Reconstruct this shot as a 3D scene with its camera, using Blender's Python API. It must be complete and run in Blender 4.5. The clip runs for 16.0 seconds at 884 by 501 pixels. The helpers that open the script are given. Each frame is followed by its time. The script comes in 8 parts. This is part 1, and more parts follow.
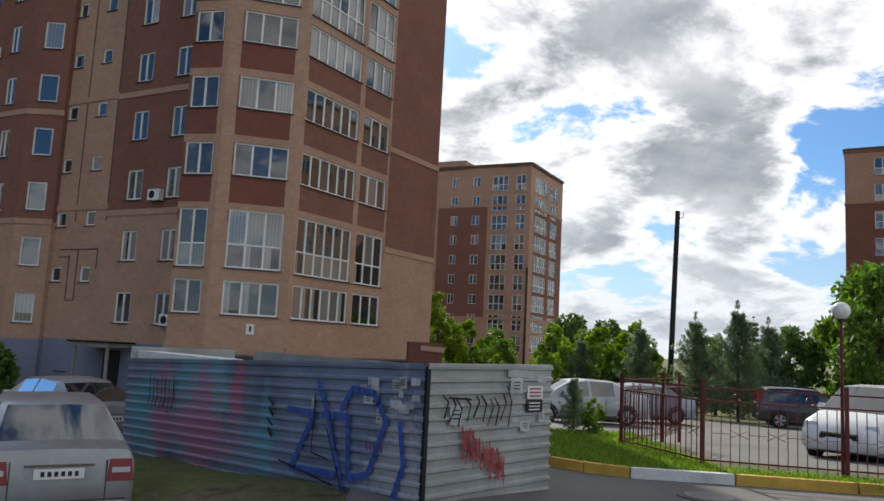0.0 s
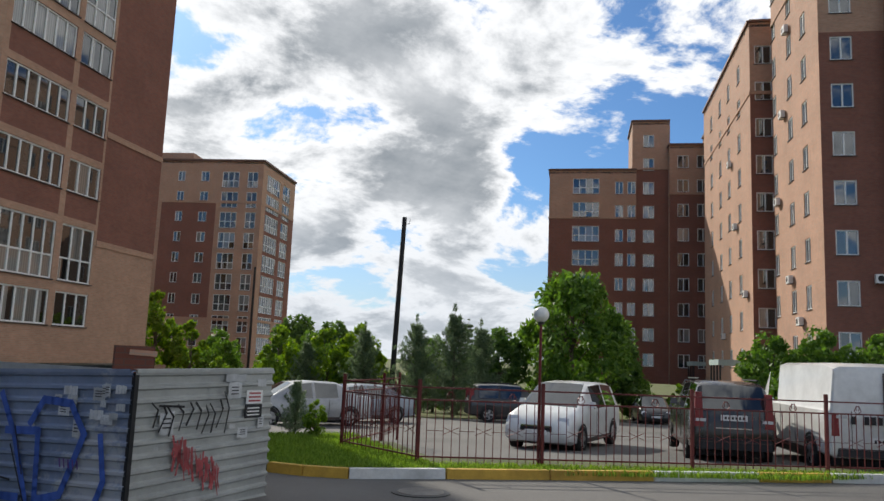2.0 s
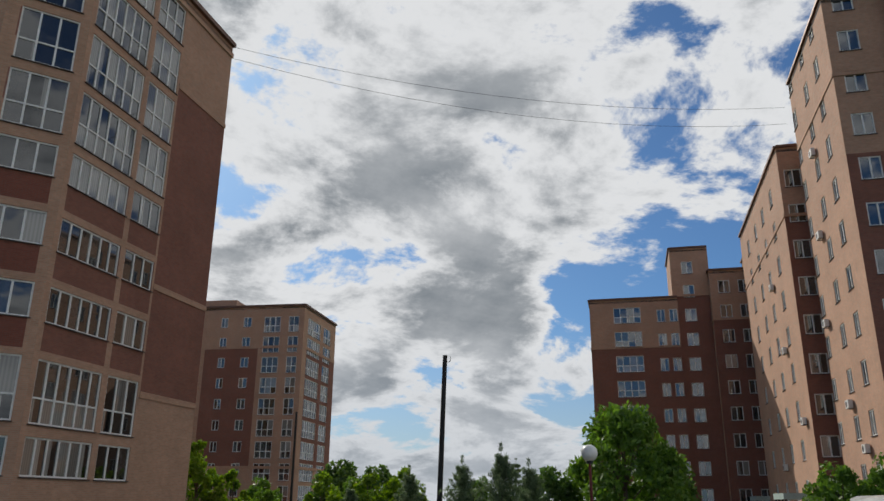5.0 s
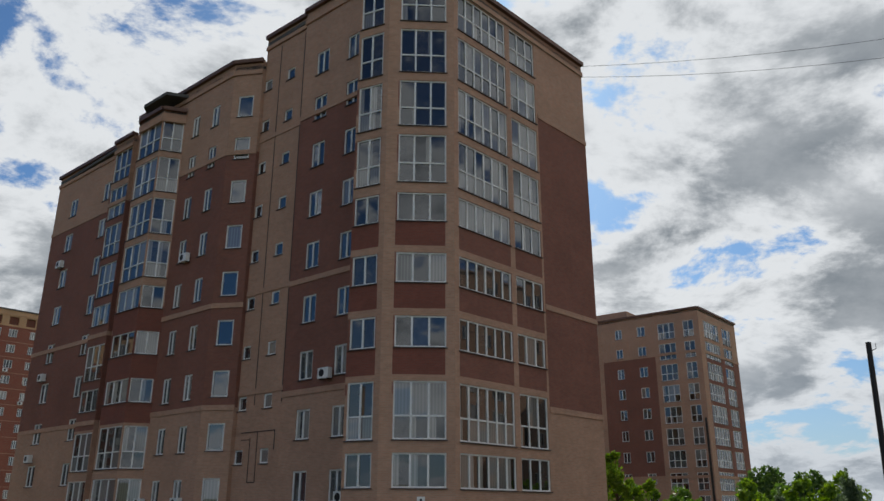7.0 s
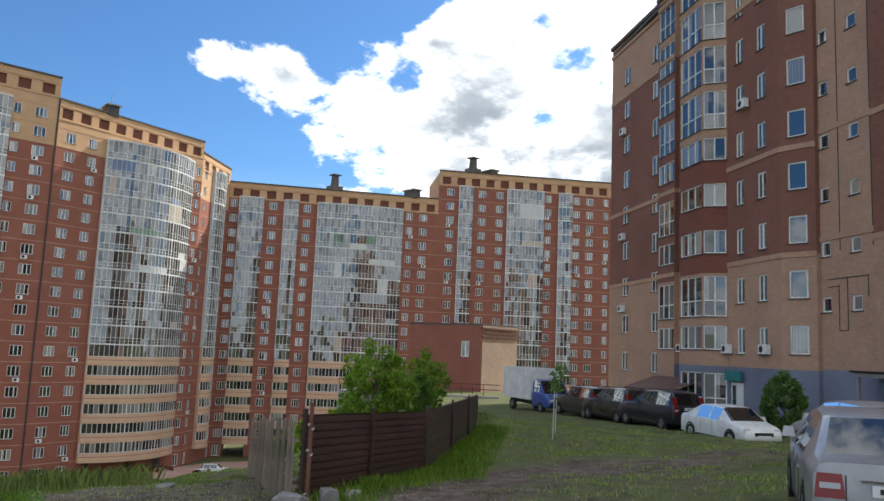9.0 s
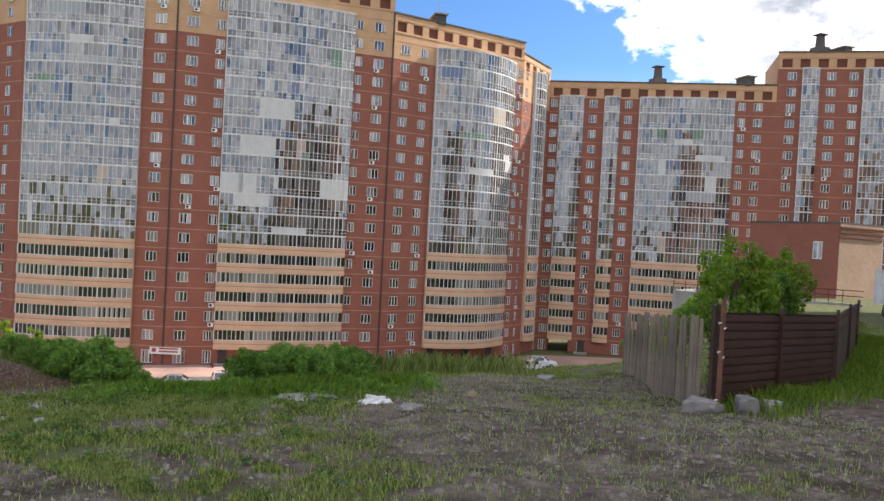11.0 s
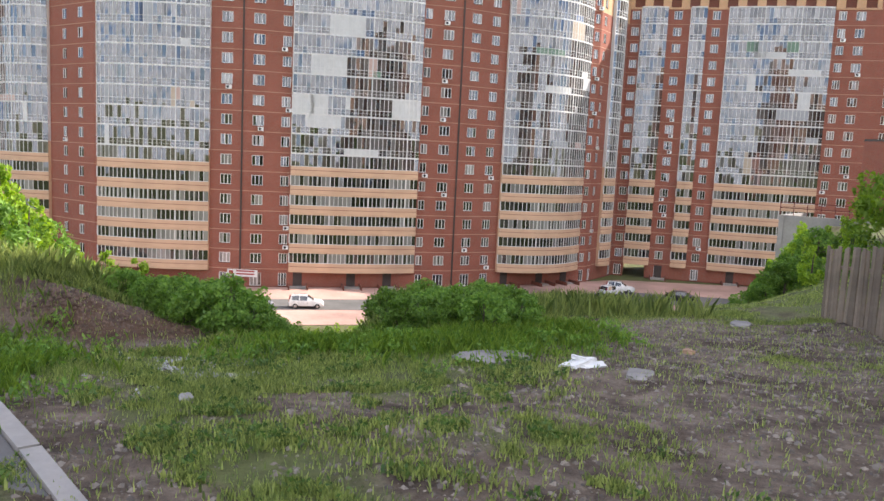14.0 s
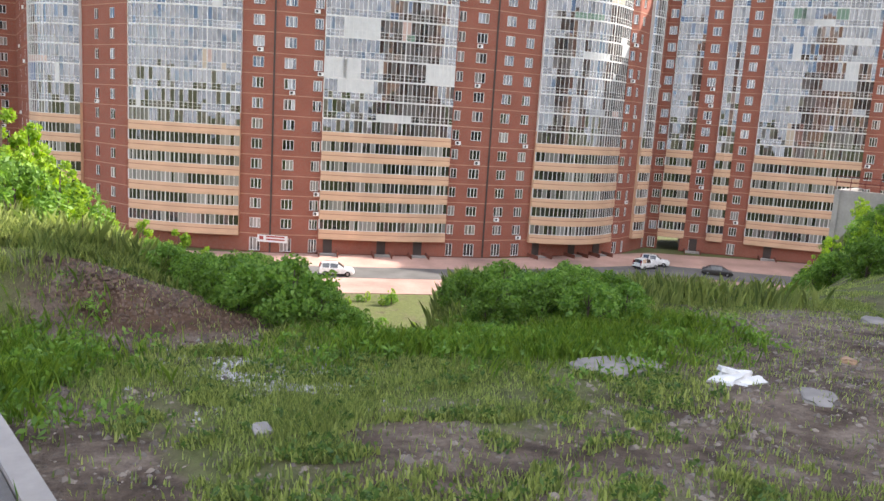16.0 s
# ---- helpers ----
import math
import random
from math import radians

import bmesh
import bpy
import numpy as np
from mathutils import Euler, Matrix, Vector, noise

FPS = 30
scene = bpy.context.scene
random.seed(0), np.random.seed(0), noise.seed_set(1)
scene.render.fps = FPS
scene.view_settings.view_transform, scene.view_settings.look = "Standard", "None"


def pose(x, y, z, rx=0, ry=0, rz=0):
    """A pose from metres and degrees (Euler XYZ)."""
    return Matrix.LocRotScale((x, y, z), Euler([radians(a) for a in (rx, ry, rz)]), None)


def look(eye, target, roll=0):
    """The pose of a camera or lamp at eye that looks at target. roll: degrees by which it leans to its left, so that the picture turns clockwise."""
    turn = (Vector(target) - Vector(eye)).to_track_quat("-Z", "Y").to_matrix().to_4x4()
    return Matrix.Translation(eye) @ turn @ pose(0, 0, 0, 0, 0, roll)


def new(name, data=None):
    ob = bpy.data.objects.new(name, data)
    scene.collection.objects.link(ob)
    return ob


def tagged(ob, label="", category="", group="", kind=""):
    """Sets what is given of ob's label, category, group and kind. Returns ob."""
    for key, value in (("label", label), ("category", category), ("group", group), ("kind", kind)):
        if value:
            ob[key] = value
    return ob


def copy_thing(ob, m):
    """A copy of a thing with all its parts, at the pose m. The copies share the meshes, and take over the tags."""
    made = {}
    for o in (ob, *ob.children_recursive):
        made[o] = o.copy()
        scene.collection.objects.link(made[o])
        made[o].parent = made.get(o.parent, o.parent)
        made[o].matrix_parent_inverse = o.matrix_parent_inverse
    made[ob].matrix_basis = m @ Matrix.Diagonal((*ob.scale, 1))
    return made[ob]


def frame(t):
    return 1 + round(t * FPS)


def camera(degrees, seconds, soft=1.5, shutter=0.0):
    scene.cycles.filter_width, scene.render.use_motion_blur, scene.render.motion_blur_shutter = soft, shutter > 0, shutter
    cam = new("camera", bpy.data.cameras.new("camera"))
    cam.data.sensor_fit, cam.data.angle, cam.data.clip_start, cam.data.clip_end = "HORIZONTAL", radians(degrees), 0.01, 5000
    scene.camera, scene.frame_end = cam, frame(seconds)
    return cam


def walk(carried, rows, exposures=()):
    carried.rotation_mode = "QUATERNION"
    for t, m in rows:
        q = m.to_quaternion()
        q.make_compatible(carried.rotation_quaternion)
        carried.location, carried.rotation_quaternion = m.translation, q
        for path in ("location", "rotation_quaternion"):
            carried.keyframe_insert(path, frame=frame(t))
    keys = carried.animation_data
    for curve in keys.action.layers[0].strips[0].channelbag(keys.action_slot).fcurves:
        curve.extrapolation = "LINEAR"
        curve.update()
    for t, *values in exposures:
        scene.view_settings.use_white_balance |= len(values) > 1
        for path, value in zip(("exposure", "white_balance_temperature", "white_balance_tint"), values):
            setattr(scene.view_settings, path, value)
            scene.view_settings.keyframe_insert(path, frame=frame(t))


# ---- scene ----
cam = camera(59.3, 16.0)
PATH = [
    (0, (-0.888, 0.88, 1.895), (-0.819, 2.863, 2.14), 2.9),
    (0.5, (-0.903, 0.902, 1.905), (-0.708, 2.877, 2.148), 2.5),
    (1, (-0.869, 0.928, 1.905), (-0.483, 2.874, 2.156), 2.4),
    (1.5, (-0.824, 0.948, 1.914), (-0.245, 2.844, 2.177), 2.3),
    (2, (-0.81, 0.971, 1.918), (-0.074, 2.81, 2.197), 2.3),
    (2.5, (-0.805, 0.948, 1.917), (0.012, 2.748, 2.222), 2.2),
    (3, (-0.783, 0.95, 1.913), (0.037, 2.737, 2.278), 1.7),
    (3.2, (-0.784, 0.948, 1.922), (0.017, 2.737, 2.317), 1.5),
    (5.5, (-0.809, 0.937, 1.959), (-0.31, 2.764, 2.601), 0.4),
    (6, (-0.823, 0.959, 1.92), (-0.51, 2.825, 2.568), 0.3),
    (6.5, (-0.791, 0.88, 1.864), (-0.794, 2.771, 2.517), 0.2),
    (7, (-0.724, 0.898, 1.827), (-1.064, 2.763, 2.465), 0.1),
    (7.5, (-0.805, 0.968, 1.795), (-1.489, 2.754, 2.379), 0.1),
    (8, (-0.902, 0.998, 1.655), (-1.924, 2.642, 2.157), 1.0),
    (8.5, (-1.118, 1.236, 1.563), (-2.422, 2.701, 1.956), 1.6),
    (9, (-1.547, 1.174, 1.525), (-3.074, 2.441, 1.777), 2.4),
    (9.5, (-1.924, 1.211, 1.438), (-3.617, 2.268, 1.574), 2.9),
    (10, (-2.38, 1.208, 1.432), (-4.181, 2.076, 1.489), 2.9),
    (10.2, (-2.553, 1.132, 1.392), (-4.386, 1.931, 1.425), 2.9),
    (12.3, (-4.966, 0.277, 1.217), (-6.912, 0.725, 1.105), 3.3),
    (12.5, (-5.126, 0.214, 1.211), (-7.071, 0.66, 1.084), 3.3),
    (13, (-5.526, -0.023, 1.194), (-7.469, 0.422, 1.022), 2.9),
    (13.5, (-5.958, -0.117, 1.126), (-7.898, 0.319, 0.913), 2.6),
    (14, (-6.389, -0.274, 1.083), (-8.325, 0.167, 0.837), 2.8),
    (14.5, (-6.848, -0.361, 1.051), (-8.78, 0.082, 0.784), 2.9),
    (15, (-7.31, -0.443, 1.029), (-9.247, -0.034, 0.748), 3.2),
    (15.5, (-7.75, -0.655, 1.005), (-9.694, -0.293, 0.705), 3.3),
    (16, (-8.191, -0.748, 0.965), (-10.127, -0.37, 0.634), 3.6),
]
walk(cam, [(t, look(eye, target, roll)) for t, eye, target, roll in PATH],
     [(0, 0.42, 6500, 10), (3, 0.15, 6500, 9), (5.5, -0.2, 6500, 9), (6.5, -0.2, 6450, 9), (7.5, 0.08, 6300, 7), (8.5, 0.7, 6250, 7), (10, 1.02, 6450, 12), (12.5, 1.35, 6450, 17), (16, 1.75, 6450, 15)])

# ---- world, sun ----
SUN_AZ, SUN_EL = 95.0, 33.5        # degrees from +x towards +y, and above the horizon
W = bpy.data.worlds.new("world")
scene.world = W
W.use_nodes = True
wn, wl = W.node_tree.nodes, W.node_tree.links
wn.clear()


def wnode(kind, **kw):
    n = wn.new(kind)
    for k, v in kw.items():
        if k == "op":
            n.operation = v
        elif k == "blend":
            n.blend_type = v
        elif k == "dt":
            n.data_type = v
        else:
            n.inputs[k].default_value = v
    return n


def build_sky():
    out = wn.new("ShaderNodeOutputWorld")
    bg = wn.new("ShaderNodeBackground")
    bg.inputs["Strength"].default_value = 1.0
    sky = wn.new("ShaderNodeTexSky")
    sky.sky_type = "NISHITA"
    sky.sun_disc = False
    sky.sun_elevation = radians(SUN_EL)
    sky.sun_rotation = radians(90 - SUN_AZ)
    sky.air_density, sky.dust_density, sky.ozone_density = 1.0, 0.6, 2.5
    gain = wnode("ShaderNodeVectorMath", op="SCALE")
    gain.inputs["Scale"].default_value = 0.07
    wl.new(sky.outputs["Color"], gain.inputs[0])
    co = wn.new("ShaderNodeTexCoord")
    sep = wn.new("ShaderNodeSeparateXYZ")
    wl.new(co.outputs["Generated"], sep.inputs[0])
    # clouds lie on a flat layer: direction divided by its height
    zc = wnode("ShaderNodeMath", op="MAXIMUM")
    zc.inputs[1].default_value = 0.0
    wl.new(sep.outputs["Z"], zc.inputs[0])
    za = wnode("ShaderNodeMath", op="ADD")
    za.inputs[1].default_value = 0.34
    wl.new(zc.outputs[0], za.inputs[0])
    dx = wnode("ShaderNodeMath", op="DIVIDE")
    dy = wnode("ShaderNodeMath", op="DIVIDE")
    wl.new(sep.outputs["X"], dx.inputs[0]); wl.new(za.outputs[0], dx.inputs[1])
    wl.new(sep.outputs["Y"], dy.inputs[0]); wl.new(za.outputs[0], dy.inputs[1])
    flat = wn.new("ShaderNodeCombineXYZ")
    wl.new(dx.outputs[0], flat.inputs[0]); wl.new(dy.outputs[0], flat.inputs[1])

    def noise_at(scale, detail, rough, loc, dist=0.0):
        mp = wn.new("ShaderNodeMapping")
        mp.inputs["Location"].default_value = loc
        wl.new(flat.outputs[0], mp.inputs["Vector"])
        nz = wn.new("ShaderNodeTexNoise")
        nz.inputs["Scale"].default_value = scale
        nz.inputs["Detail"].default_value = detail
        nz.inputs["Roughness"].default_value = rough
        nz.inputs["Distortion"].default_value = dist
        wl.new(mp.outputs[0], nz.inputs["Vector"])
        return nz.outputs["Fac"]

    big = noise_at(3.1, 14, 0.62, (3.1, 1.7, 0.0), 0.2)

    def banks(last):
        """Cloud banks and clear gaps: direction, half width in degrees, how much thicker."""
        for d, r, k in (((0.542, 0.822, 0.174), 11, -0.13), ((0.60, 0.73, 0.34), 9, -0.09), ((0.48, 0.83, 0.27), 4, -0.05), ((0.095, 0.866, 0.49), 6, -0.07),
                        ((0.16, 0.909, 0.385), 8, 0.05), ((0.306, 0.874, 0.378), 6, 0.04), ((0.40, 0.868, 0.29), 6, 0.04), ((0.304, 0.914, 0.27), 6, 0.03),
                        ((0.391, 0.916, 0.07), 6, 0.06), ((0.30, 0.948, 0.14), 4, -0.07), ((-0.931, 0.189, 0.311), 17, -0.15), ((-0.80, 0.40, 0.45), 13, -0.14),
                        ((-0.66, 0.68, 0.30), 12, 0.11), ((-0.74, 0.59, 0.31), 8, 0.08), ((-0.81, 0.48, 0.32), 6, 0.12), ((-0.86, 0.385, 0.325), 5, 0.15), ((-0.884, 0.405, 0.22), 7, -0.12), ((-0.689, 0.598, 0.41), 12, -0.07)):
            dt = wn.new("ShaderNodeVectorMath"); dt.operation = "DOT_PRODUCT"
            dt.inputs[1].default_value = Vector(d).normalized()
            wl.new(co.outputs["Generated"], dt.inputs[0])
            mr = wn.new("ShaderNodeMapRange"); mr.interpolation_type = "SMOOTHSTEP"
            mr.inputs["From Min"].default_value = math.cos(radians(r)); mr.inputs["From Max"].default_value = math.cos(radians(r * 0.25))
            mr.inputs["To Max"].default_value = k
            wl.new(dt.outputs["Value"], mr.inputs["Value"])
            sm = wnode("ShaderNodeMath", op="ADD")
            wl.new(last, sm.inputs[0]); wl.new(mr.outputs[0], sm.inputs[1])
            last = sm.outputs[0]
        return last
    # cover grows towards the sunward, eastern half of the sky and thins out over the west
    cov = wn.new("ShaderNodeVectorMath"); cov.operation = "DOT_PRODUCT"
    cov.inputs[1].default_value = (0.50, 0.62, 0.0)
    cab = wn.new("ShaderNodeCombineXYZ")
    # ... and over the half away from the sun
    back = wnode("ShaderNodeMath", op="MULTIPLY"); back.inputs[1].default_value = -0.25
    wl.new(sep.outputs["Y"], back.inputs[0])
    yy = wnode("ShaderNodeMath", op="MAXIMUM")
    wl.new(sep.outputs["Y"], yy.inputs[0]); wl.new(back.outputs[0], yy.inputs[1])
    wl.new(sep.outputs["X"], cab.inputs[0]); wl.new(yy.outputs[0], cab.inputs[1])
    wl.new(cab.outputs[0], cov.inputs[0])
    cm = wnode("ShaderNodeMath", op="MULTIPLY_ADD")
    cm.inputs[1].default_value = 0.14; cm.inputs[2].default_value = 0.012
    wl.new(cov.outputs["Value"], cm.inputs[0])
    add = wnode("ShaderNodeMath", op="ADD")
    wl.new(banks(big), add.inputs[0]); wl.new(cm.outputs[0], add.inputs[1])
    mask = wn.new("ShaderNodeMapRange")
    mask.inputs["From Min"].default_value = 0.49; mask.inputs["From Max"].default_value = 0.56
    mask.interpolation_type = "SMOOTHSTEP"
    wl.new(add.outputs[0], mask.inputs["Value"])
    # thick middles of the clouds go grey
    body = wn.new("ShaderNodeMapRange")
    body.inputs["From Min"].default_value = 0.57; body.inputs["From Max"].default_value = 0.72
    body.interpolation_type = "SMOOTHSTEP"
    wl.new(add.outputs[0], body.inputs["Value"])
    soft = noise_at(3.0, 6, 0.6, (7.0, 2.0, 1.0))
    bm_ = wnode("ShaderNodeMath", op="MULTIPLY")
    wl.new(body.outputs[0], bm_.inputs[0]); wl.new(soft, bm_.inputs[1])
    bs = wnode("ShaderNodeMath", op="MULTIPLY"); bs.inputs[1].default_value = 1.6
    bs.use_clamp = True
    wl.new(bm_.outputs[0], bs.inputs[0])
    tone = wn.new("ShaderNodeMix"); tone.data_type = "RGBA"
    tone.inputs["A"].default_value = (0.92, 0.93, 0.95, 1)
    tone.inputs["B"].default_value = (0.27, 0.30, 0.335, 1)
    wl.new(bs.outputs[0], tone.inputs["Factor"])
    fl = wn.new("ShaderNodeMapRange")
    fl.inputs["From Min"].default_value = -0.7; fl.inputs["From Max"].default_value = 0.5
    fl.inputs["To Min"].default_value = 0.88; fl.inputs["To Max"].default_value = 0.90
    wl.new(sep.outputs["Y"], fl.inputs["Value"])
    lit = wn.new("ShaderNodeVectorMath"); lit.operation = "SCALE"
    wl.new(tone.outputs["Result"], lit.inputs[0]); wl.new(fl.outputs[0], lit.inputs["Scale"])
    # low haze along the horizon
    hz = wn.new("ShaderNodeMapRange")
    hz.inputs["From Min"].default_value = 0.0; hz.inputs["From Max"].default_value = 0.22
    hz.inputs["To Min"].default_value = 0.6; hz.inputs["To Max"].default_value = 0.0
    wl.new(sep.outputs["Z"], hz.inputs["Value"])
    cl = wn.new("ShaderNodeMix"); cl.data_type = "RGBA"
    wl.new(mask.outputs[0], cl.inputs["Factor"])
    tint = wn.new("ShaderNodeVectorMath"); tint.operation = "MULTIPLY"
    tint.inputs[1].default_value = (0.62, 0.92, 1.22)
    wl.new(gain.outputs[0], tint.inputs[0])
    wl.new(tint.outputs[0], cl.inputs["A"]); wl.new(lit.outputs[0], cl.inputs["B"])
    fin = wn.new("ShaderNodeMix"); fin.data_type = "RGBA"
    fin.inputs["B"].default_value = (0.50, 0.55, 0.62, 1)
    wl.new(hz.outputs[0], fin.inputs["Factor"])
    wl.new(cl.outputs["Result"], fin.inputs["A"])
    wl.new(fin.outputs["Result"], bg.inputs["Color"])
    wl.new(bg.outputs[0], out.inputs["Surface"])


build_sky()
sun_data = bpy.data.lights.new("sun", "SUN")
sun_data.energy, sun_data.angle, sun_data.color = 3.6, radians(0.6), (1.0, 0.93, 0.82)
sun = new("sun", sun_data)
_a, _e = radians(SUN_AZ), radians(SUN_EL)
sun.matrix_world = look((math.cos(_a) * math.cos(_e) * 300, math.sin(_a) * math.cos(_e) * 300, math.sin(_e) * 300), (0, 0, 0))

# ---- materials ----
def material(name):
    m = bpy.data.materials.new(name)
    m.use_nodes = True
    t = m.node_tree
    return m, t.nodes, t.links, t.nodes["Principled BSDF"]


def noise_node(nodes, links, vec, scale, detail=4, rough=0.55):
    n = nodes.new("ShaderNodeTexNoise")
    n.inputs["Scale"].default_value = scale
    n.inputs["Detail"].default_value = detail
    n.inputs["Roughness"].default_value = rough
    links.new(vec, n.inputs["Vector"])
    return n


def ramp(nodes, links, fac, stops):
    r = nodes.new("ShaderNodeValToRGB")
    el = r.color_ramp.elements
    while len(el) < len(stops):
        el.new(0.5)
    for e, (p, c) in zip(el, stops):
        e.position, e.color = p, (*c, 1)
    links.new(fac, r.inputs["Fac"])
    return r.outputs["Color"]


def mul(c, k):
    return tuple(min(1.0, v * k) for v in c)


def rough_mat(name, base, rough=0.8, big=0.4, small=12.0, var=0.25, bump=0.15, metal=0.0, rnd=0.0, spec=0.4):
    """A surface with stains at one scale and grain at another."""
    m, n, l, b = material(name)
    co = n.new("ShaderNodeTexCoord")
    v = co.outputs["Object"]
    a = noise_node(n, l, v, big, 5)
    g = noise_node(n, l, v, small, 4, 0.7)
    col = ramp(n, l, a.outputs["Fac"], [(0.3, mul(base, 1 - var)), (0.7, mul(base, 1 + var))])
    mix = n.new("ShaderNodeMix"); mix.data_type = "RGBA"; mix.blend_type = "MULTIPLY"
    mix.inputs["Factor"].default_value = 0.6
    l.new(col, mix.inputs["A"])
    l.new(ramp(n, l, g.outputs["Fac"], [(0.3, (0.72, 0.72, 0.72)), (0.7, (1, 1, 1))]), mix.inputs["B"])
    last = mix.outputs["Result"]
    if rnd:
        oi = n.new("ShaderNodeObjectInfo")
        hs = n.new("ShaderNodeHueSaturation")
        mr = n.new("ShaderNodeMapRange")
        mr.inputs["To Min"].default_value, mr.inputs["To Max"].default_value = 1 - rnd, 1 + rnd
        l.new(oi.outputs["Random"], mr.inputs["Value"])
        l.new(mr.outputs[0], hs.inputs["Value"]); l.new(last, hs.inputs["Color"])
        last = hs.outputs["Color"]
    l.new(last, b.inputs["Base Color"])
    b.inputs["Roughness"].default_value = rough
    b.inputs["Metallic"].default_value = metal
    b.inputs["Specular IOR Level"].default_value = spec
    if bump:
        bp = n.new("ShaderNodeBump")
        bp.inputs["Strength"].default_value = bump
        bp.inputs["Distance"].default_value = 0.02
        l.new(g.outputs["Fac"], bp.inputs["Height"]); l.new(bp.outputs[0], b.inputs["Normal"])
    return m


def brick_mat(name, c1, c2, mortar, var=0.2):
    """Courses of brick; the wall's own along-and-up coordinates come with its mesh."""
    m, n, l, b = material(name)
    uv = n.new("ShaderNodeUVMap"); uv.uv_map = "wall"
    br = n.new("ShaderNodeTexBrick")
    br.inputs["Color1"].default_value = (*c1, 1)
    br.inputs["Color2"].default_value = (*c2, 1)
    br.inputs["Mortar"].default_value = (*mortar, 1)
    br.inputs["Scale"].default_value = 1.0
    br.inputs["Mortar Size"].default_value = 0.009
    br.inputs["Brick Width"].default_value = 0.26
    br.inputs["Row Height"].default_value = 0.077
    l.new(uv.outputs[0], br.inputs["Vector"])
    a = noise_node(n, l, uv.outputs[0], 0.35, 5)
    s = noise_node(n, l, uv.outputs[0], 3.0, 5, 0.7)
    mix = n.new("ShaderNodeMix"); mix.data_type = "RGBA"; mix.blend_type = "MULTIPLY"
    mix.inputs["Factor"].default_value = 0.8
    l.new(br.outputs["Color"], mix.inputs["A"])
    l.new(ramp(n, l, a.outputs["Fac"], [(0.3, (1 - var,) * 3), (0.65, (1, 1, 1))]), mix.inputs["B"])
    mx2 = n.new("ShaderNodeMix"); mx2.data_type = "RGBA"; mx2.blend_type = "MULTIPLY"
    mx2.inputs["Factor"].default_value = 0.5
    l.new(mix.outputs["Result"], mx2.inputs["A"])
    l.new(ramp(n, l, s.outputs["Fac"], [(0.3, (0.75,) * 3), (0.6, (1, 1, 1))]), mx2.inputs["B"])
    l.new(mx2.outputs["Result"], b.inputs["Base Color"])
    b.inputs["Roughness"].default_value = 0.85
    b.inputs["Specular IOR Level"].default_value = 0.3
    bp = n.new("ShaderNodeBump"); bp.inputs["Strength"].default_value = 0.35; bp.inputs["Distance"].default_value = 0.01
    bp.invert = True
    l.new(br.outputs["Fac"], bp.inputs["Height"]); l.new(bp.outputs[0], b.inputs["Normal"])
    return m


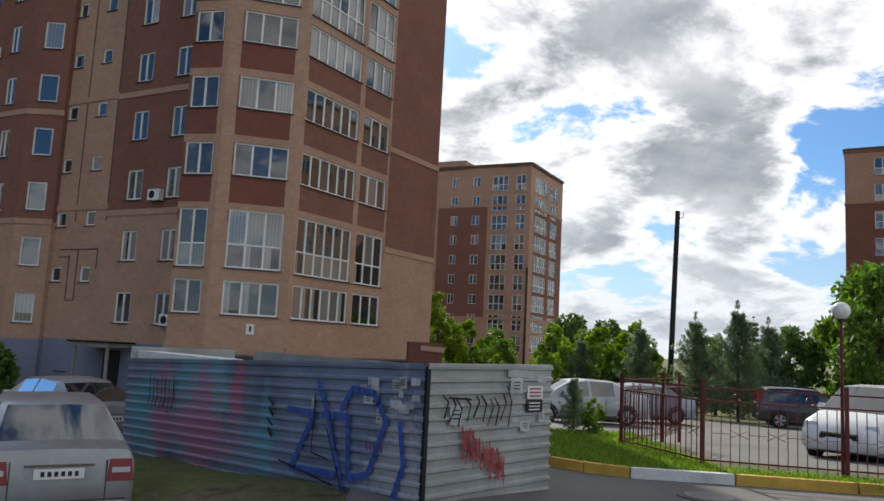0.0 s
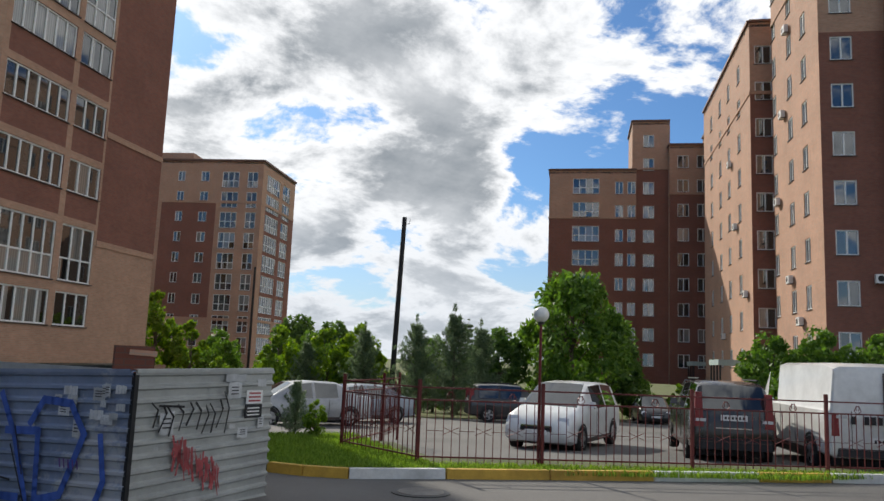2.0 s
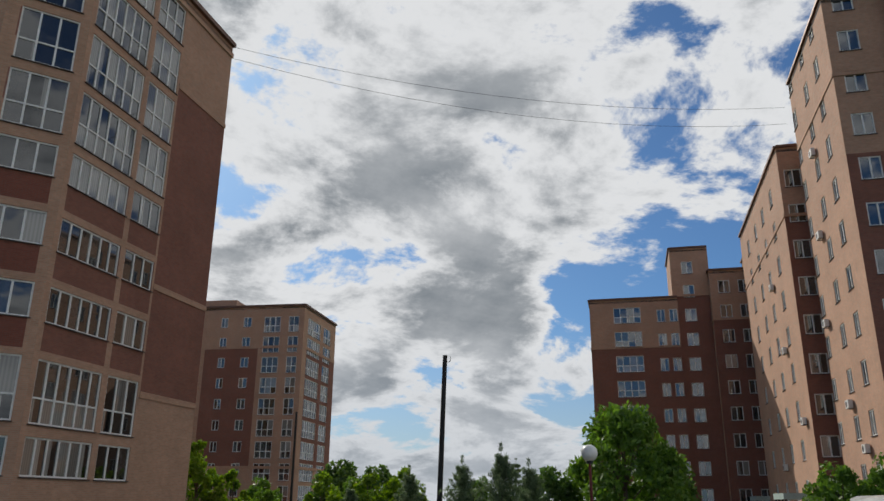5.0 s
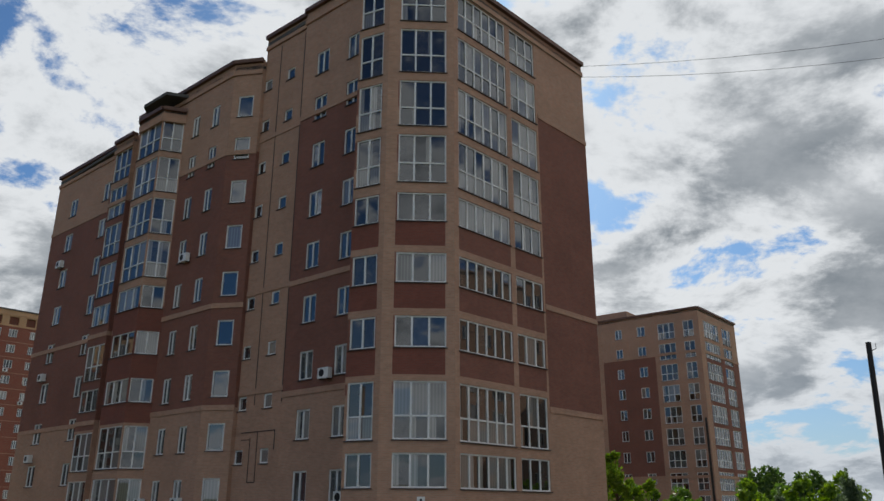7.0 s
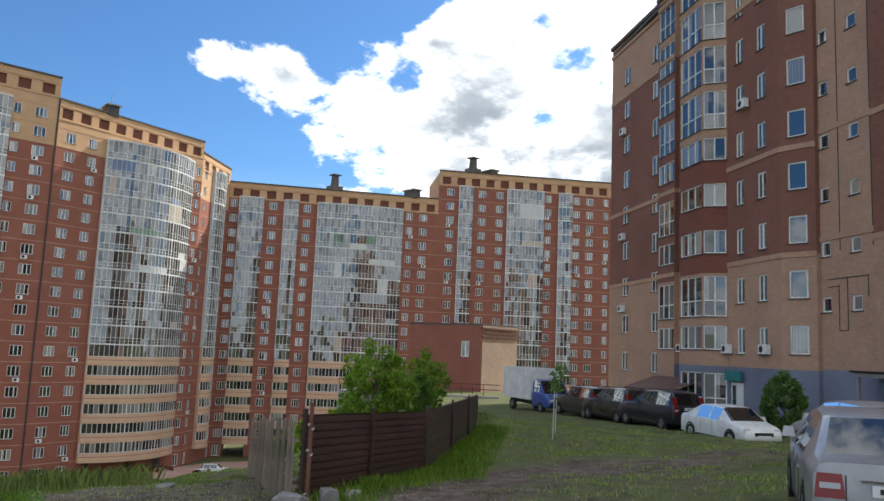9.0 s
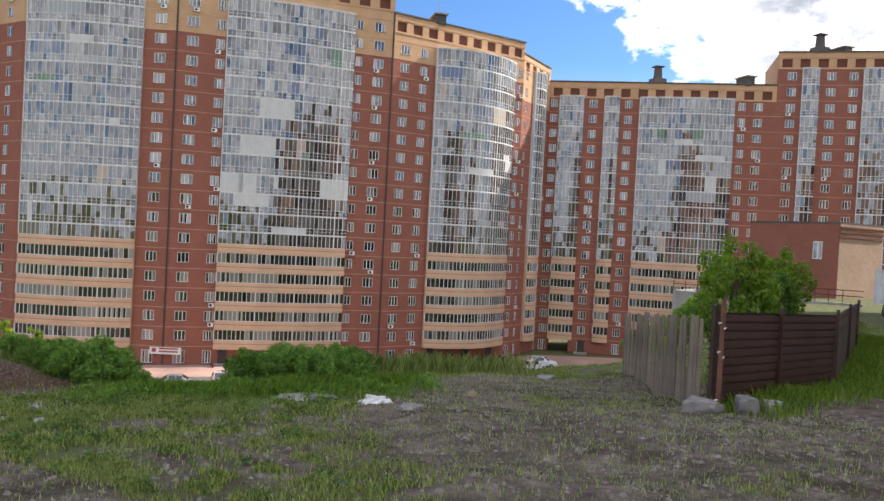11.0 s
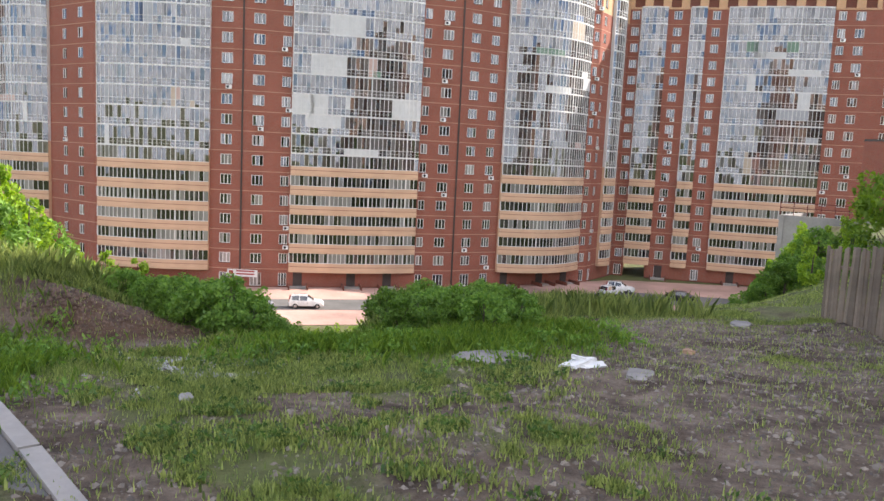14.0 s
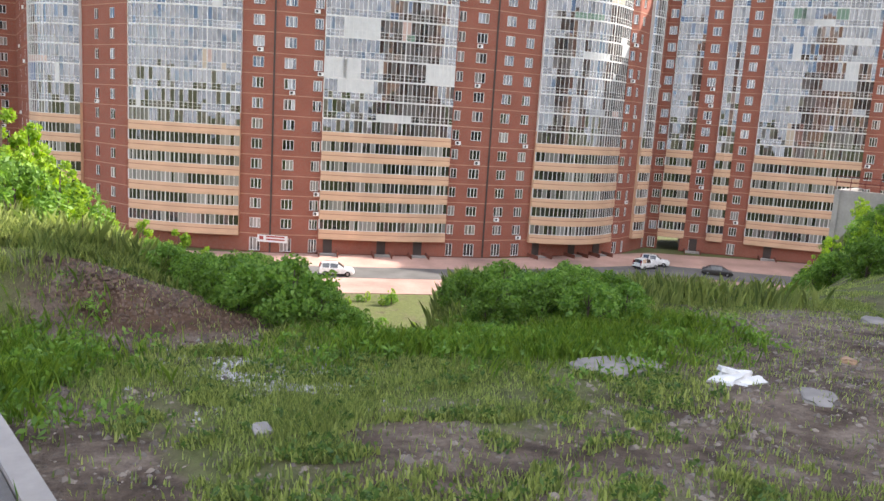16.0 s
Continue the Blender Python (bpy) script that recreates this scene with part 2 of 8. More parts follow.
def glass_mat(name, dark=(0.02, 0.025, 0.03), cloth=(0.45, 0.43, 0.40), share=0.4, gloss=0.3, tilt=0.05, flat=4.0):
    """Opaque panes: each leans a little its own way and has its own unlit room, curtain or blind painted on it."""
    m, n, l, b = material(name)
    uv = n.new("ShaderNodeUVMap"); uv.uv_map = "wall"
    oi = n.new("ShaderNodeObjectInfo")
    sp = n.new("ShaderNodeSeparateXYZ"); l.new(uv.outputs[0], sp.inputs[0])

    def op(kind, a, b_=None):
        q = n.new("ShaderNodeMath"); q.operation = kind
        for k, w in enumerate((a, b_)):
            if w is None:
                continue
            if isinstance(w, (int, float)):
                q.inputs[k].default_value = w
            else:
                l.new(w, q.inputs[k])
        return q.outputs[0]

    def chance(*xyz):
        c = n.new("ShaderNodeCombineXYZ")
        for k, w in enumerate(xyz):
            if isinstance(w, (int, float)):
                c.inputs[k].default_value = w
            else:
                l.new(w, c.inputs[k])
        wn_ = n.new("ShaderNodeTexWhiteNoise"); wn_.noise_dimensions = "3D"
        l.new(c.outputs[0], wn_.inputs["Vector"])
        return wn_

    seed = op("MULTIPLY", oi.outputs["Random"], 517.0)
    pane = op("FLOOR", sp.outputs["X"])
    one = chance(pane, seed, 1.0)
    home = chance(op("FLOOR", op("DIVIDE", sp.outputs["X"], flat)), seed, 2.0)
    lot_ = op("ADD", op("MULTIPLY", one.outputs["Value"], 0.5), op("MULTIPLY", home.outputs["Value"], 0.5))
    # curtains hang to one side of a pane or fill it, in folds
    fx = op("FRACT", sp.outputs["X"])
    edge = op("ABSOLUTE", op("SUBTRACT", fx, op("GREATER_THAN", home.outputs["Value"], 0.5)))
    side = op("LESS_THAN", edge, op("MULTIPLY", one.outputs["Value"], 0.55))
    full = op("LESS_THAN", lot_, 0.22 + share * 0.9)
    some = op("LESS_THAN", lot_, 0.34 + share * 1.1)
    cur = op("MAXIMUM", full, op("MULTIPLY", some, side))
    fold = n.new("ShaderNodeTexWave"); fold.inputs["Scale"].default_value = 1.6; fold.inputs["Distortion"].default_value = 1.2
    fv = n.new("ShaderNodeCombineXYZ"); l.new(sp.outputs["X"], fv.inputs[0]); l.new(seed, fv.inputs[1])
    l.new(fv.outputs[0], fold.inputs["Vector"])
    tone = n.new("ShaderNodeMapRange"); tone.inputs["To Min"].default_value = 0.5; tone.inputs["To Max"].default_value = 1.0
    l.new(one.outputs["Value"], tone.inputs["Value"])
    cl = n.new("ShaderNodeVectorMath"); cl.operation = "SCALE"
    l.new(ramp(n, l, fold.outputs["Fac"], [(0.0, mul(cloth, 0.62)), (1.0, cloth)]), cl.inputs[0]); l.new(tone.outputs[0], cl.inputs["Scale"])
    # the gloom of the room is painted on the pane, its depth by chance
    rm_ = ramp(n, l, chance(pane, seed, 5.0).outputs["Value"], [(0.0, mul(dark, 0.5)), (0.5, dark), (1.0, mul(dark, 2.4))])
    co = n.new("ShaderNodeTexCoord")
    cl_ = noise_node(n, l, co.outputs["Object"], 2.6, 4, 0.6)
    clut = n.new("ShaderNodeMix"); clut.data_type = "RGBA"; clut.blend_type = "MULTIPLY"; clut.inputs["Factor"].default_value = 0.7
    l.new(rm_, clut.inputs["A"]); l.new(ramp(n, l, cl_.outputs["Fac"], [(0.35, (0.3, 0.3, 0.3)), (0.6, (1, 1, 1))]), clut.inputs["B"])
    mix = n.new("ShaderNodeMix"); mix.data_type = "RGBA"
    l.new(cur, mix.inputs["Factor"]); l.new(clut.outputs["Result"], mix.inputs["A"]); l.new(cl.outputs[0], mix.inputs["B"])
    l.new(mix.outputs["Result"], b.inputs["Base Color"])
    b.inputs["Roughness"].default_value = 0.5
    b.inputs["Specular IOR Level"].default_value = 0.0
    gl = n.new("ShaderNodeBsdfGlossy"); gl.inputs["Roughness"].default_value = 0.015
    gl.inputs["Color"].default_value = (0.93, 0.97, 1.0, 1)
    ge = n.new("ShaderNodeNewGeometry")
    sh = n.new("ShaderNodeVectorMath"); sh.operation = "SUBTRACT"; sh.inputs[1].default_value = (0.5, 0.5, 0.5)
    l.new(one.outputs["Color"], sh.inputs[0])
    sk = n.new("ShaderNodeVectorMath"); sk.operation = "SCALE"; sk.inputs["Scale"].default_value = tilt
    l.new(sh.outputs[0], sk.inputs[0])
    ad = n.new("ShaderNodeVectorMath"); ad.operation = "ADD"
    l.new(ge.outputs["Normal"], ad.inputs[0]); l.new(sk.outputs[0], ad.inputs[1])
    nm = n.new("ShaderNodeVectorMath"); nm.operation = "NORMALIZE"
    l.new(ad.outputs[0], nm.inputs[0]); l.new(nm.outputs[0], gl.inputs["Normal"])
    fr = n.new("ShaderNodeFresnel"); fr.inputs["IOR"].default_value = 1.5
    tot = n.new("ShaderNodeMath"); tot.operation = "ADD"; tot.use_clamp = True
    tot.inputs[1].default_value = gloss
    l.new(fr.outputs[0], tot.inputs[0])
    ms = n.new("ShaderNodeMixShader")
    l.new(tot.outputs[0], ms.inputs[0]); l.new(b.outputs[0], ms.inputs[1]); l.new(gl.outputs[0], ms.inputs[2])
    l.new(ms.outputs[0], n["Material Output"].inputs["Surface"])
    return m


def leaf_mat(name, lo, hi, trans=0.25):
    m, n, l, b = material(name)
    ge = n.new("ShaderNodeNewGeometry")
    col = ramp(n, l, ge.outputs["Random Per Island"], [(0.0, lo), (1.0, hi)])
    l.new(col, b.inputs["Base Color"])
    b.inputs["Roughness"].default_value = 0.55
    b.inputs["Specular IOR Level"].default_value = 0.3
    tr = n.new("ShaderNodeBsdfTranslucent")
    hs = n.new("ShaderNodeHueSaturation"); hs.inputs["Value"].default_value = 1.5; hs.inputs["Saturation"].default_value = 1.15
    l.new(col, hs.inputs["Color"]); l.new(hs.outputs[0], tr.inputs["Color"])
    ms = n.new("ShaderNodeMixShader"); ms.inputs[0].default_value = trans
    l.new(b.outputs[0], ms.inputs[1]); l.new(tr.outputs[0], ms.inputs[2])
    l.new(ms.outputs[0], n["Material Output"].inputs["Surface"])
    return m


def paint_mat(name, base, rough=0.25, metal=0.0, coat=0.6, dirt=0.25):
    m, n, l, b = material(name)
    co = n.new("ShaderNodeTexCoord")
    a = noise_node(n, l, co.outputs["Object"], 1.8, 6, 0.65)
    l.new(ramp(n, l, a.outputs["Fac"], [(0.35, mul(base, 1 - dirt)), (0.65, base)]), b.inputs["Base Color"])
    r = n.new("ShaderNodeMapRange"); r.inputs["To Min"].default_value = rough + 0.15; r.inputs["To Max"].default_value = rough
    l.new(a.outputs["Fac"], r.inputs["Value"]); l.new(r.outputs[0], b.inputs["Roughness"])
    b.inputs["Metallic"].default_value = metal
    b.inputs["Coat Weight"].default_value = coat
    b.inputs["Coat Roughness"].default_value = 0.08
    return m


OCHRE = brick_mat("ochre_brick", (0.54, 0.305, 0.205), (0.445, 0.246, 0.163), (0.44, 0.345, 0.262))
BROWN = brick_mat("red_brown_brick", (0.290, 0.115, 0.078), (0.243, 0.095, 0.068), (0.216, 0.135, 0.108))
DARKBR = brick_mat("dark_spandrel_brick", (0.260, 0.085, 0.058), (0.221, 0.072, 0.052), (0.195, 0.104, 0.078))
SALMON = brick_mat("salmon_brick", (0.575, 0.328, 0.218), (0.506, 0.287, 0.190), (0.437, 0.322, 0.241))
TRED = brick_mat("tower_red_brick", (0.335, 0.106, 0.070), (0.280, 0.088, 0.058), (0.28, 0.16, 0.12))
TYEL = brick_mat("tower_yellow_brick", (0.62, 0.37, 0.20), (0.56, 0.33, 0.175), (0.5, 0.36, 0.24))
TDARK = brick_mat("tower_dark_red_brick", (0.20, 0.07, 0.045), (0.17, 0.06, 0.04), (0.15, 0.08, 0.06))
KIOSK_LIT = brick_mat("sunlit_pale_brick", (0.50, 0.36, 0.26), (0.42, 0.28, 0.2), (0.45, 0.38, 0.3))
CREAM = rough_mat("cream_render", (0.61, 0.405, 0.265), 0.8, 0.3, 8, 0.12, 0.05)
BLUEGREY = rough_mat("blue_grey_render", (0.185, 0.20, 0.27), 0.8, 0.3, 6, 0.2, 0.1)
CONCRETE = rough_mat("concrete", (0.34, 0.32, 0.295), 0.9, 0.5, 7, 0.25, 0.3)
ROOF = rough_mat("roof_felt", (0.10, 0.095, 0.09), 0.9, 0.3, 6, 0.25, 0.2)
TIN = rough_mat("roof_tin", (0.16, 0.085, 0.06), 0.55, 0.5, 6, 0.2, 0.05, 0.3)
WHITE = rough_mat("white_plastic", (0.80, 0.80, 0.78), 0.4, 0.8, 15, 0.06, 0.02)
TWHITE = rough_mat("balcony_frame", (0.66, 0.66, 0.64), 0.45, 0.6, 10, 0.10, 0.02)
DARKTRIM = rough_mat("dark_sill", (0.06, 0.045, 0.04), 0.6, 0.6, 8, 0.2, 0.05)
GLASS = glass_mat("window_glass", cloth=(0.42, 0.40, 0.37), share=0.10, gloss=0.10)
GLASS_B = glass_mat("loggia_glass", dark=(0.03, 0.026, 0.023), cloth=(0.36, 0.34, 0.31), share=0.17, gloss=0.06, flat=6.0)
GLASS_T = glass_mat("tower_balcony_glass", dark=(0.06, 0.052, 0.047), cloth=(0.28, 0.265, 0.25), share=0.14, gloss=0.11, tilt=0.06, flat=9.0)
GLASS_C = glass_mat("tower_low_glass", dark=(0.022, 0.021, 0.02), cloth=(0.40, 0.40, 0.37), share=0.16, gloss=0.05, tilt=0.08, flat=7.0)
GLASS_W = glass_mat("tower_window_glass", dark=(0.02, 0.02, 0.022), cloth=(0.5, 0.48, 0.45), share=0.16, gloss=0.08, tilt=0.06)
CARGLASS = glass_mat("car_glass", dark=(0.008, 0.009, 0.010), cloth=(0.02, 0.02, 0.021), share=0.3, gloss=0.06, tilt=0.0)
IRON = rough_mat("painted_iron_oxide_red", (0.13, 0.022, 0.02), 0.5, 2.0, 25, 0.3, 0.1, 0.2)
BLACKM = rough_mat("black_steel", (0.018, 0.018, 0.02), 0.5, 1.0, 12, 0.3, 0.05, 0.3)
RUBBER = rough_mat("tyre_rubber", (0.018, 0.018, 0.018), 0.85, 2.0, 30, 0.2, 0.1)
ALLOY = rough_mat("wheel_alloy", (0.42, 0.42, 0.43), 0.35, 2.0, 20, 0.15, 0.02, 0.8)
CHROME = rough_mat("chrome", (0.7, 0.7, 0.72), 0.15, 2.0, 20, 0.08, 0.0, 1.0)
REDLENS = paint_mat("red_lens", (0.20, 0.003, 0.004), 0.25, 0, 0.1, 0.1)
CLEARLENS = paint_mat("clear_lens", (0.62, 0.64, 0.66), 0.1, 0.2, 1.0, 0.1)
PLATE = rough_mat("plate_white", (0.78, 0.78, 0.76), 0.4, 3, 20, 0.05, 0.0)
INK = rough_mat("dark_ink", (0.02, 0.02, 0.022), 0.6, 3, 20, 0.1, 0.0)
BARK = rough_mat("bark", (0.11, 0.085, 0.065), 0.95, 2.0, 14, 0.3, 0.6)
LEAF_A = leaf_mat("poplar_leaf", (0.061, 0.123, 0.023), (0.156, 0.262, 0.045), 0.4)
LEAF_B = leaf_mat("light_leaf", (0.086, 0.158, 0.022), (0.216, 0.317, 0.043), 0.45)
LEAF_C = leaf_mat("dark_leaf", (0.05, 0.10, 0.028), (0.13, 0.21, 0.05), 0.4)
NEEDLE = leaf_mat("pine_needles", (0.07, 0.11, 0.06), (0.19, 0.25, 0.13), 0.4)
GRASS = leaf_mat("grass_blades", (0.12, 0.175, 0.05), (0.40, 0.46, 0.15), 0.35)
LAWN = leaf_mat("lawn_blades", (0.10, 0.19, 0.03), (0.30, 0.42, 0.08), 0.4)
WEED = leaf_mat("weed_leaves", (0.09, 0.18, 0.035), (0.22, 0.36, 0.07), 0.4)
ASPHALT = rough_mat("asphalt", (0.135, 0.13, 0.122), 0.92, 0.25, 22, 0.28, 0.35)
KERB_Y = rough_mat("yellow_kerb_paint", (0.52, 0.32, 0.05), 0.75, 2.0, 18, 0.3, 0.2)
KERB_W = rough_mat("white_kerb_paint", (0.62, 0.62, 0.60), 0.75, 2.0, 18, 0.25, 0.2)
STEELBROWN = rough_mat("brown_coated_steel", (0.060, 0.030, 0.024), 0.45, 1.2, 10, 0.3, 0.05, 0.1)
OLDWOOD = rough_mat("weathered_boards", (0.25, 0.195, 0.14), 0.9, 1.5, 18, 0.3, 0.5, rnd=0.25)
STONE = rough_mat("stone", (0.24, 0.225, 0.205), 0.9, 2.0, 9, 0.25, 0.5, rnd=0.2)
SNOWY = rough_mat("white_foam_scrap", (0.72, 0.72, 0.70), 0.8, 2.0, 12, 0.15, 0.3)
TEAL = rough_mat("teal_sign_board", (0.03, 0.20, 0.20), 0.5, 2, 10, 0.1, 0.0)
GLOBE = rough_mat("milky_globe", (0.80, 0.79, 0.75), 0.3, 2, 10, 0.06, 0.0)


def ground_mat():
    """Trodden earth, gravel and turf, by a spread that the mesh carries."""
    m, n, l, b = material("ground")
    co = n.new("ShaderNodeTexCoord"); v = co.outputs["Object"]
    at = n.new("ShaderNodeAttribute"); at.attribute_name = "turf"
    big = noise_node(n, l, v, 0.55, 6, 0.65)
    mid = noise_node(n, l, v, 3.0, 6, 0.7)
    fine = noise_node(n, l, v, 28.0, 4, 0.75)
    earth = ramp(n, l, mid.outputs["Fac"], [(0.28, (0.07, 0.052, 0.038)), (0.5, (0.18, 0.138, 0.104)), (0.72, (0.33, 0.268, 0.21))])
    turf = ramp(n, l, mid.outputs["Fac"], [(0.25, (0.085, 0.095, 0.035)), (0.6, (0.15, 0.17, 0.06)), (0.8, (0.22, 0.205, 0.11))])
    # dark patches painted over paler trodden earth for contrast the light lacks, and freshly broken brown soil where
    # nothing has ever grown
    pat = noise_node(n, l, v, 1.1, 5, 0.7)
    dp = n.new("ShaderNodeMix"); dp.data_type = "RGBA"; dp.blend_type = "MULTIPLY"; dp.inputs["Factor"].default_value = 1.0
    l.new(earth, dp.inputs["A"])
    l.new(ramp(n, l, pat.outputs["Fac"], [(0.38, (0.50, 0.47, 0.45)), (0.52, (1, 1, 1))]), dp.inputs["B"])
    raw = n.new("ShaderNodeMapRange"); raw.inputs["From Min"].default_value = -0.15; raw.inputs["From Max"].default_value = -0.45
    l.new(at.outputs["Fac"], raw.inputs["Value"])
    sl = n.new("ShaderNodeMix"); sl.data_type = "RGBA"
    l.new(raw.outputs[0], sl.inputs["Factor"]); l.new(dp.outputs["Result"], sl.inputs["A"])
    l.new(ramp(n, l, mid.outputs["Fac"], [(0.3, (0.05, 0.029, 0.018)), (0.7, (0.16, 0.098, 0.062))]), sl.inputs["B"])
    earth = sl.outputs["Result"]
    s = n.new("ShaderNodeMath"); s.operation = "MULTIPLY_ADD"; s.inputs[1].default_value = 1.3; s.inputs[2].default_value = -0.65
    l.new(big.outputs["Fac"], s.inputs[0])
    ad = n.new("ShaderNodeMath"); ad.operation = "ADD"
    l.new(s.outputs[0], ad.inputs[0]); l.new(at.outputs["Fac"], ad.inputs[1])
    f = n.new("ShaderNodeMapRange"); f.inputs["From Min"].default_value = 0.38; f.inputs["From Max"].default_value = 0.62
    l.new(ad.outputs[0], f.inputs["Value"])
    mx = n.new("ShaderNodeMix"); mx.data_type = "RGBA"
    l.new(f.outputs[0], mx.inputs["Factor"]); l.new(earth, mx.inputs["A"]); l.new(turf, mx.inputs["B"])
    gm = n.new("ShaderNodeMix"); gm.data_type = "RGBA"; gm.blend_type = "MULTIPLY"; gm.inputs["Factor"].default_value = 0.75
    l.new(mx.outputs["Result"], gm.inputs["A"])
    l.new(ramp(n, l, fine.outputs["Fac"], [(0.3, (0.5,) * 3), (0.65, (1, 1, 1))]), gm.inputs["B"])
    l.new(gm.outputs["Result"], b.inputs["Base Color"])
    b.inputs["Roughness"].default_value = 0.95
    b.inputs["Specular IOR Level"].default_value = 0.2
    bp = n.new("ShaderNodeBump"); bp.inputs["Strength"].default_value = 0.9; bp.inputs["Distance"].default_value = 0.04
    l.new(fine.outputs["Fac"], bp.inputs["Height"]); l.new(bp.outputs[0], b.inputs["Normal"])
    return m


GROUND = ground_mat()

# ---- mesh tools ----
class Geo:
    """Gathers faces with their materials into one mesh."""

    def __init__(self):
        self.v, self.f, self.m, self.mats, self.uv = [], [], [], [], []

    def slot(self, mat):
        if mat not in self.mats:
            self.mats.append(mat)
        return self.mats.index(mat)

    def face(self, pts, mat, uv=None):
        k = len(self.v)
        self.v.extend(tuple(p) for p in pts)
        self.f.append(tuple(range(k, k + len(pts))))
        self.m.append(self.slot(mat))
        self.uv.extend(uv if uv else [(p[0], p[2]) for p in pts])

    def box(self, a, b, mat, m=None, taper=0.0):
        """An axis-aligned box from a to b, laid by m; taper draws the top in."""
        (x0, y0, z0), (x1, y1, z1) = a, b
        t = taper
        p = [Vector(q) for q in ((x0, y0, z0), (x1, y0, z0), (x1, y1, z0), (x0, y1, z0),
             (x0 + t, y0 + t, z1), (x1 - t, y0 + t, z1), (x1 - t, y1 - t, z1), (x0 + t, y1 - t, z1))]
        for q in ((0, 1, 5, 4), (1, 2, 6, 5), (2, 3, 7, 6), (3, 0, 4, 7), (4, 5, 6, 7), (3, 2, 1, 0)):
            c = [p[i] for i in q]
            if abs((c[1] - c[0]).y) > abs((c[1] - c[0]).x):
                uv = [(w.y, w.z) for w in c]
            else:
                uv = [(w.x, w.z) for w in c]
            self.face([m @ w for w in c] if m else c, mat, uv)

    def tube(self, p, q, r0, r1, mat, n=8, caps=True):
        p, q = Vector(p), Vector(q)
        d = (q - p).normalized()
        s = d.orthogonal().normalized()
        t = d.cross(s)
        ring = [(math.cos(6.2832 * i / n), math.sin(6.2832 * i / n)) for i in range(n)]
        a = [p + (s * c + t * e) * r0 for c, e in ring]
        b = [q + (s * c + t * e) * r1 for c, e in ring]
        for i in range(n):
            j = (i + 1) % n
            self.face([a[i], a[j], b[j], b[i]], mat)
        if caps:
            self.face(b, mat)
            self.face(a[::-1], mat)

    def mesh(self, name, smooth=False):
        me = bpy.data.meshes.new(name)
        me.from_pydata(self.v, [], self.f)
        for mt in self.mats:
            me.materials.append(mt)
        me.polygons.foreach_set("material_index", self.m)
        lay = me.uv_layers.new(name="wall")
        lay.data.foreach_set("uv", np.array(self.uv, np.float32).ravel())
        if smooth:
            me.polygons.foreach_set("use_smooth", [True] * len(self.f))
        me.update()
        return me


def part(name, geo, parent=None, label="", at=None, smooth=False):
    """One mesh object under a thing or a part; geo may be a mesh that is shared."""
    me = geo.mesh(name, smooth) if isinstance(geo, Geo) else geo
    ob = new(name, me)
    if at is not None:
        ob.matrix_basis = at
    if parent:
        ob.parent = parent
    if label:
        tagged(ob, label)
    return ob


def thing(name, label, category, m=None, group="", kind=""):
    ob = new(name)
    ob.empty_display_size = 0.2
    if m is not None:
        ob.matrix_basis = m
    return tagged(ob, label, category, group, kind)


def weld(me):
    b = bmesh.new(); b.from_mesh(me)
    bmesh.ops.remove_doubles(b, verts=b.verts, dist=0.0005)
    bmesh.ops.recalc_face_normals(b, faces=b.faces)
    b.to_mesh(me); b.free()
    return me


def frame_at(p, ang, z=0.0):
    """The pose whose x runs along a facade at that angle and whose y goes into the wall."""
    return pose(p[0], p[1], z, 0, 0, ang)


def facade(g, p, ang, length, z0, z1, holes, paint, deep=0.16):
    """A wall skin with real openings and their reveals. paint(u, z) names the brick of a cell."""
    m = frame_at(p, ang)
    us = sorted({0.0, length, *(max(0, h[0]) for h in holes), *(min(length, h[1]) for h in holes)} | set(paint.us))
    zs = sorted({z0, z1, *(h[2] for h in holes), *(h[3] for h in holes)} | {z for z in paint.zs if z0 < z < z1})
    us = [u for u in us if 0 <= u <= length]
    zs = [z for z in zs if z0 <= z <= z1]
    for u, w in zip(us, us[1:]):
        uc = (u + w) / 2
        inside = [h for h in holes if h[0] < uc < h[1]]
        run = None
        for z, y in list(zip(zs, zs[1:])) + [(None, None)]:
            mat = None
            if z is not None:
                zc = (z + y) / 2
                if not any(h[2] < zc < h[3] for h in inside):
                    mat = paint(uc, zc)
            if run and (mat is not run[0]):
                a, b = run[1], run[2]
                g.face([m @ Vector(q) for q in ((u, 0, a), (w, 0, a), (w, 0, b), (u, 0, b))], run[0], [(u, a), (w, a), (w, b), (u, b)])
                run = None
            if mat:
                run = (mat, z if not run else run[1], y)
    for a, b, c, d in holes:
        mat = paint((a + b) / 2, c - 0.05)
        for q, t in ((((a, 0, c), (a, deep, c), (a, deep, d), (a, 0, d)), 0), (((b, deep, c), (b, 0, c), (b, 0, d), (b, deep, d)), 0),
                     (((a, 0, c), (b, 0, c), (b, deep, c), (a, deep, c)), 1), (((a, deep, d), (b, deep, d), (b, 0, d), (a, 0, d)), 1)):
            g.face([m @ Vector(w) for w in q], mat, [(w[0], w[1]) if t else (w[1], w[2]) for w in q])


class Paint:
    """Brick by height, with upright strips of another one."""

    def __init__(self, bands, strips=()):
        self.bands, self.strips = bands, strips
        self.zs = [b[0] for b in bands]
        self.us = [u for s in strips for u in s[:2]]

    def __call__(self, u, z):
        for s in self.strips:
            if s[0] < u < s[1] and (len(s) < 4 or s[3] < z < s[4]):
                return s[2]
        mat = self.bands[0][1]
        for b, mt in self.bands:
            if z >= b:
                mat = mt
        return mat


_win = {}


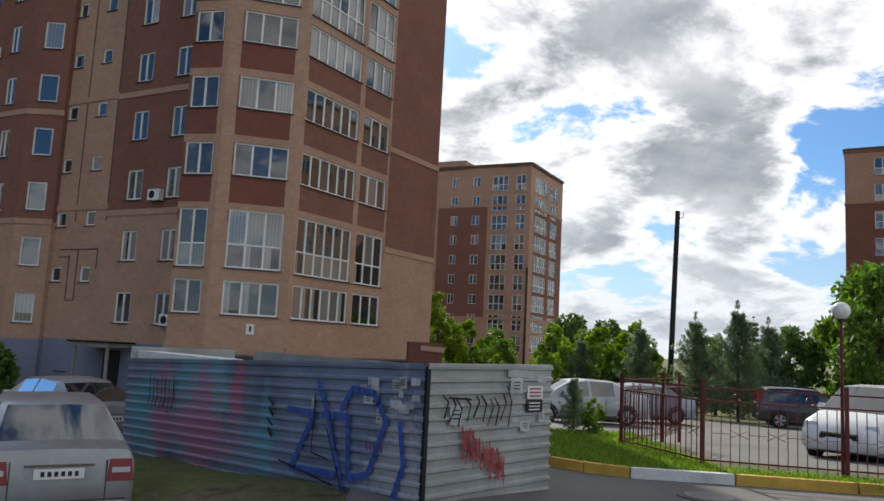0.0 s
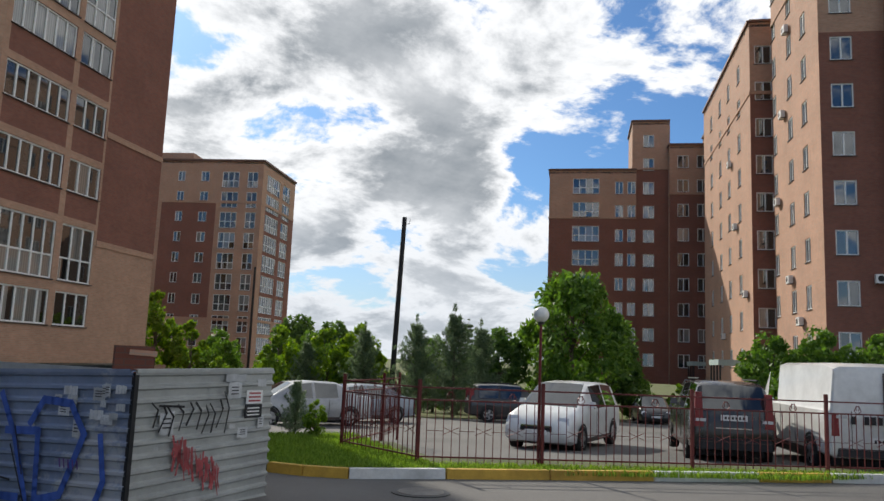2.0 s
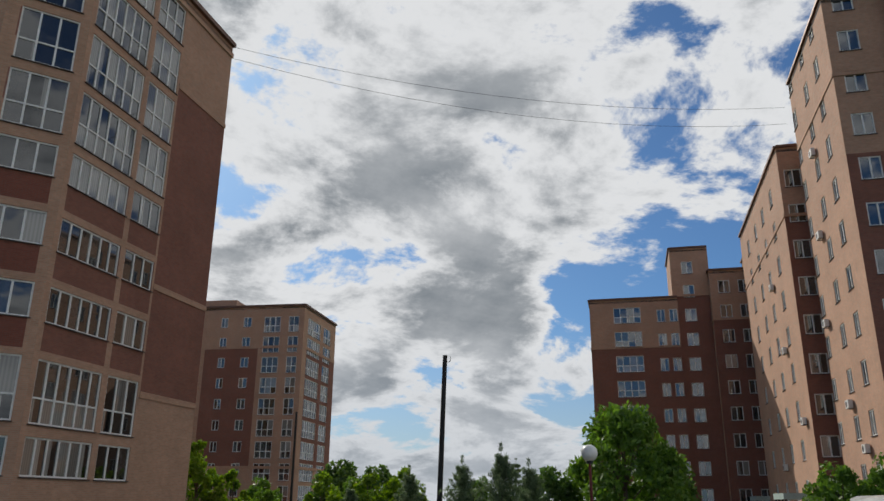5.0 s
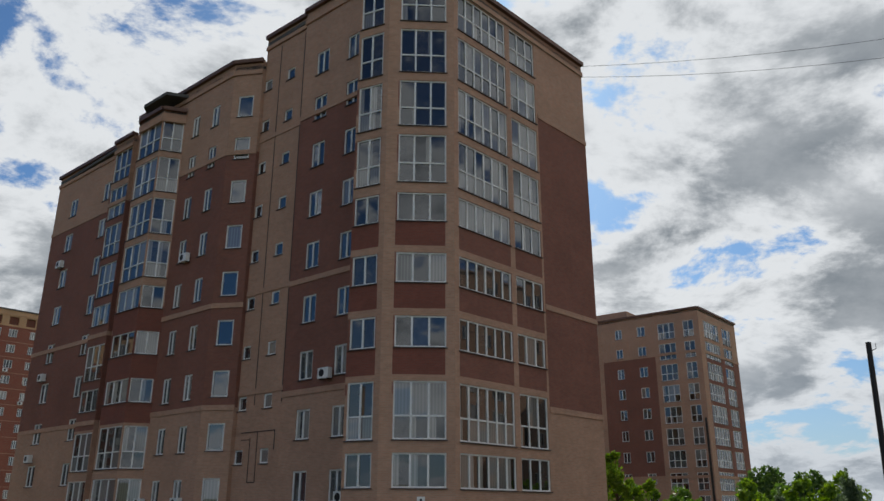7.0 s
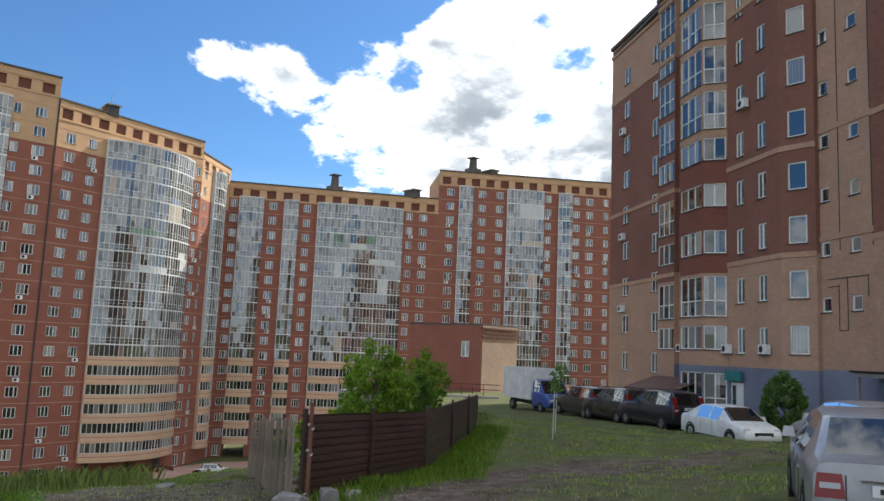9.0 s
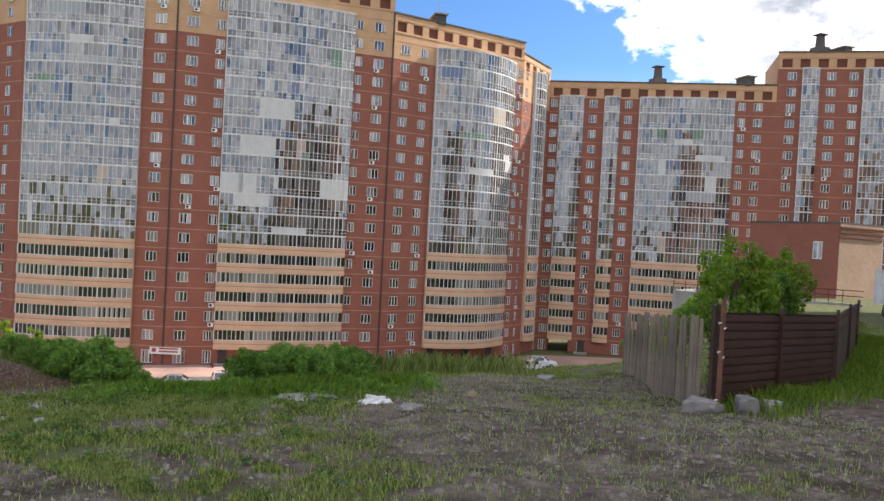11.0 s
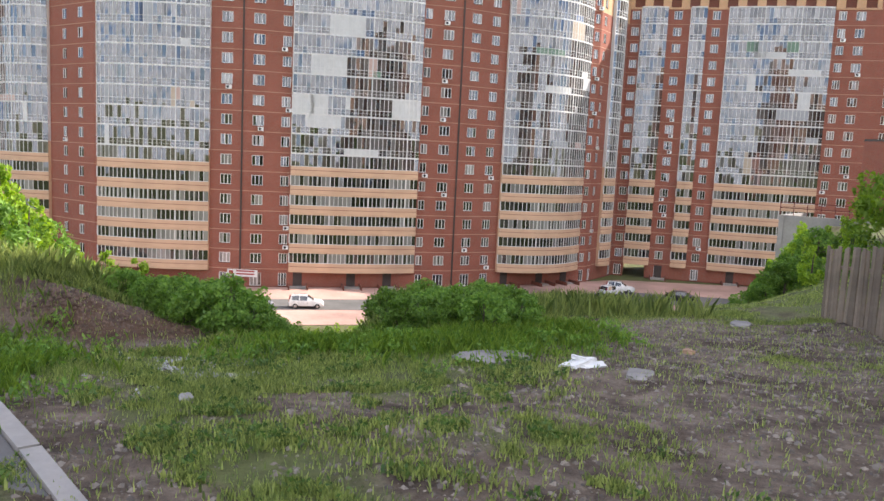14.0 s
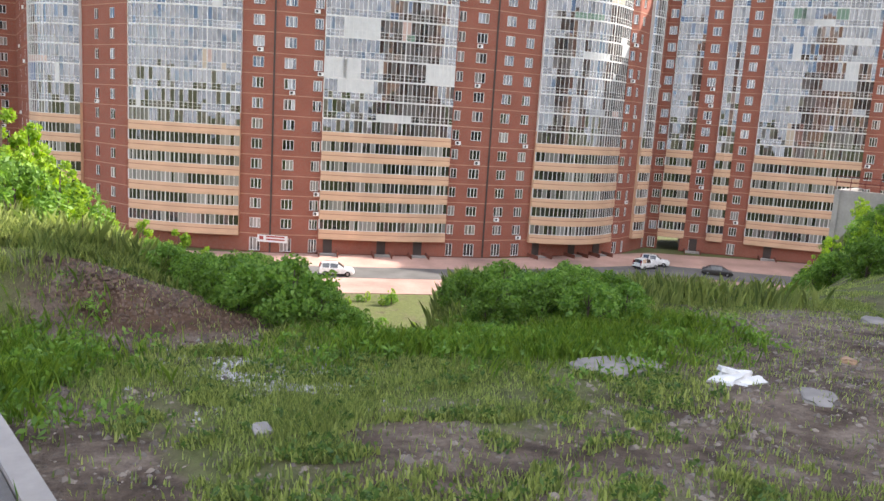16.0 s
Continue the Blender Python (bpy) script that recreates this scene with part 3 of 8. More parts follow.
def window_mesh(w, h, mull=1, transom=0.0, frame=WHITE, glass=GLASS, bar=0.085):
    """Frame and panes, lower left corner at the origin, y into the wall."""
    key = (round(w, 2), round(h, 2), mull, transom, frame.name, glass.name, bar)
    if key in _win:
        return _win[key]
    g, p, q = Geo(), Geo(), Geo()
    d0, d1 = 0.05, 0.12
    # one welded grid of rails and uprights; every second field of it is a light
    xs, zs = [0, bar], [0, bar]
    for i in range(1, mull + 1):
        x = w * i / (mull + 1)
        xs += [x - bar * 0.6, x + bar * 0.6]
    if transom:
        zs += [transom - bar * 0.5, transom + bar * 0.5]
    xs += [w - bar, w]; zs += [h - bar, h]
    for i, (a, b) in enumerate(zip(xs, xs[1:])):
        for j, (c, e) in enumerate(zip(zs, zs[1:])):
            ring = [(a, c), (b, c), (b, e), (a, e)]
            if i % 2 and j % 2:
                for k in range(4):
                    (x0, z0), (x1, z1) = ring[k], ring[(k + 1) % 4]
                    g.face([(x0, d0, z0), (x1, d0, z1), (x1, d1, z1), (x0, d1, z0)], frame)
            else:
                g.face([(x, d0, z) for x, z in ring], frame)
    for (x0, z0), (x1, z1) in (((0, 0), (w, 0)), ((w, 0), (w, h)), ((w, h), (0, h)), ((0, h), (0, 0))):
        ln = xs if z0 == z1 else zs
        pts = [(v, z0) if z0 == z1 else (x0, v) for v in ln]
        for (u0, v0), (u1, v1) in zip(pts, pts[1:]):
            g.face([(u0, d0, v0), (u0, d1, v0), (u1, d1, v1), (u1, d0, v1)], frame)
    q.box((-0.06, -0.07, -0.05), (w + 0.06, d0, -0.003), DARKTRIM)
    for i in range(mull + 1):
        a, b = max(bar * 0.5, w * i / (mull + 1)), min(w - bar * 0.5, w * (i + 1) / (mull + 1))
        rows = ((bar * 0.5, h - bar * 0.5, 0),) if not transom else ((bar * 0.5, transom, 0), (transom, h - bar * 0.5, 20))
        for z0, z1, k in rows:
            p.face([(a, 0.10, z0), (b, 0.10, z0), (b, 0.10, z1), (a, 0.10, z1)], glass, [(i + k + 0.001, z0), (i + k + 0.999, z0), (i + k + 0.999, z1), (i + k + 0.001, z1)])
    _win[key] = (weld(g.mesh("window")), p.mesh("pane"), q.mesh("sill"))
    return _win[key]


def put_window(parent, p, ang, u, z, w, h, **kw):
    """A window with its pane, its middle at u along the facade and its foot at z."""
    fr, pa, si = window_mesh(w, h, **kw)
    ob = part("window", fr, parent, at=frame_at(p, ang) @ Matrix.Translation((u - w / 2, 0, z)))
    part("pane", pa, ob)
    part("sill", si, ob)
    return ob


def hole(u, z, w, h):
    return (u - w / 2, u + w / 2, z, z + h)


def along(p, ang, s, off=0.0):
    """A point s along a line at that angle, off to its right."""
    a = radians(ang)
    return (p[0] + s * math.cos(a) + off * math.sin(a), p[1] + s * math.sin(a) - off * math.cos(a))


def slab(g, pts, z0, z1, mat, side=None):
    """A flat prism over a plan."""
    g.face([(x, y, z1) for x, y in pts], mat, [(x, y) for x, y in pts])
    g.face([(x, y, z0) for x, y in reversed(pts)], mat, [(x, y) for x, y in reversed(pts)])
    n = len(pts)
    for i in range(n):
        (x, y), (u, v) = pts[i], pts[(i + 1) % n]
        L = math.hypot(u - x, v - y)
        g.face([(x, y, z0), (u, v, z0), (u, v, z1), (x, y, z1)], side or mat, [(0, z0), (L, z0), (L, z1), (0, z1)])


def smooth(a, b, x):
    t = min(1.0, max(0.0, (x - a) / (b - a)))
    return t * t * (3 - 2 * t)


def ground_z(x, y):
    """The lie of the land: a yard that dips westward, a lip, and the valley beyond."""
    z = 0.14
    if x < -1:
        z -= 0.100 * min(14.0, -1 - x)
    if x < -15:
        z -= 0.04 * min(25.0, -15 - x)
    edge = 10.0 + max(0.0, -22 - x) * 0.667
    w = 1 - smooth(edge - 2, edge + 7, y)
    if x < -14:
        z -= w * 17.3 * smooth(14, 82, -x)
        z -= (1 - w) * 17.3 * smooth(60, 90, -x)
    if x > 1.5:
        d = (x - 3.75) * 0.25 + (y - 13.6) * 0.97
        z -= 0.043 * min(45.0, max(0.0, d)) * smooth(1.5, 4.0, x)
    # earth mound south of the gap, the eroded bank before it, and the gully
    z += 2.5 * math.exp(-(((x + 30) / 8.0) ** 2 + ((y + 12) / 6.0) ** 2))
    d = -0.97 * (x + 7.3) - 0.25 * (y + 0.4)
    s = -0.25 * (x + 7.3) + 0.97 * (y + 0.4)
    if 8 < d < 36:
        z += 0.72 * smooth(-1.9, 0.7, -s) * smooth(8.9, 10.1, d) * (1 - smooth(24, 36, d)) * (1 - smooth(9, 14, -s))
    # the gully that opens towards the valley, and the dip where the cars stand
    r = -6.85 - x
    if r > 9:
        q = abs(y - 0.35 - 0.06 * (r - 10)) / (0.45 + 0.1 * (r - 9))
        z -= min(4.0, 0.32 * (r - 9)) * (1 - smooth(0.6, 1.5, q)) * (1 - smooth(45, 75, r))
    # the level patch where a car stands beside the hoarding
    z += 0.05 * math.exp(-(((x + 6.0) / 2.0) ** 4 + ((y - 12.2) / 2.8) ** 4))
    return z

# ---- ground ----
def turf_at(x, y):
    """How much turf: 0 bare earth, 1 full."""
    t = 0.68 + 0.10 * smooth(2.5, 0.5, y) * (x < -7)
    # trodden strip of the track where the walk goes, and the dirt field by the board fence
    t -= 0.65 * math.exp(-(((x + 6) / 7.0) ** 2 + ((y - 6.0) / 4.5) ** 2))
    t -= 0.62 * math.exp(-(((x + 15.5) / 4.5) ** 2 + ((y - 6.2) / 2.2) ** 2))
    t -= 0.5 * math.exp(-(((x + 10.5) / 2.6) ** 2 + ((y - 3.4) / 2.0) ** 2))
    t -= 0.25 * math.exp(-(((x + 13.0) / 2.2) ** 2 + ((y + 1.6) / 0.5) ** 2))
    d = -0.97 * (x + 7.3) - 0.25 * (y + 0.4)
    s = -0.25 * (x + 7.3) + 0.97 * (y + 0.4)
    # trodden path beside the kerb, and the rubble field towards the board fence
    k = (y + 0.75 - (x + 9.2) * 0.545) * 0.878
    t -= 0.8 * math.exp(-((k - 0.55) / 0.36) ** 4) * (x > -15)
    t -= 0.42 * smooth(2.6, 4.6, y) * smooth(-19.5, -17.5, x) * (x < -7) * (y < 10)
    t -= 0.5 * math.exp(-(((x + 13.5) / 2.0) ** 2 + ((y - 16) / 8.0) ** 2))
    # worn places in the turf
    for px, py, rx, ry in ((-13.0, 0.2, 0.9, 0.5), (-11.85, 0.5, 0.8, 0.6), (-12.35, 1.6, 0.5, 0.4), (-12.6, 2.8, 0.9, 0.5), (-14.3, 3.7, 1.2, 0.7), (-10.6, 0.9, 0.7, 0.6)):
        t -= 0.42 * math.exp(-(((x - px) / rx) ** 2 + ((y - py) / ry) ** 2))
    t = max(0.0, min(1.0, t))
    # the freshly broken bank
    t -= 1.5 * math.exp(-(((d - 9.5) / 0.85) ** 2 + ((s - 0.75) / 1.25) ** 4))
    return max(-0.6, t)


def build_ground():
    def steps(lo, hi, near_lo, near_hi, fine):
        a = list(np.arange(near_lo, near_hi + 1e-6, fine))
        up, s = [near_hi], fine
        while up[-1] < hi:
            s *= 1.22
            up.append(up[-1] + s)
        dn, s = [near_lo], fine
        while dn[-1] > lo:
            s *= 1.22
            dn.append(dn[-1] - s)
        return dn[:0:-1] + a + up[1:]
    xs = steps(-2600, 2600, -34, 4, 0.28)
    ys = steps(-2600, 2600, -14, 16, 0.28)
    nx, ny = len(xs), len(ys)
    v = []
    tf = []
    for x in xs:
        for y in ys:
            z = ground_z(x, y)
            near = 1.0 if -40 < x < -1.5 and -20 < y < 34 else 0.0
            if near:
                z += 0.10 * noise.noise((x * 0.55, y * 0.55, 0)) + 0.045 * noise.noise((x * 1.9, y * 1.9, 3))
            v.append((x, y, z))
            tf.append(turf_at(x, y))
    f = [(i * ny + j, (i + 1) * ny + j, (i + 1) * ny + j + 1, i * ny + j + 1) for i in range(nx - 1) for j in range(ny - 1)]
    me = bpy.data.meshes.new("ground")
    me.from_pydata(v, [], f)
    me.materials.append(GROUND)
    at = me.attributes.new("turf", "FLOAT", "POINT")
    at.data.foreach_set("value", tf)
    me.polygons.foreach_set("use_smooth", [True] * len(f))
    ob = new("ground", me)
    tagged(ob, "sloping waste ground of trodden earth, gravel and turf", "ground", kind="structure")


build_ground()


def sheet(name, pts, z0, z1, mat, label, category="road"):
    g = Geo(); slab(g, pts, z0, z1, mat)
    return tagged(part(name, g), label, category, kind="structure")


# the yard's asphalt in front of the kerb, and the parking lot behind the fence
sheet("road", [(-1.5, -6), (60, -22), (60, 1.0), (24.0, 7.6), (10.2, 10.75), (3.8, 11.95), (2.35, 12.15), (1.3, 12.95), (1.0, 18), (-1.5, 18)], -0.3, 0.165, ASPHALT, "patched grey asphalt yard road, sunlit in part")


def draped(name, poly, mat, label, cell=0.6, lift=0.03):
    """A thin surface over the land inside a plan outline."""
    def inside(x, y):
        c = False
        for (x0, y0), (x1, y1) in zip(poly, poly[1:] + poly[:1]):
            if (y0 > y) != (y1 > y) and x < (x1 - x0) * (y - y0) / (y1 - y0) + x0:
                c = not c
        return c
    g = Geo()
    xs = np.arange(min(p[0] for p in poly), max(p[0] for p in poly), cell)
    ys = np.arange(min(p[1] for p in poly), max(p[1] for p in poly), cell)
    for x in xs:
        for y in ys:
            if inside(x + cell / 2, y + cell / 2):
                g.face([(u, v, ground_z(u, v) + lift) for u, v in ((x, y), (x + cell, y), (x + cell, y + cell), (x, y + cell))], mat, [(x, y), (x + cell, y), (x + cell, y + cell), (x, y + cell)])
    return tagged(part(name, weld(g.mesh(name))), label, "road", kind="structure")


draped("pavement", [(4.4, 16.2), (4.3, 13.9), (9.9, 12.2), (24, 9.2), (60, 2.4), (66, 62), (40, 56), (24, 36.5), (13.0, 36.5), (9.5, 48), (2.2, 48), (2.2, 18.0)], ASPHALT, "grey asphalt parking lot behind the fence")
sheet("valley_road", [(-96, -60), (-120.5, -60), (-122, 30), (-132, 60), (-122, 100), (-92, 100), (-97, 50)], -20.1, -19.47, rough_mat("paving_pink", (0.42, 0.27, 0.22), 0.9, 0.12, 3, 0.35, 0.1), "pinkish block paving at the foot of the tower")

sheet("valley_lane", [(-104.6, -60), (-111.5, -60), (-112.2, 26), (-120, 56), (-108, 90), (-101, 90), (-111, 54), (-105.2, 26)], -20.1, -19.43, ASPHALT, "grey asphalt lane along the foot of the tower")

# ---- the near brick house ----
H1 = 3.08


def house_near():
    """Nine-storey brick house with a chamfered corner of loggias."""
    T = thing("apartment_house", "nine-storey ochre and red-brown brick apartment house with glazed loggias", "house")
    walls, trim = Geo(), Geo()
    bands = [(-4, OCHRE), (6.9, BROWN), (24.1, OCHRE)]
    top = 29.7
    PA, PB = (-9.84, 35.18), (-6.5, 36.0)
    # loggia side, seen to the right of the corner
    ang, L = 57.0, 12.35
    holes, todo = [], []
    for k in range(9):
        tall = k in (1, 5, 6, 7, 8)
        h = (2.62 if k < 8 else 2.3) if tall else 1.55
        z = 2.78 + 3.09 * k - (1.05 if tall else 0)
        for u, w, mu in ((2.35, 4.05, 5), (5.95, 2.35, 2)):
            holes.append(hole(u, z, w, h)); todo.append((PB, ang, u, z, w, h, mu, tall))
    strips = [(0, 0.32, OCHRE), (4.38, 4.77, OCHRE), (7.13, 7.3, OCHRE, 6, 31)]
    for k in range(9):
        z = 2.78 + 3.09 * k
        strips += [(0.32, 7.13, OCHRE, z + 1.55, z + 1.9), ]
    for k in (0, 1, 5, 6, 7, 8):
        z = 2.78 + 3.09 * k
        strips += [(0.32, 7.13, OCHRE, z - 1.3, z + 1.9)]
    p = Paint(bands, strips)
    p.zs += [2.78 + 3.09 * k + d for k in range(9) for d in (1.55, 1.9, -1.3)]
    facade(walls, PB, ang, L, 1.1, top, holes, p)
    # chamfer
    LC = math.dist(PA, PB)
    angc = math.degrees(math.atan2(PB[1] - PA[1], PB[0] - PA[0]))
    holes, strips = [], [(0, 0.55, OCHRE), (LC - 0.45, LC, OCHRE)]
    zs = []
    for k in range(9):
        tall = k in (1, 5, 6, 7, 8)
        h = (2.62 if k < 8 else 2.2) if tall else 1.5
        z = 2.81 + 3.12 * k - (1.05 if tall else 0)
        u, w = 1.83, 2.42
        holes.append(hole(u, z, w, h)); todo.append((PA, angc, u, z, w, h, 2, tall))
        zz = 2.81 + 3.12 * k
        strips += [(0.55, LC - 0.45, OCHRE, zz + 1.5, zz + 1.85)]
        strips += [(0.55, LC - 0.45, OCHRE if k in (0, 1, 5, 6, 7, 8) else DARKBR, zz - 1.3, zz)]
        zs += [zz + 1.5, zz + 1.85, zz - 1.3, zz]
    p = Paint(bands, strips); p.zs += zs
    facade(walls, PA, angc, LC, 1.1, top, holes, p)
    # narrow bay beside the chamfer
    PS = (-11.62, 35.66)
    LS = math.dist(PS, PA)
    angs = math.degrees(math.atan2(PA[1] - PS[1], PA[0] - PS[0]))
    holes, strips, zs = [], [(LS - 0.28, LS, OCHRE)], []
    for k in range(9):
        tall = k in (1, 5, 6, 7, 8)
        h = (2.62 if k < 8 else 2.2) if tall else 1.5
        z = 2.81 + 3.1 * k - (1.05 if tall else 0)
        u, w = 0.82, 1.4
        holes.append(hole(u, z, w, h)); todo.append((PS, angs, u, z, w, h, 1, tall))
        zz = 2.81 + 3.1 * k
        strips += [(0, LS - 0.28, OCHRE, zz + 1.5, zz + 1.85)]
        strips += [(0, LS - 0.28, OCHRE if k in (0, 1, 5, 6, 7, 8) else DARKBR, zz - 1.3, zz)]
        zs += [zz + 1.5, zz + 1.85, zz - 1.3, zz]
    p = Paint(bands, strips); p.zs += zs
    facade(walls, PS, angs, LS, 1.1, top, holes, p)
    for q, a, u, z, w, h, mu, tall in todo:
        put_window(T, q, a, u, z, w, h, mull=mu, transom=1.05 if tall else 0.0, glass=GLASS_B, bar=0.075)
    # long side, from its far end to the bay
    O, D = (-15.4, 40.2), 150.0

    def at(u, off):
        return along(O, D, u, -off)

    def run(u0, off0, u1, off1, z1, cols, zbase, step, win, paint, z0=-3.6, floors=9, mull=1, low=None):
        a, b = at(u0, off0), at(u1, off1)
        L = math.dist(a, b)
        an = math.degrees(math.atan2(b[1] - a[1], b[0] - a[0]))
        hs, spots = [], []
        for s in cols:
            for k in range(floors):
                hs.append(hole(s * L, zbase + step * k, *win)); spots.append((s * L, zbase + step * k))
        facade(walls, a, an, L, z0, z1, hs, paint)
        for s, z in spots:
            put_window(T, a, an, s, z, *win, mull=mull)
        return a, an, L

    b0 = [(-4, BLUEGREY), (1.3, OCHRE), (7.85, BROWN), (24.5, OCHRE)]
    b0b = [(-4, BLUEGREY), (1.2, OCHRE), (7.5, BROWN), (23.75, OCHRE)]
    tall_top = 32.2
    run(1.64, 0, -4.6, 0, tall_top, (0.29, 0.735), 2.25, 3.1, (1.1, 1.55), Paint(b0))
    run(5.96, -0.25, 1.64, -0.25, tall_top, (0.10, 0.635), 4.3, 2.97, (0.75, 0.8), Paint([(-4, BLUEGREY), (1.3, OCHRE)]), mull=0)
    low_top, end_top = 30.4, 29.0
    run(7.67, 1, 5.96, 0, low_top, (0.5,), 2.05, 3.03, (1.05, 1.55), Paint(b0b), mull=0)
    run(13.5, 1, 7.67, 1, low_top, (0.30, 0.70), 2.0, 3.03, (0.85, 1.55), Paint(b0b))
    # glazed bay
    bayp = Paint([(-4, BLUEGREY), (1.2, OCHRE), (7.0, DARKBR), (14.5, OCHRE)])
    for (a0, o0, a1, o1, n) in ((17.0, 2.3, 14.0, 2.3, 2), (18.4, 1, 17.0, 2.3, 1), (14.0, 2.3, 13.2, 1, 1)):
        a, b = at(a0, o0), at(a1, o1)
        L = math.dist(a, b)
        an = math.degrees(math.atan2(b[1] - a[1], b[0] - a[0]))
        hs = []
        for k in range(-1, 9):
            tall = k in (1, 5, 6, 7, 8, -1)
            h = 2.55 if tall else 1.5
            z = 2.2 + 3.03 * k - (0.95 if tall else 0)
            hs.append(hole(L / 2, z, L - 0.16, h))
            put_window(T, a, an, L / 2, z, L - 0.16, h, mull=n, transom=1.0 if tall else 0.0, glass=GLASS_B, bar=0.07)
        facade(walls, a, an, L, -3.2, 28.7, hs, bayp)
    run(19.7, 1, 18.4, 1, low_top, (), 0, 3, (1, 1), Paint(b0b))
    run(18.4, 1, 13.4, 1, low_top, (), 0, 3, (1, 1), Paint(b0b), z0=27.0)
    slab(trim, [at(18.4, 1), at(17.0, 2.3), at(14.0, 2.3), at(13.2, 1)], 28.4, 28.6, ROOF)
    a, an = at(22.4, 1.35), -30.0
    hs = []
    for k in range(9):
        tall = k in (1, 3, 5, 6, 7, 8)
        h = 2.5 if tall else 1.5
        z = 2.2 + 3.03 * k - (0.9 if tall else 0)
        hs.append(hole(1.35, z, 2.5, h))
        put_window(T, a, an, 1.35, z, 2.5, h, mull=2, transom=1.0 if tall else 0.0, glass=GLASS_B, bar=0.07)
    facade(walls, a, an, 2.7, -3.2, end_top, hs, Paint([(-4, OCHRE), (7.0, BROWN), (24.4, OCHRE)]))
    run(32.5, 1, 22.4, 1, end_top, (0.33, 0.88), 0.45, 3.03, (1.25, 1.5), Paint([(-4, OCHRE), (7.5, BROWN), (23.75, OCHRE)]))
    # closing walls behind, and the roofs
    L = 12.35
    e1 = along(PB, ang, L)
    back = along(e1, 147, 13.0)
    far, farb = at(32.5, 1), at(32.5, -12)
    for a, b, z1 in ((e1, back, top), (farb, far, end_top), (back, farb, low_top)):
        ln = math.dist(a, b)
        facade(walls, a, math.degrees(math.atan2(b[1] - a[1], b[0] - a[0])), ln, -3.6, z1, [], Paint(bands))
    # short returns where a wall steps forward
    for (u0, o0), (u1, o1), zt in (((5.96, 0.0), (5.96, -0.25), low_top), ((1.64, -0.25), (1.64, 0.0), tall_top), ((5.96, -0.25), (5.96, -12), tall_top),
                                   ((22.4, 1.0), (22.4, 1.35), end_top), ((19.7, 1.35), (19.7, 1.0), end_top), ((19.7, 1.0), (19.7, -12.0), low_top)):
        a, b = at(u0, o0), at(u1, o1)
        for p_, q_ in ((a, b),):
            facade(walls, p_, math.degrees(math.atan2(q_[1] - p_[1], q_[0] - p_[0])), math.dist(p_, q_), -3.6, zt, [], Paint(b0b))
    a, b = at(-4.6, 0), PS
    facade(walls, a, math.degrees(math.atan2(b[1] - a[1], b[0] - a[0])), math.dist(a, b), 1.1, top, [], Paint(bands))
    part("wall", walls, T)
    roof = Geo()
    slab(roof, [PB, e1, back, at(-2, -12), at(-4.6, 0), PS, PA], top - 0.6, top - 0.35, ROOF)
    slab(roof, [at(-4.6, 0), at(-2, -12), at(5.96, -12), at(5.96, -0.25)], tall_top - 0.6, tall_top - 0.35, ROOF)
    slab(roof, [at(19.7, 1), at(19.7, -12), farb, far, at(22.4, 1.35), at(19.7, 1.35)], end_top - 0.6, end_top - 0.35, ROOF)
    slab(roof, [at(5.96, 0), at(5.96, -12), at(19.7, -12), at(19.7, 1), at(18.4, 1), at(17, 2.3), at(14, 2.3), at(13.2, 1), at(7.67, 1)], low_top - 0.6, low_top - 0.35, ROOF)
    part("roof", roof, T)
    part("bay_roof", trim, T)
    # stepped cornices and belts
    def belt(a, b, z0, z1, out, mat, name="belt"):
        g = Geo()
        ln = math.dist(a, b)
        an = math.degrees(math.atan2(b[1] - a[1], b[0] - a[0]))
        g.box((-0.02, -out, z0), (ln + 0.02, 0.25, z1), mat, frame_at(a, an))
        part(name, g, T)
    chain = [(PB, e1), (PA, PB), (PS, PA), ]
    for a, b in chain:
        belt(a, b, top - 0.15, top + 0.12, 0.22, TIN, "cornice")
        belt(a, b, top - 0.9, top - 0.6, 0.10, OCHRE)
        belt(a, b, 1.1, 1.5, 0.14, OCHRE)
    for u0, o0, u1, o1, zt in ((1.64, 0, -4.6, 0, tall_top), (5.96, -0.25, 1.64, -0.25, tall_top), (7.67, 1, 5.96, 0, low_top), (13.5, 1, 7.67, 1, low_top),
                               (17.0, 2.3, 14.0, 2.3, 28.7), (18.4, 1, 17.0, 2.3, 28.7), (14.0, 2.3, 13.2, 1, 28.7), (18.4, 1, 13.4, 1, low_top), (19.7, 1, 18.4, 1, low_top), (22.4, 1.35, 19.7, 1.35, end_top), (32.5, 1, 22.4, 1, end_top)):
        a, b = at(u0, o0), at(u1, o1)
        belt(a, b, zt - 0.15, zt + 0.12, 0.22, TIN, "cornice")
        belt(a, b, zt - 1.0, zt - 0.7, 0.10, OCHRE)
        if zt != 28.7 and u0 - u1 != 5.0:
            for z in ((24.5, 14.25, 8.3) if o0 == -0.25 else (24.5, 14.05, 7.85) if zt == tall_top else (23.75, 13.6, 7.52)):
                belt(a, b, z - 0.18, z + 0.12, 0.05, OCHRE)
    rest = along(PB, ang, 7.3)
    for z in (24.0, 12.4, 6.9):
        belt(rest, e1, z - 0.18, z + 0.12, 0.05, OCHRE)
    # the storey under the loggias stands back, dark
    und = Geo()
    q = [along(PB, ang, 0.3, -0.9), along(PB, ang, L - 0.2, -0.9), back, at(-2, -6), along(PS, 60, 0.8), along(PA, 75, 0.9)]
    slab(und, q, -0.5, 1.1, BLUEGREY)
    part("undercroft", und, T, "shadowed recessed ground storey")
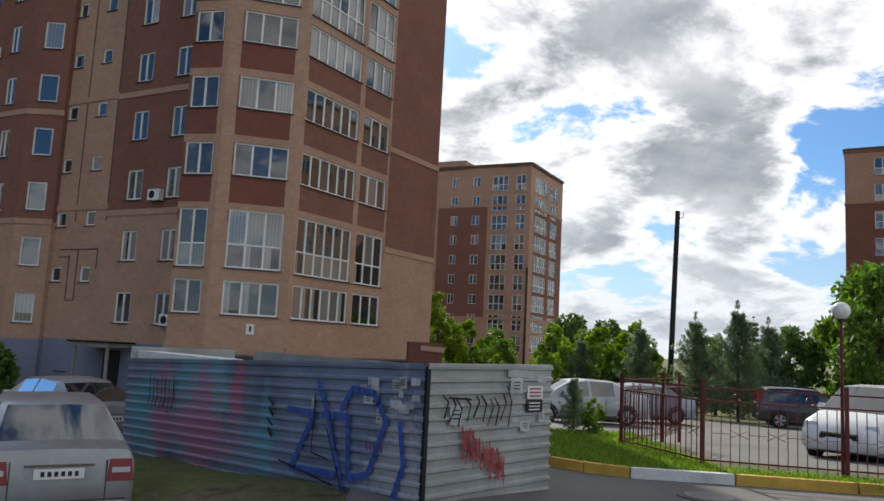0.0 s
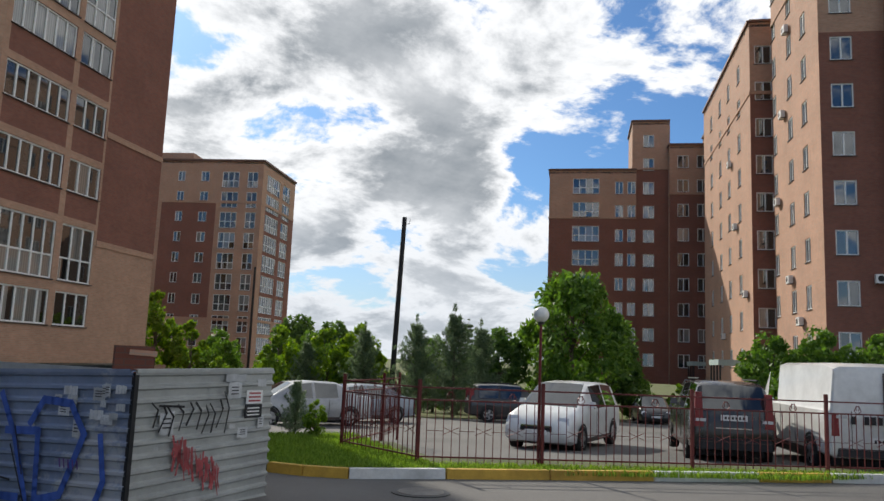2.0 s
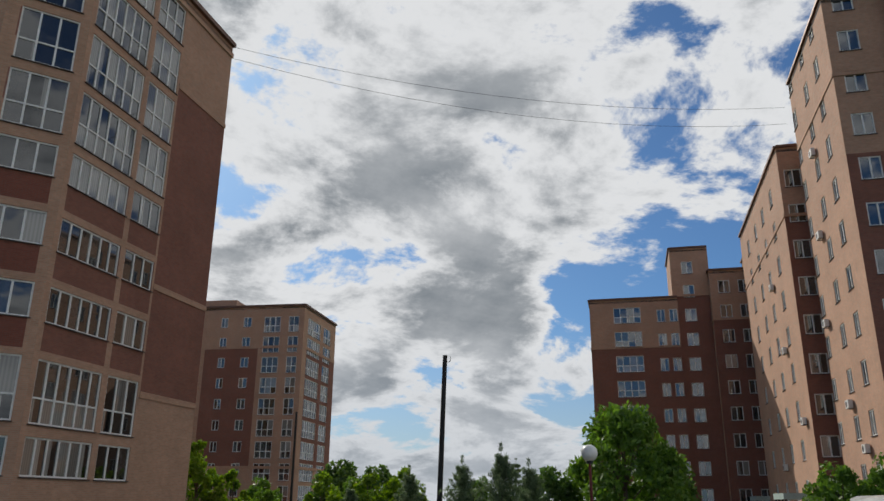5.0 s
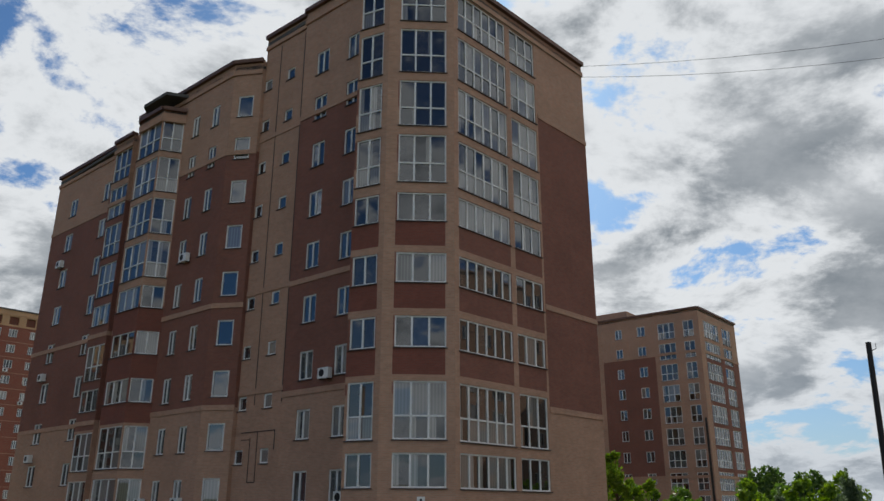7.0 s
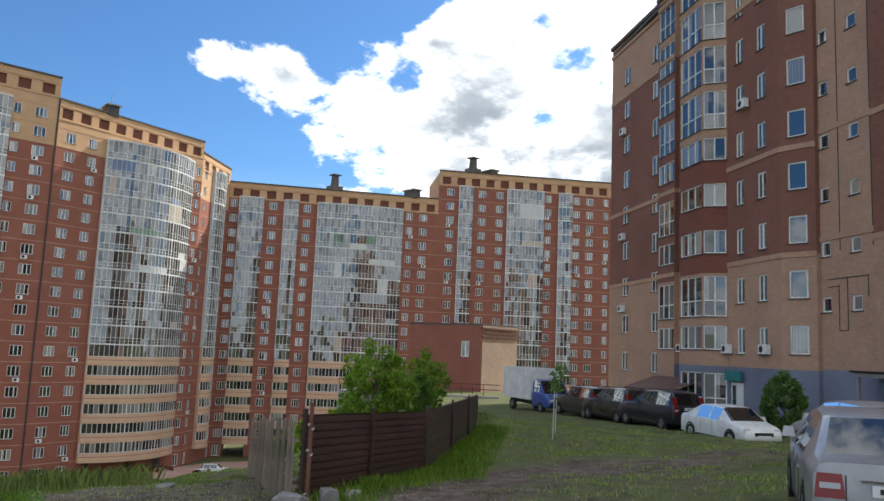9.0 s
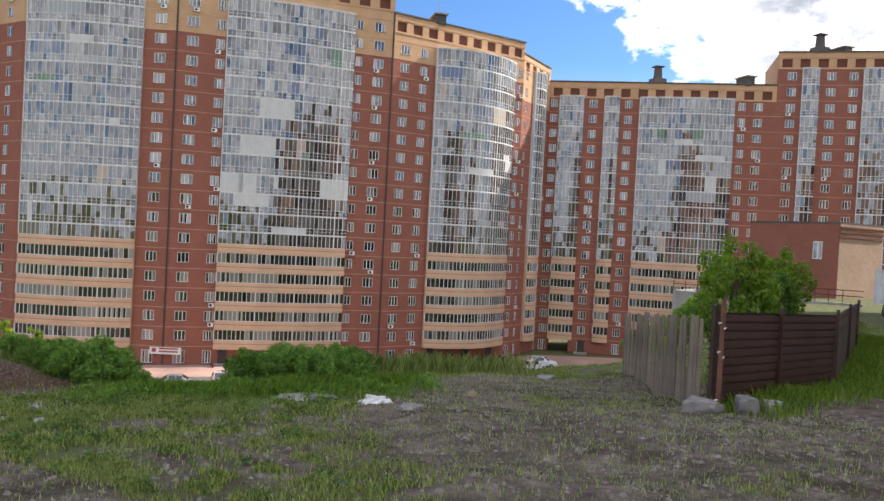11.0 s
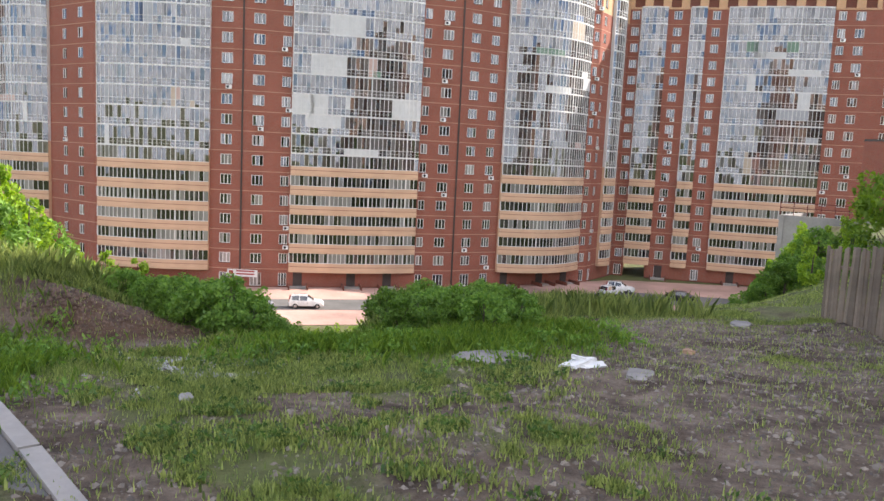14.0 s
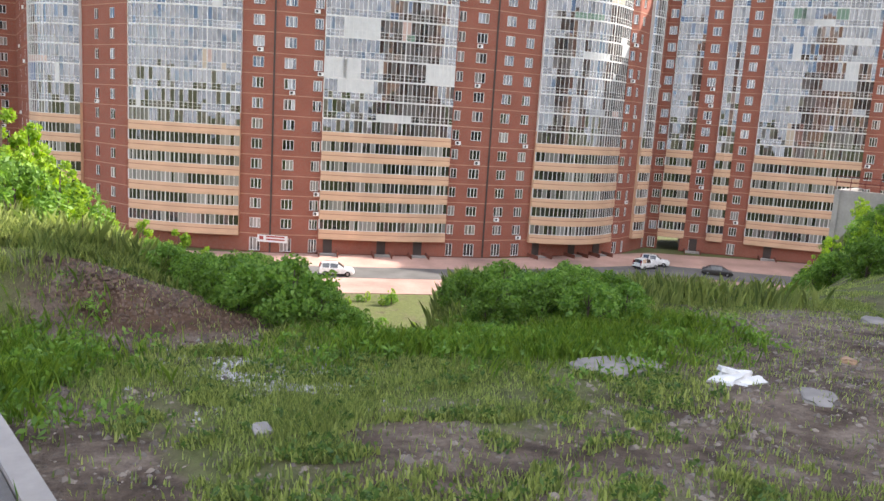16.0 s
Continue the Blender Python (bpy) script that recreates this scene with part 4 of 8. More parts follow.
    for s, q in ((0.25, PB), (0.25, PA), (6.0, PB), (11.9, PB)):
        g = Geo(); c = along(q, ang, s, -0.3)
        g.box((c[0] - 0.2, c[1] - 0.2, -0.4), (c[0] + 0.2, c[1] + 0.2, 1.12), CONCRETE)
        part("pillar", g, T)
    soff = Geo()
    slab(soff, [PB, e1, back, at(-2, -8), at(-4.6, 0), PS, PA], 1.0, 1.12, CONCRETE)
    part("soffit", soff, T)
    # entrance of the long side
    a, an = at(1.64, 0), -30.0
    m = frame_at(a, an)
    g = Geo()
    g.box((0.2, -1.5, 1.05), (2.9, 0, 1.25), CONCRETE, m); g.box((0.1, -1.6, 1.25), (3.0, 0, 1.33), BLACKM, m)
    part("canopy", g, T)
    for x in (0.35, 2.65):
        g = Geo(); g.box((x, -1.4, -1.5), (x + 0.12, -1.28, 1.05), CONCRETE, m); part("canopy_post", g, T)
    g = Geo(); g.box((0.85, -0.05, -1.4), (2.0, 0.05, 0.9), BLACKM, m)
    d = part("door", g, T, "black steel entrance door")
    g = Geo(); g.box((1.05, -0.09, -0.4), (1.12, -0.05, -0.1), CHROME, m); part("handle", g, d)
    a = at(9.6, 1)
    put_window(T, at(5.5, -0.25), an, 1.2, -0.35, 0.8, 0.85, mull=1)
    # signs and a roof over the basement way
    g = Geo(); m2 = frame_at(at(13.0, 1), an)
    g.box((0.0, -0.35, 0.35), (1.7, -0.2, 0.95), TEAL, m2)
    part("shop_sign", g, T, "teal shop sign board")
    g = Geo(); g.box((0.25, -0.06, -2.2), (1.5, 0.04, 0.25), WHITE, m2); g.box((0.4, -0.075, -1.9), (0.8, -0.055, 0.1), GLASS, m2)
    part("shop_door", g, T, "white shop door with posters")
    g = Geo(); m3 = frame_at(at(22.6, 1.2), an)
    g.face([m3 @ Vector(w) for w in ((0, -2.6, -0.6), (7.2, -2.6, -0.6), (7.2, 0, 0.35), (0, 0, 0.35))], TIN)
    g.face([m3 @ Vector(w) for w in ((0, 0, 0.30), (7.2, 0, 0.30), (7.2, -2.6, -0.65), (0, -2.6, -0.65))], TIN)
    g.box((0, -2.62, -0.72), (7.2, -2.56, -0.58), TIN, m3)
    part("lean_to_roof", g, T, "brown tin lean-to roof")
    # number plate of the house: plain bar
    g = Geo(); m4 = frame_at(PA, angc)
    g.box((1.75, -0.03, 2.0), (2.1, 0.0, 2.45), PLATE, m4); g.box((1.88, -0.034, 2.12), (1.97, -0.03, 2.36), INK, m4)
    part("house_plate", g, T, "white enamel plate")
    # brick panel relief on the stair
    m5 = frame_at(at(5.96, -0.25), an)
    for b in (((0.6, -0.025, 6.0), (3.6, 0, 6.05)), ((2.05, -0.025, 3.35), (2.09, 0, 6.0)), ((1.4, -0.025, 3.35), (1.44, 0, 5.7)), ((1.44, -0.025, 3.3), (2.05, 0, 3.35)), ((0.6, -0.025, 5.6), (1.44, 0, 5.64)), ((3.56, -0.025, 5.0), (3.6, 0, 6.0))):
        g = Geo(); g.box(*b, DARKTRIM, m5); part("relief", g, T)
    for x in (1.55, 3.95):
        g = Geo(); g.box((x, -0.02, 7.5), (x + 0.05, 0, 31), DARKTRIM, m5); part("seam", g, T)
    return T, at


NEAR, NEAR_AT = house_near()


def ac_unit(m):
    T = thing("air_conditioner", "white outdoor air-conditioner unit on a house wall", "air conditioner", m, "air conditioners on the walls")
    g = Geo(); g.box((-0.4, -0.38, 0), (0.4, -0.08, 0.55), WHITE); part("casing", g, T)
    g = Geo()
    for i in range(12):
        a, b = 6.2832 * i / 12, 6.2832 * (i + 1) / 12
        g.face([(-0.1, -0.386, 0.28), (-0.1 + 0.2 * math.cos(a), -0.386, 0.28 + 0.2 * math.sin(a)), (-0.1 + 0.2 * math.cos(b), -0.386, 0.28 + 0.2 * math.sin(b))], BLACKM)
    part("fan_grille", g, T, "round dark fan grille")
    for x in (-0.3, 0.3):
        g = Geo(); g.box((x - 0.02, -0.36, -0.04), (x + 0.02, 0, 0), BLACKM); part("bracket", g, T)
    return T


_ac = ac_unit(frame_at(NEAR_AT(-2.0, 0), -30, 8.3))
for u, off, z in ((11.0, 1, 17.0), (9.0, 1, 2.0), (13.0, 1, 2.0), (29.5, 1, 20.3), (29.4, 1, 11.2), (29.4, 1, 5.2), (19.0, 1, 2.0), (-3.6, 0, 2.2)):
    copy_thing(_ac, frame_at(NEAR_AT(u, off), -30, z))


# ---- the second brick house, farther off ----
def house_far():
    T = thing("apartment_house", "distant nine-storey brick house with glazed corner loggias", "house")
    walls = Geo()
    C = (16.2, 116.4)
    top = 30.4
    bands = [(-4, OCHRE), (6.5, BROWN), (24.0, OCHRE)]
    # right side
    hs = []
    for k in range(9):
        z = 2.5 + 3.08 * k
        hs += [hole(4.6, z - 0.9, 5.6, 2.5), hole(10.5, z - 0.9, 3.4, 2.5)]
        put_window(T, C, 60, 4.6, z - 0.9, 5.6, 2.5, mull=5, transom=1.0, glass=GLASS_B)
        put_window(T, C, 60, 10.5, z - 0.9, 3.4, 2.5, mull=2, transom=1.0, glass=GLASS_B)
    facade(walls, C, 60, 14.5, -1, top, hs, Paint(bands, [(0, 1.6, OCHRE)]))
    hs = []
    an = -28.0
    S = along(C, 152, 30.0)
    L = 30.0
    spec = [(28.4, 1.6, 2.4, 1), (25.0, 2.6, 2.4, 2), (21.0, 1.3, 1.5, 1), (17.3, 1.1, 1.5, 1), (12.2, 0.8, 0.8, 0), (8.6, 0.8, 0.8, 0), (4, 1.2, 1.5, 1)]
    for u, w, h, mu in spec:
        for k in range(9):
            z = 2.5 + 3.08 * k - (0.9 if h > 2 else 0)
            hs.append(hole(u, z, w, h))
            put_window(T, S, an, u, z, w, h, mull=mu, transom=1.0 if h > 2 else 0.0, glass=GLASS_B if h > 2 else GLASS)
    facade(walls, S, an, L, -1, top - 0.0, hs, Paint(bands, [(23, 30, OCHRE), (6.5, 14.5, OCHRE)]))
    e = along(C, 60, 14.5)
    bk = along(e, 152, 30)
    for a, b in ((e, bk), (bk, S)):
        facade(walls, a, math.degrees(math.atan2(b[1] - a[1], b[0] - a[0])), math.dist(a, b), -1, top, [], Paint(bands))
    part("wall", walls, T)
    g = Geo(); slab(g, [C, e, bk, S], top - 0.5, top - 0.3, ROOF); part("roof", g, T)
    g = Geo(); q = [along(S, an, 0, -2), along(S, an, 18, -2), along(S, an, 18, -10), along(S, an, 0, -10)]
    slab(g, q, top - 0.3, top + 1.6, OCHRE); part("attic", g, T)
    for a, b in ((C, e), (S, C)):
        ln, an2 = math.dist(a, b), math.degrees(math.atan2(b[1] - a[1], b[0] - a[0]))
        for z0, z1, o, mt in ((top - 0.2, top + 0.1, 0.25, TIN), (23.8, 24.2, 0.06, OCHRE), (6.3, 6.7, 0.06, OCHRE)):
            g = Geo(); g.box((0, -o, z0), (ln, 0.2, z1), mt, frame_at(a, an2)); part("cornice" if mt is TIN else "belt", g, T)


house_far()


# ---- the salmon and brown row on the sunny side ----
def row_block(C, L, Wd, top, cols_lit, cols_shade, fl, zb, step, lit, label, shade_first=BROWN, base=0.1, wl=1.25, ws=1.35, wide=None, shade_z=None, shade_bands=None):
    """A block with a long side at 58 degrees, its brick coloured as sunlit, and a short one towards the yard, coloured
    as shaded.
    """
    T = thing("apartment_house", label, "house", group="brick houses in a row")
    w = Geo()
    bands = lit
    hs = []
    S = along(C, 58, L)
    for u in cols_lit:
        for k in range(fl):
            hs.append(hole(L - u, zb + step * k, wl, 1.6)); put_window(T, S, 238, L - u, zb + step * k, wl, 1.6, mull=1)
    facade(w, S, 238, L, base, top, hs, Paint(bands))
    hs = []
    for u in cols_shade:
        for k in range(fl):
            ww = 3.3 if u == wide else ws
            hh = 2.0 if u == wide else 1.6
            hs.append(hole(u, zb + step * k, ww, hh)); put_window(T, C, -32, u, zb + step * k, ww, hh, mull=3 if u == wide else 1, transom=0.8 if u == wide else 0.0)
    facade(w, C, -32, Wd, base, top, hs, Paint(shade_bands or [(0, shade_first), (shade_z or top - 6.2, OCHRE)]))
    E1 = along(C, -32, Wd)
    E2 = along(E1, 58, L)
    facade(w, E1, 58, L, base, top, [], Paint(bands)); facade(w, E2, 148, Wd, base, top, [], Paint(bands))
    part("wall", w, T)
    g = Geo(); slab(g, [C, E1, E2, S], top - 0.5, top - 0.3, ROOF); part("roof", g, T)
    for a, an, ln in ((S, 238, L), (C, -32, Wd)):
        for z0, z1, o, mt in ((top - 0.12, top + 0.1, 0.18, TIN), (top - 6.35, top - 6.1, 0.07, OCHRE if an == -32 else SALMON)):
            g = Geo(); g.box((0, -o, z0), (ln, 0.2, z1), mt, frame_at(a, an)); part("cornice" if mt is TIN else "belt", g, T)
    return T


# sunlight put into the brick: salmon here where the shaded sides get brown
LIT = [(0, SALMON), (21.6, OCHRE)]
row_block((39.05, 36.49), 12.2, 4.3, 36.0, (3.5, 7.1, 11.6), (1.35,), 11, 3.0, 3.17, [(0, SALMON), (22.0, OCHRE)], "tall brick apartment house, coloured salmon on its sunlit side and brown in shade", shade_z=23.9)
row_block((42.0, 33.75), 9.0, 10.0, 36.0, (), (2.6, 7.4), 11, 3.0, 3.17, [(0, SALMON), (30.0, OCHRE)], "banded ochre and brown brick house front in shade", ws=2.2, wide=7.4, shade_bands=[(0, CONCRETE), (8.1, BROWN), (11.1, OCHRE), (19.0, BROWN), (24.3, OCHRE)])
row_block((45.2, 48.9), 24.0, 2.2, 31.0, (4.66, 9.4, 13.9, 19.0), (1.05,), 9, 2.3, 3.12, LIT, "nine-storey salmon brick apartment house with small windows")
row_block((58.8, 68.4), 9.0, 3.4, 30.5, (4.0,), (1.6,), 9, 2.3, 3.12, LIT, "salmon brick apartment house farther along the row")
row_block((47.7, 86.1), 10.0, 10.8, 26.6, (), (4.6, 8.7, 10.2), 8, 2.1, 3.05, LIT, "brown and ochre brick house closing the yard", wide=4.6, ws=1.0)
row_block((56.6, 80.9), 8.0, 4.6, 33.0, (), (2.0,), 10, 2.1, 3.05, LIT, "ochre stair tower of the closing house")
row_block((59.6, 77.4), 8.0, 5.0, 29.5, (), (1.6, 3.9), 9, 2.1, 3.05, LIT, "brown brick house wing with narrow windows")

# air conditioners and entrance porches of the sunny row
for s_, z_ in ((7.4, 8.3), (5.0, 5.2), (8.6, 20.9), (7.2, 27.0), (10.5, 14.6)):
    copy_thing(_ac, frame_at(along((39.05, 36.49), 58, s_), 238, z_))
for s_, z_ in ((6.0, 14.3), (8.2, 20.5), (12, 4.9), (2.0, 8.0)):
    copy_thing(_ac, frame_at(along((45.2, 48.9), 58, s_), 238, z_))
copy_thing(_ac, frame_at(along((39.05, 36.49), -32, 3.2), -32, 7.6))


def porch(p, an, label):
    T = thing("porch", label, "porch", frame_at(p, an, -0.9), "entrance porches")
    g = Geo(); g.box((0, -2.6, 3.3), (4.6, 0, 3.75), rough_mat("pale_green_fascia", (0.40, 0.50, 0.47), 0.6, 1, 8, 0.1, 0.0)); part("fascia", g, T)
    for x in (0.1, 1.5, 3.0, 4.4):
        g = Geo(); g.box((x - 0.06, -2.5, 0), (x + 0.06, -2.38, 3.3), BLACKM); part("column", g, T)
    g = Geo(); g.box((-0.2, -2.9, 0), (4.8, 0, 0.7), CONCRETE); part("landing", g, T)
    for z in (1.0, 1.35, 1.7):
        g = Geo(); g.tube((-3.6, -2.8, z - 0.8), (0, -2.8, z), 0.035, 0.035, WHITE, 6); g.tube((0, -2.8, z), (4.8, -2.8, z), 0.035, 0.035, WHITE, 6); part("handrail", g, T)
    for x in (-3.6, -1.8, 0, 2.4, 4.8):
        g = Geo(); g.tube((x, -2.8, 0 if x >= 0 else -0.3), (x, -2.8, 1.75 if x >= 0 else 1.75 + x * 0.22), 0.03, 0.03, WHITE, 6); part("baluster", g, T)


porch(along((45.2, 48.9), 58, 5.2), 238, "glazed house porch with pale fascia and white railings")
porch(along((58.8, 68.4), 58, 4.6), 238, "farther house porch with white fascia")

# ---- the long tower block in the valley ----
HT, ZT = 2.83, -16.8
panel_red = rough_mat("red_print", (0.35, 0.06, 0.05), 0.6, 2, 10, 0.1, 0.0)


def bow(width, sag, n):
    """The plan line of a balcony front, x along the wall and -y outwards."""
    return [Vector((width * i / n, -0.5 - sag * (1 - (2 * i / n - 1) ** 2), 0)) for i in range(n + 1)]


def bay_mesh(width, sag, style, n):
    """One storey of a balcony front, its foot at the origin: all glass, glass over a cream sill wall, or a window row between cream bands."""
    g = Geo()
    pts = bow(width, sag, n)
    if style == "cream":
        bands = [(0.0, 0.44, CREAM, 0.08), (0.44, 0.52, TRED, 0.02), (0.52, 1.02, CREAM, 0.06), (1.02, 1.09, TWHITE, 0.09), (HT - 0.34, HT, CREAM, 0.07)]
        panes, wide = ((1.09, HT - 0.34, 0),), 0.040
    elif style == "first":
        bands = [(0.0, 0.44, CREAM, 0.08), (0.44, 0.52, TRED, 0.02), (0.52, 0.98, CREAM, 0.06), (0.98, 1.05, TWHITE, 0.04), (HT - 0.10, HT, TWHITE, 0.04)]
        panes, wide = ((1.05, HT - 0.10, 0),), 0.034
    else:
        bands = [(0.0, 0.13, TWHITE, 0.05), (0.98, 1.05, TWHITE, 0.03), (0.52, 0.555, TWHITE, 0.025), (HT - 0.10, HT, TWHITE, 0.04)]
        panes, wide = ((0.13, 0.98, 40), (1.05, HT - 0.10, 0)), 0.034
    for i, (a, b) in enumerate(zip(pts, pts[1:])):
        d = (b - a).normalized(); o = Vector((d.y, -d.x, 0))
        for z0, z1, mt, out in bands:
            p, q = a + o * out, b + o * out
            lo, hi = Vector((0, 0, z0)), Vector((0, 0, z1))
            g.face([p + lo, q + lo, q + hi, p + hi], mt)
            g.face([p + hi, q + hi, b - o * 0.1 + hi, a - o * 0.1 + hi], mt)
            g.face([a - o * 0.1 + lo, b - o * 0.1 + lo, q + lo, p + lo], mt)
        m = Matrix.Translation(a) @ Matrix.Rotation(math.atan2(d.y, d.x), 4, "Z")
        for z0, z1, k in panes:
            g.face([a + Vector((0, 0, z0)), b + Vector((0, 0, z0)), b + Vector((0, 0, z1)), a + Vector((0, 0, z1))], GLASS_C if style == "cream" else GLASS_T,
                   [(i + k + 0.001, z0), (i + k + 0.999, z0), (i + k + 0.999, z1), (i + k + 0.001, z1)])
            w = wide * (2.2 if i % 9 == 0 else 1.0)
            g.box((-w, -0.07, z0), (w, 0.02, z1), TWHITE, m)
    for e, s in ((pts[0], -1), (pts[-1], 1)):
        q = Vector((e.x, 0.1, 0)); up = Vector((0, 0, HT))
        g.face([q, e, e + up, q + up] if s < 0 else [e, q, q + up, e + up], TWHITE if style == "glass" else CREAM)
    return g.mesh("balcony")


TOWER = thing("tower_block", "long curved red brick tower block with yellow top and glazed balconies", "tower block")
_left_over = Geo()
_count = [0]
BAYS, COLUMNS = [], []


def tower_section(a, b, fl, top, cols, bays, cream=5, yellow=2, gap=None):
    """Wall between two plan points with window columns and balcony bays. cols: (u, width, panes). bays: (u0, u1, sag). gap: a passage (u0, u1, height) through it."""
    L, an = math.dist(a, b), math.degrees(math.atan2(b[1] - a[1], b[0] - a[0]))
    m = frame_at(a, an)
    w = Geo()
    par = ZT + fl * HT
    hs = []
    for u, wd, mu in cols:
        COLUMNS.append((a, an, u, fl))
        for k in range(-1, fl):
            z = ZT + HT * k + 0.85
            hh = 1.45 if k >= 0 else 1.9
            if k < 0 and gap and gap[0] - 1 < u < gap[1] + 1:
                continue
            hs.append(hole(u, z - (0 if k >= 0 else 0.5), wd, hh))
            spot = m @ Matrix.Translation((u - wd / 2, 0, z - (0 if k >= 0 else 0.5)))
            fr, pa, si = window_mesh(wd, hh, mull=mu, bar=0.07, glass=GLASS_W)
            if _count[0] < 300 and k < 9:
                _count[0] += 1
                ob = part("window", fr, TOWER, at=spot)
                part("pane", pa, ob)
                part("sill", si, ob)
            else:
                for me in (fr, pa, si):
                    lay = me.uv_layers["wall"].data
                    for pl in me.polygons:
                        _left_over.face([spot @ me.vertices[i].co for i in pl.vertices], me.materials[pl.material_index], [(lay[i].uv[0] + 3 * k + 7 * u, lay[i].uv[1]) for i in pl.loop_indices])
    if gap:
        hs.append((gap[0], gap[1], -21, gap[2]))
    p = Paint([(-22, TDARK), (ZT - 2.6, TRED), (par - yellow * HT, TYEL)])
    n = int(L / 2.9)
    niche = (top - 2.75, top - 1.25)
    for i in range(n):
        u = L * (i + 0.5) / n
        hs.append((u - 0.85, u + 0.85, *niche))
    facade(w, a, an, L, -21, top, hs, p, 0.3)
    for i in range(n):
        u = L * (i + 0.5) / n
        # niche backs are a darker red than the wall round them
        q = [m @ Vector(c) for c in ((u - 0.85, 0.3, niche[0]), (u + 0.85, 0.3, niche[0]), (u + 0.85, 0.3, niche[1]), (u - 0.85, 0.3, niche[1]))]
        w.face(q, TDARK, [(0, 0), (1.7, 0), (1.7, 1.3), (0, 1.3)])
    part("wall", w, TOWER)
    # thin pale belts at each storey, a coping, and the body behind
    for k in range(0, fl + 1):
        g = Geo(); g.box((0, -0.05, ZT + HT * k - 0.05), (L, 0.05, ZT + HT * k + 0.04), SALMON if k < fl - yellow else CREAM, m); part("belt", g, TOWER)
    for z0, z1, out, mt in ((top - 0.1, top + 0.12, 0.18, ROOF), (top - 3.1, top - 2.9, 0.10, TYEL), (top - 1.05, top - 0.85, 0.08, TYEL)):
        g = Geo(); g.box((-0.05, -out, z0), (L + 0.05, 0.3, z1), mt, m); part("coping", g, TOWER)
    for u0, u1, z0 in ((0, L, -21),) if not gap else ((0, gap[0], -21), (gap[1], L, -21), (gap[0], gap[1], gap[2])):
        g = Geo(); g.box((u0, 0.35, z0), (u1, 15, top - 0.4), TYEL, m); part("body", g, TOWER)
    for u0, u1, sag in bays:
        BAYS.append((m, u0, u1, sag, fl, cream))
        n = max(4, int((u1 - u0) / 0.62))
        made = [bay_mesh(u1 - u0, sag, st, n) for st in ("cream", "first", "glass")]
        for k in range(0, fl):
            part("balcony", made[0 if k < cream else 1 if k == cream else 2], TOWER, at=m @ Matrix.Translation((u0, 0, ZT + HT * k)))
        pts = [(m @ q)[:2] for q in [Vector((u0, 0.1, 0)), *(c + Vector((u0, -0.1, 0)) for c in bow(u1 - u0, sag, n)), Vector((u1, 0.1, 0))]]
        g = Geo(); slab(g, pts, ZT - 0.35, ZT, CREAM); part("balcony_slab", g, TOWER)
        g = Geo(); slab(g, pts, par, par + 0.14, TWHITE); part("balcony_roof", g, TOWER)


S0, S1, S2, S3 = (-126.8, -24.7), (-121.5, -4.0), (-122.3, 27.8), (-129.6, 53.0)
SA, SB, SC, SD, SE = (-135.0, -32.1), (-141.8, -41.8), (-138.2, 62.0), (-119.9, 98.0), (-101.4, 128.7)
tower_section((-152.0, -92.0), (-168.0, -52.0), 18, 38.6, [(30, 1.2, 1), (34, 1.2, 1), (41, 1.2, 1)], [(20, 27, 0.6), (36, 39.5, 0.4)])
tower_section((-168.0, -52.0), SB, 18, 38.6, [(10, 1.2, 1), (20, 1.2, 1)], [])
tower_section(SB, SA, 18, 38.6, [], [(0.4, 11.4, 1.9)])
tower_section(SA, S0, 18, 38.6, [(3.5, 1.1, 1), (7.7, 1.3, 1)], [])
tower_section(S0, S1, 18, 38.6, [(19.1, 1.6, 2)], [(0.7, 16.8, 1.0)])
tower_section(S1, S2, 18, 38.6, [(2.2, 1.6, 2), (6.05, 1.2, 2), (26.5, 1.0, 1), (29.6, 1.6, 2)], [(6.9, 25.7, 0.8)])
tower_section(S2, S3, 17, 35.5, [(2.3, 1.6, 2), (5.8, 1.4, 2), (25.4, 0.9, 1)], [(8.0, 24.2, 2.6)], yellow=1)
tower_section(S3, SC, 17, 33.6, [(1.6, 1.0, 1), (10.9, 0.9, 1)], [(4.6, 9.6, 0.7)])
tower_section(SC, SD, 16, 31.3, [(1.0, 1.3, 2), (8.2, 1.4, 2), (14.6, 1.3, 2), (34.6, 1.2, 2), (37.4, 1.5, 2)], [(2.0, 6.5, 0.3), (10.3, 13.0, 0.3), (16.6, 33.3, 0.5)], yellow=0, gap=(2.0, 5.9, -15.4))
tower_section(SD, SE, 18, 37.2, [(2.4, 1.5, 2), (8.9, 1.5, 2), (12.5, 1.4, 2), (22.7, 1.2, 2), (28.7, 1.4, 2), (31.5, 1.5, 2), (35.0, 1.0, 2)], [(4.1, 6.9, 0.3), (14.0, 21.7, 0.4), (24.8, 27.7, 0.3)], cream=4, yellow=0)
tower_section(SE, (-88.5, 150.1), 18, 37.2, [(2.0, 1.4, 2), (5.4, 1.4, 2), (9.5, 1.4, 2), (13, 1.4, 2), (22, 1.4, 2)], [(15.0, 20.0, 0.3)], cream=4, yellow=0)
tagged(part("glazing", _left_over, TOWER), kind="stuff")
for a, an in ((S1, 90), (S2, 90)):
    g = Geo(); g.box((-0.12, -0.12, -20), (0.12, 0.05, 38.5 if a is S1 else 35.4), DARKTRIM, frame_at(a, an)); part("seam", g, TOWER)
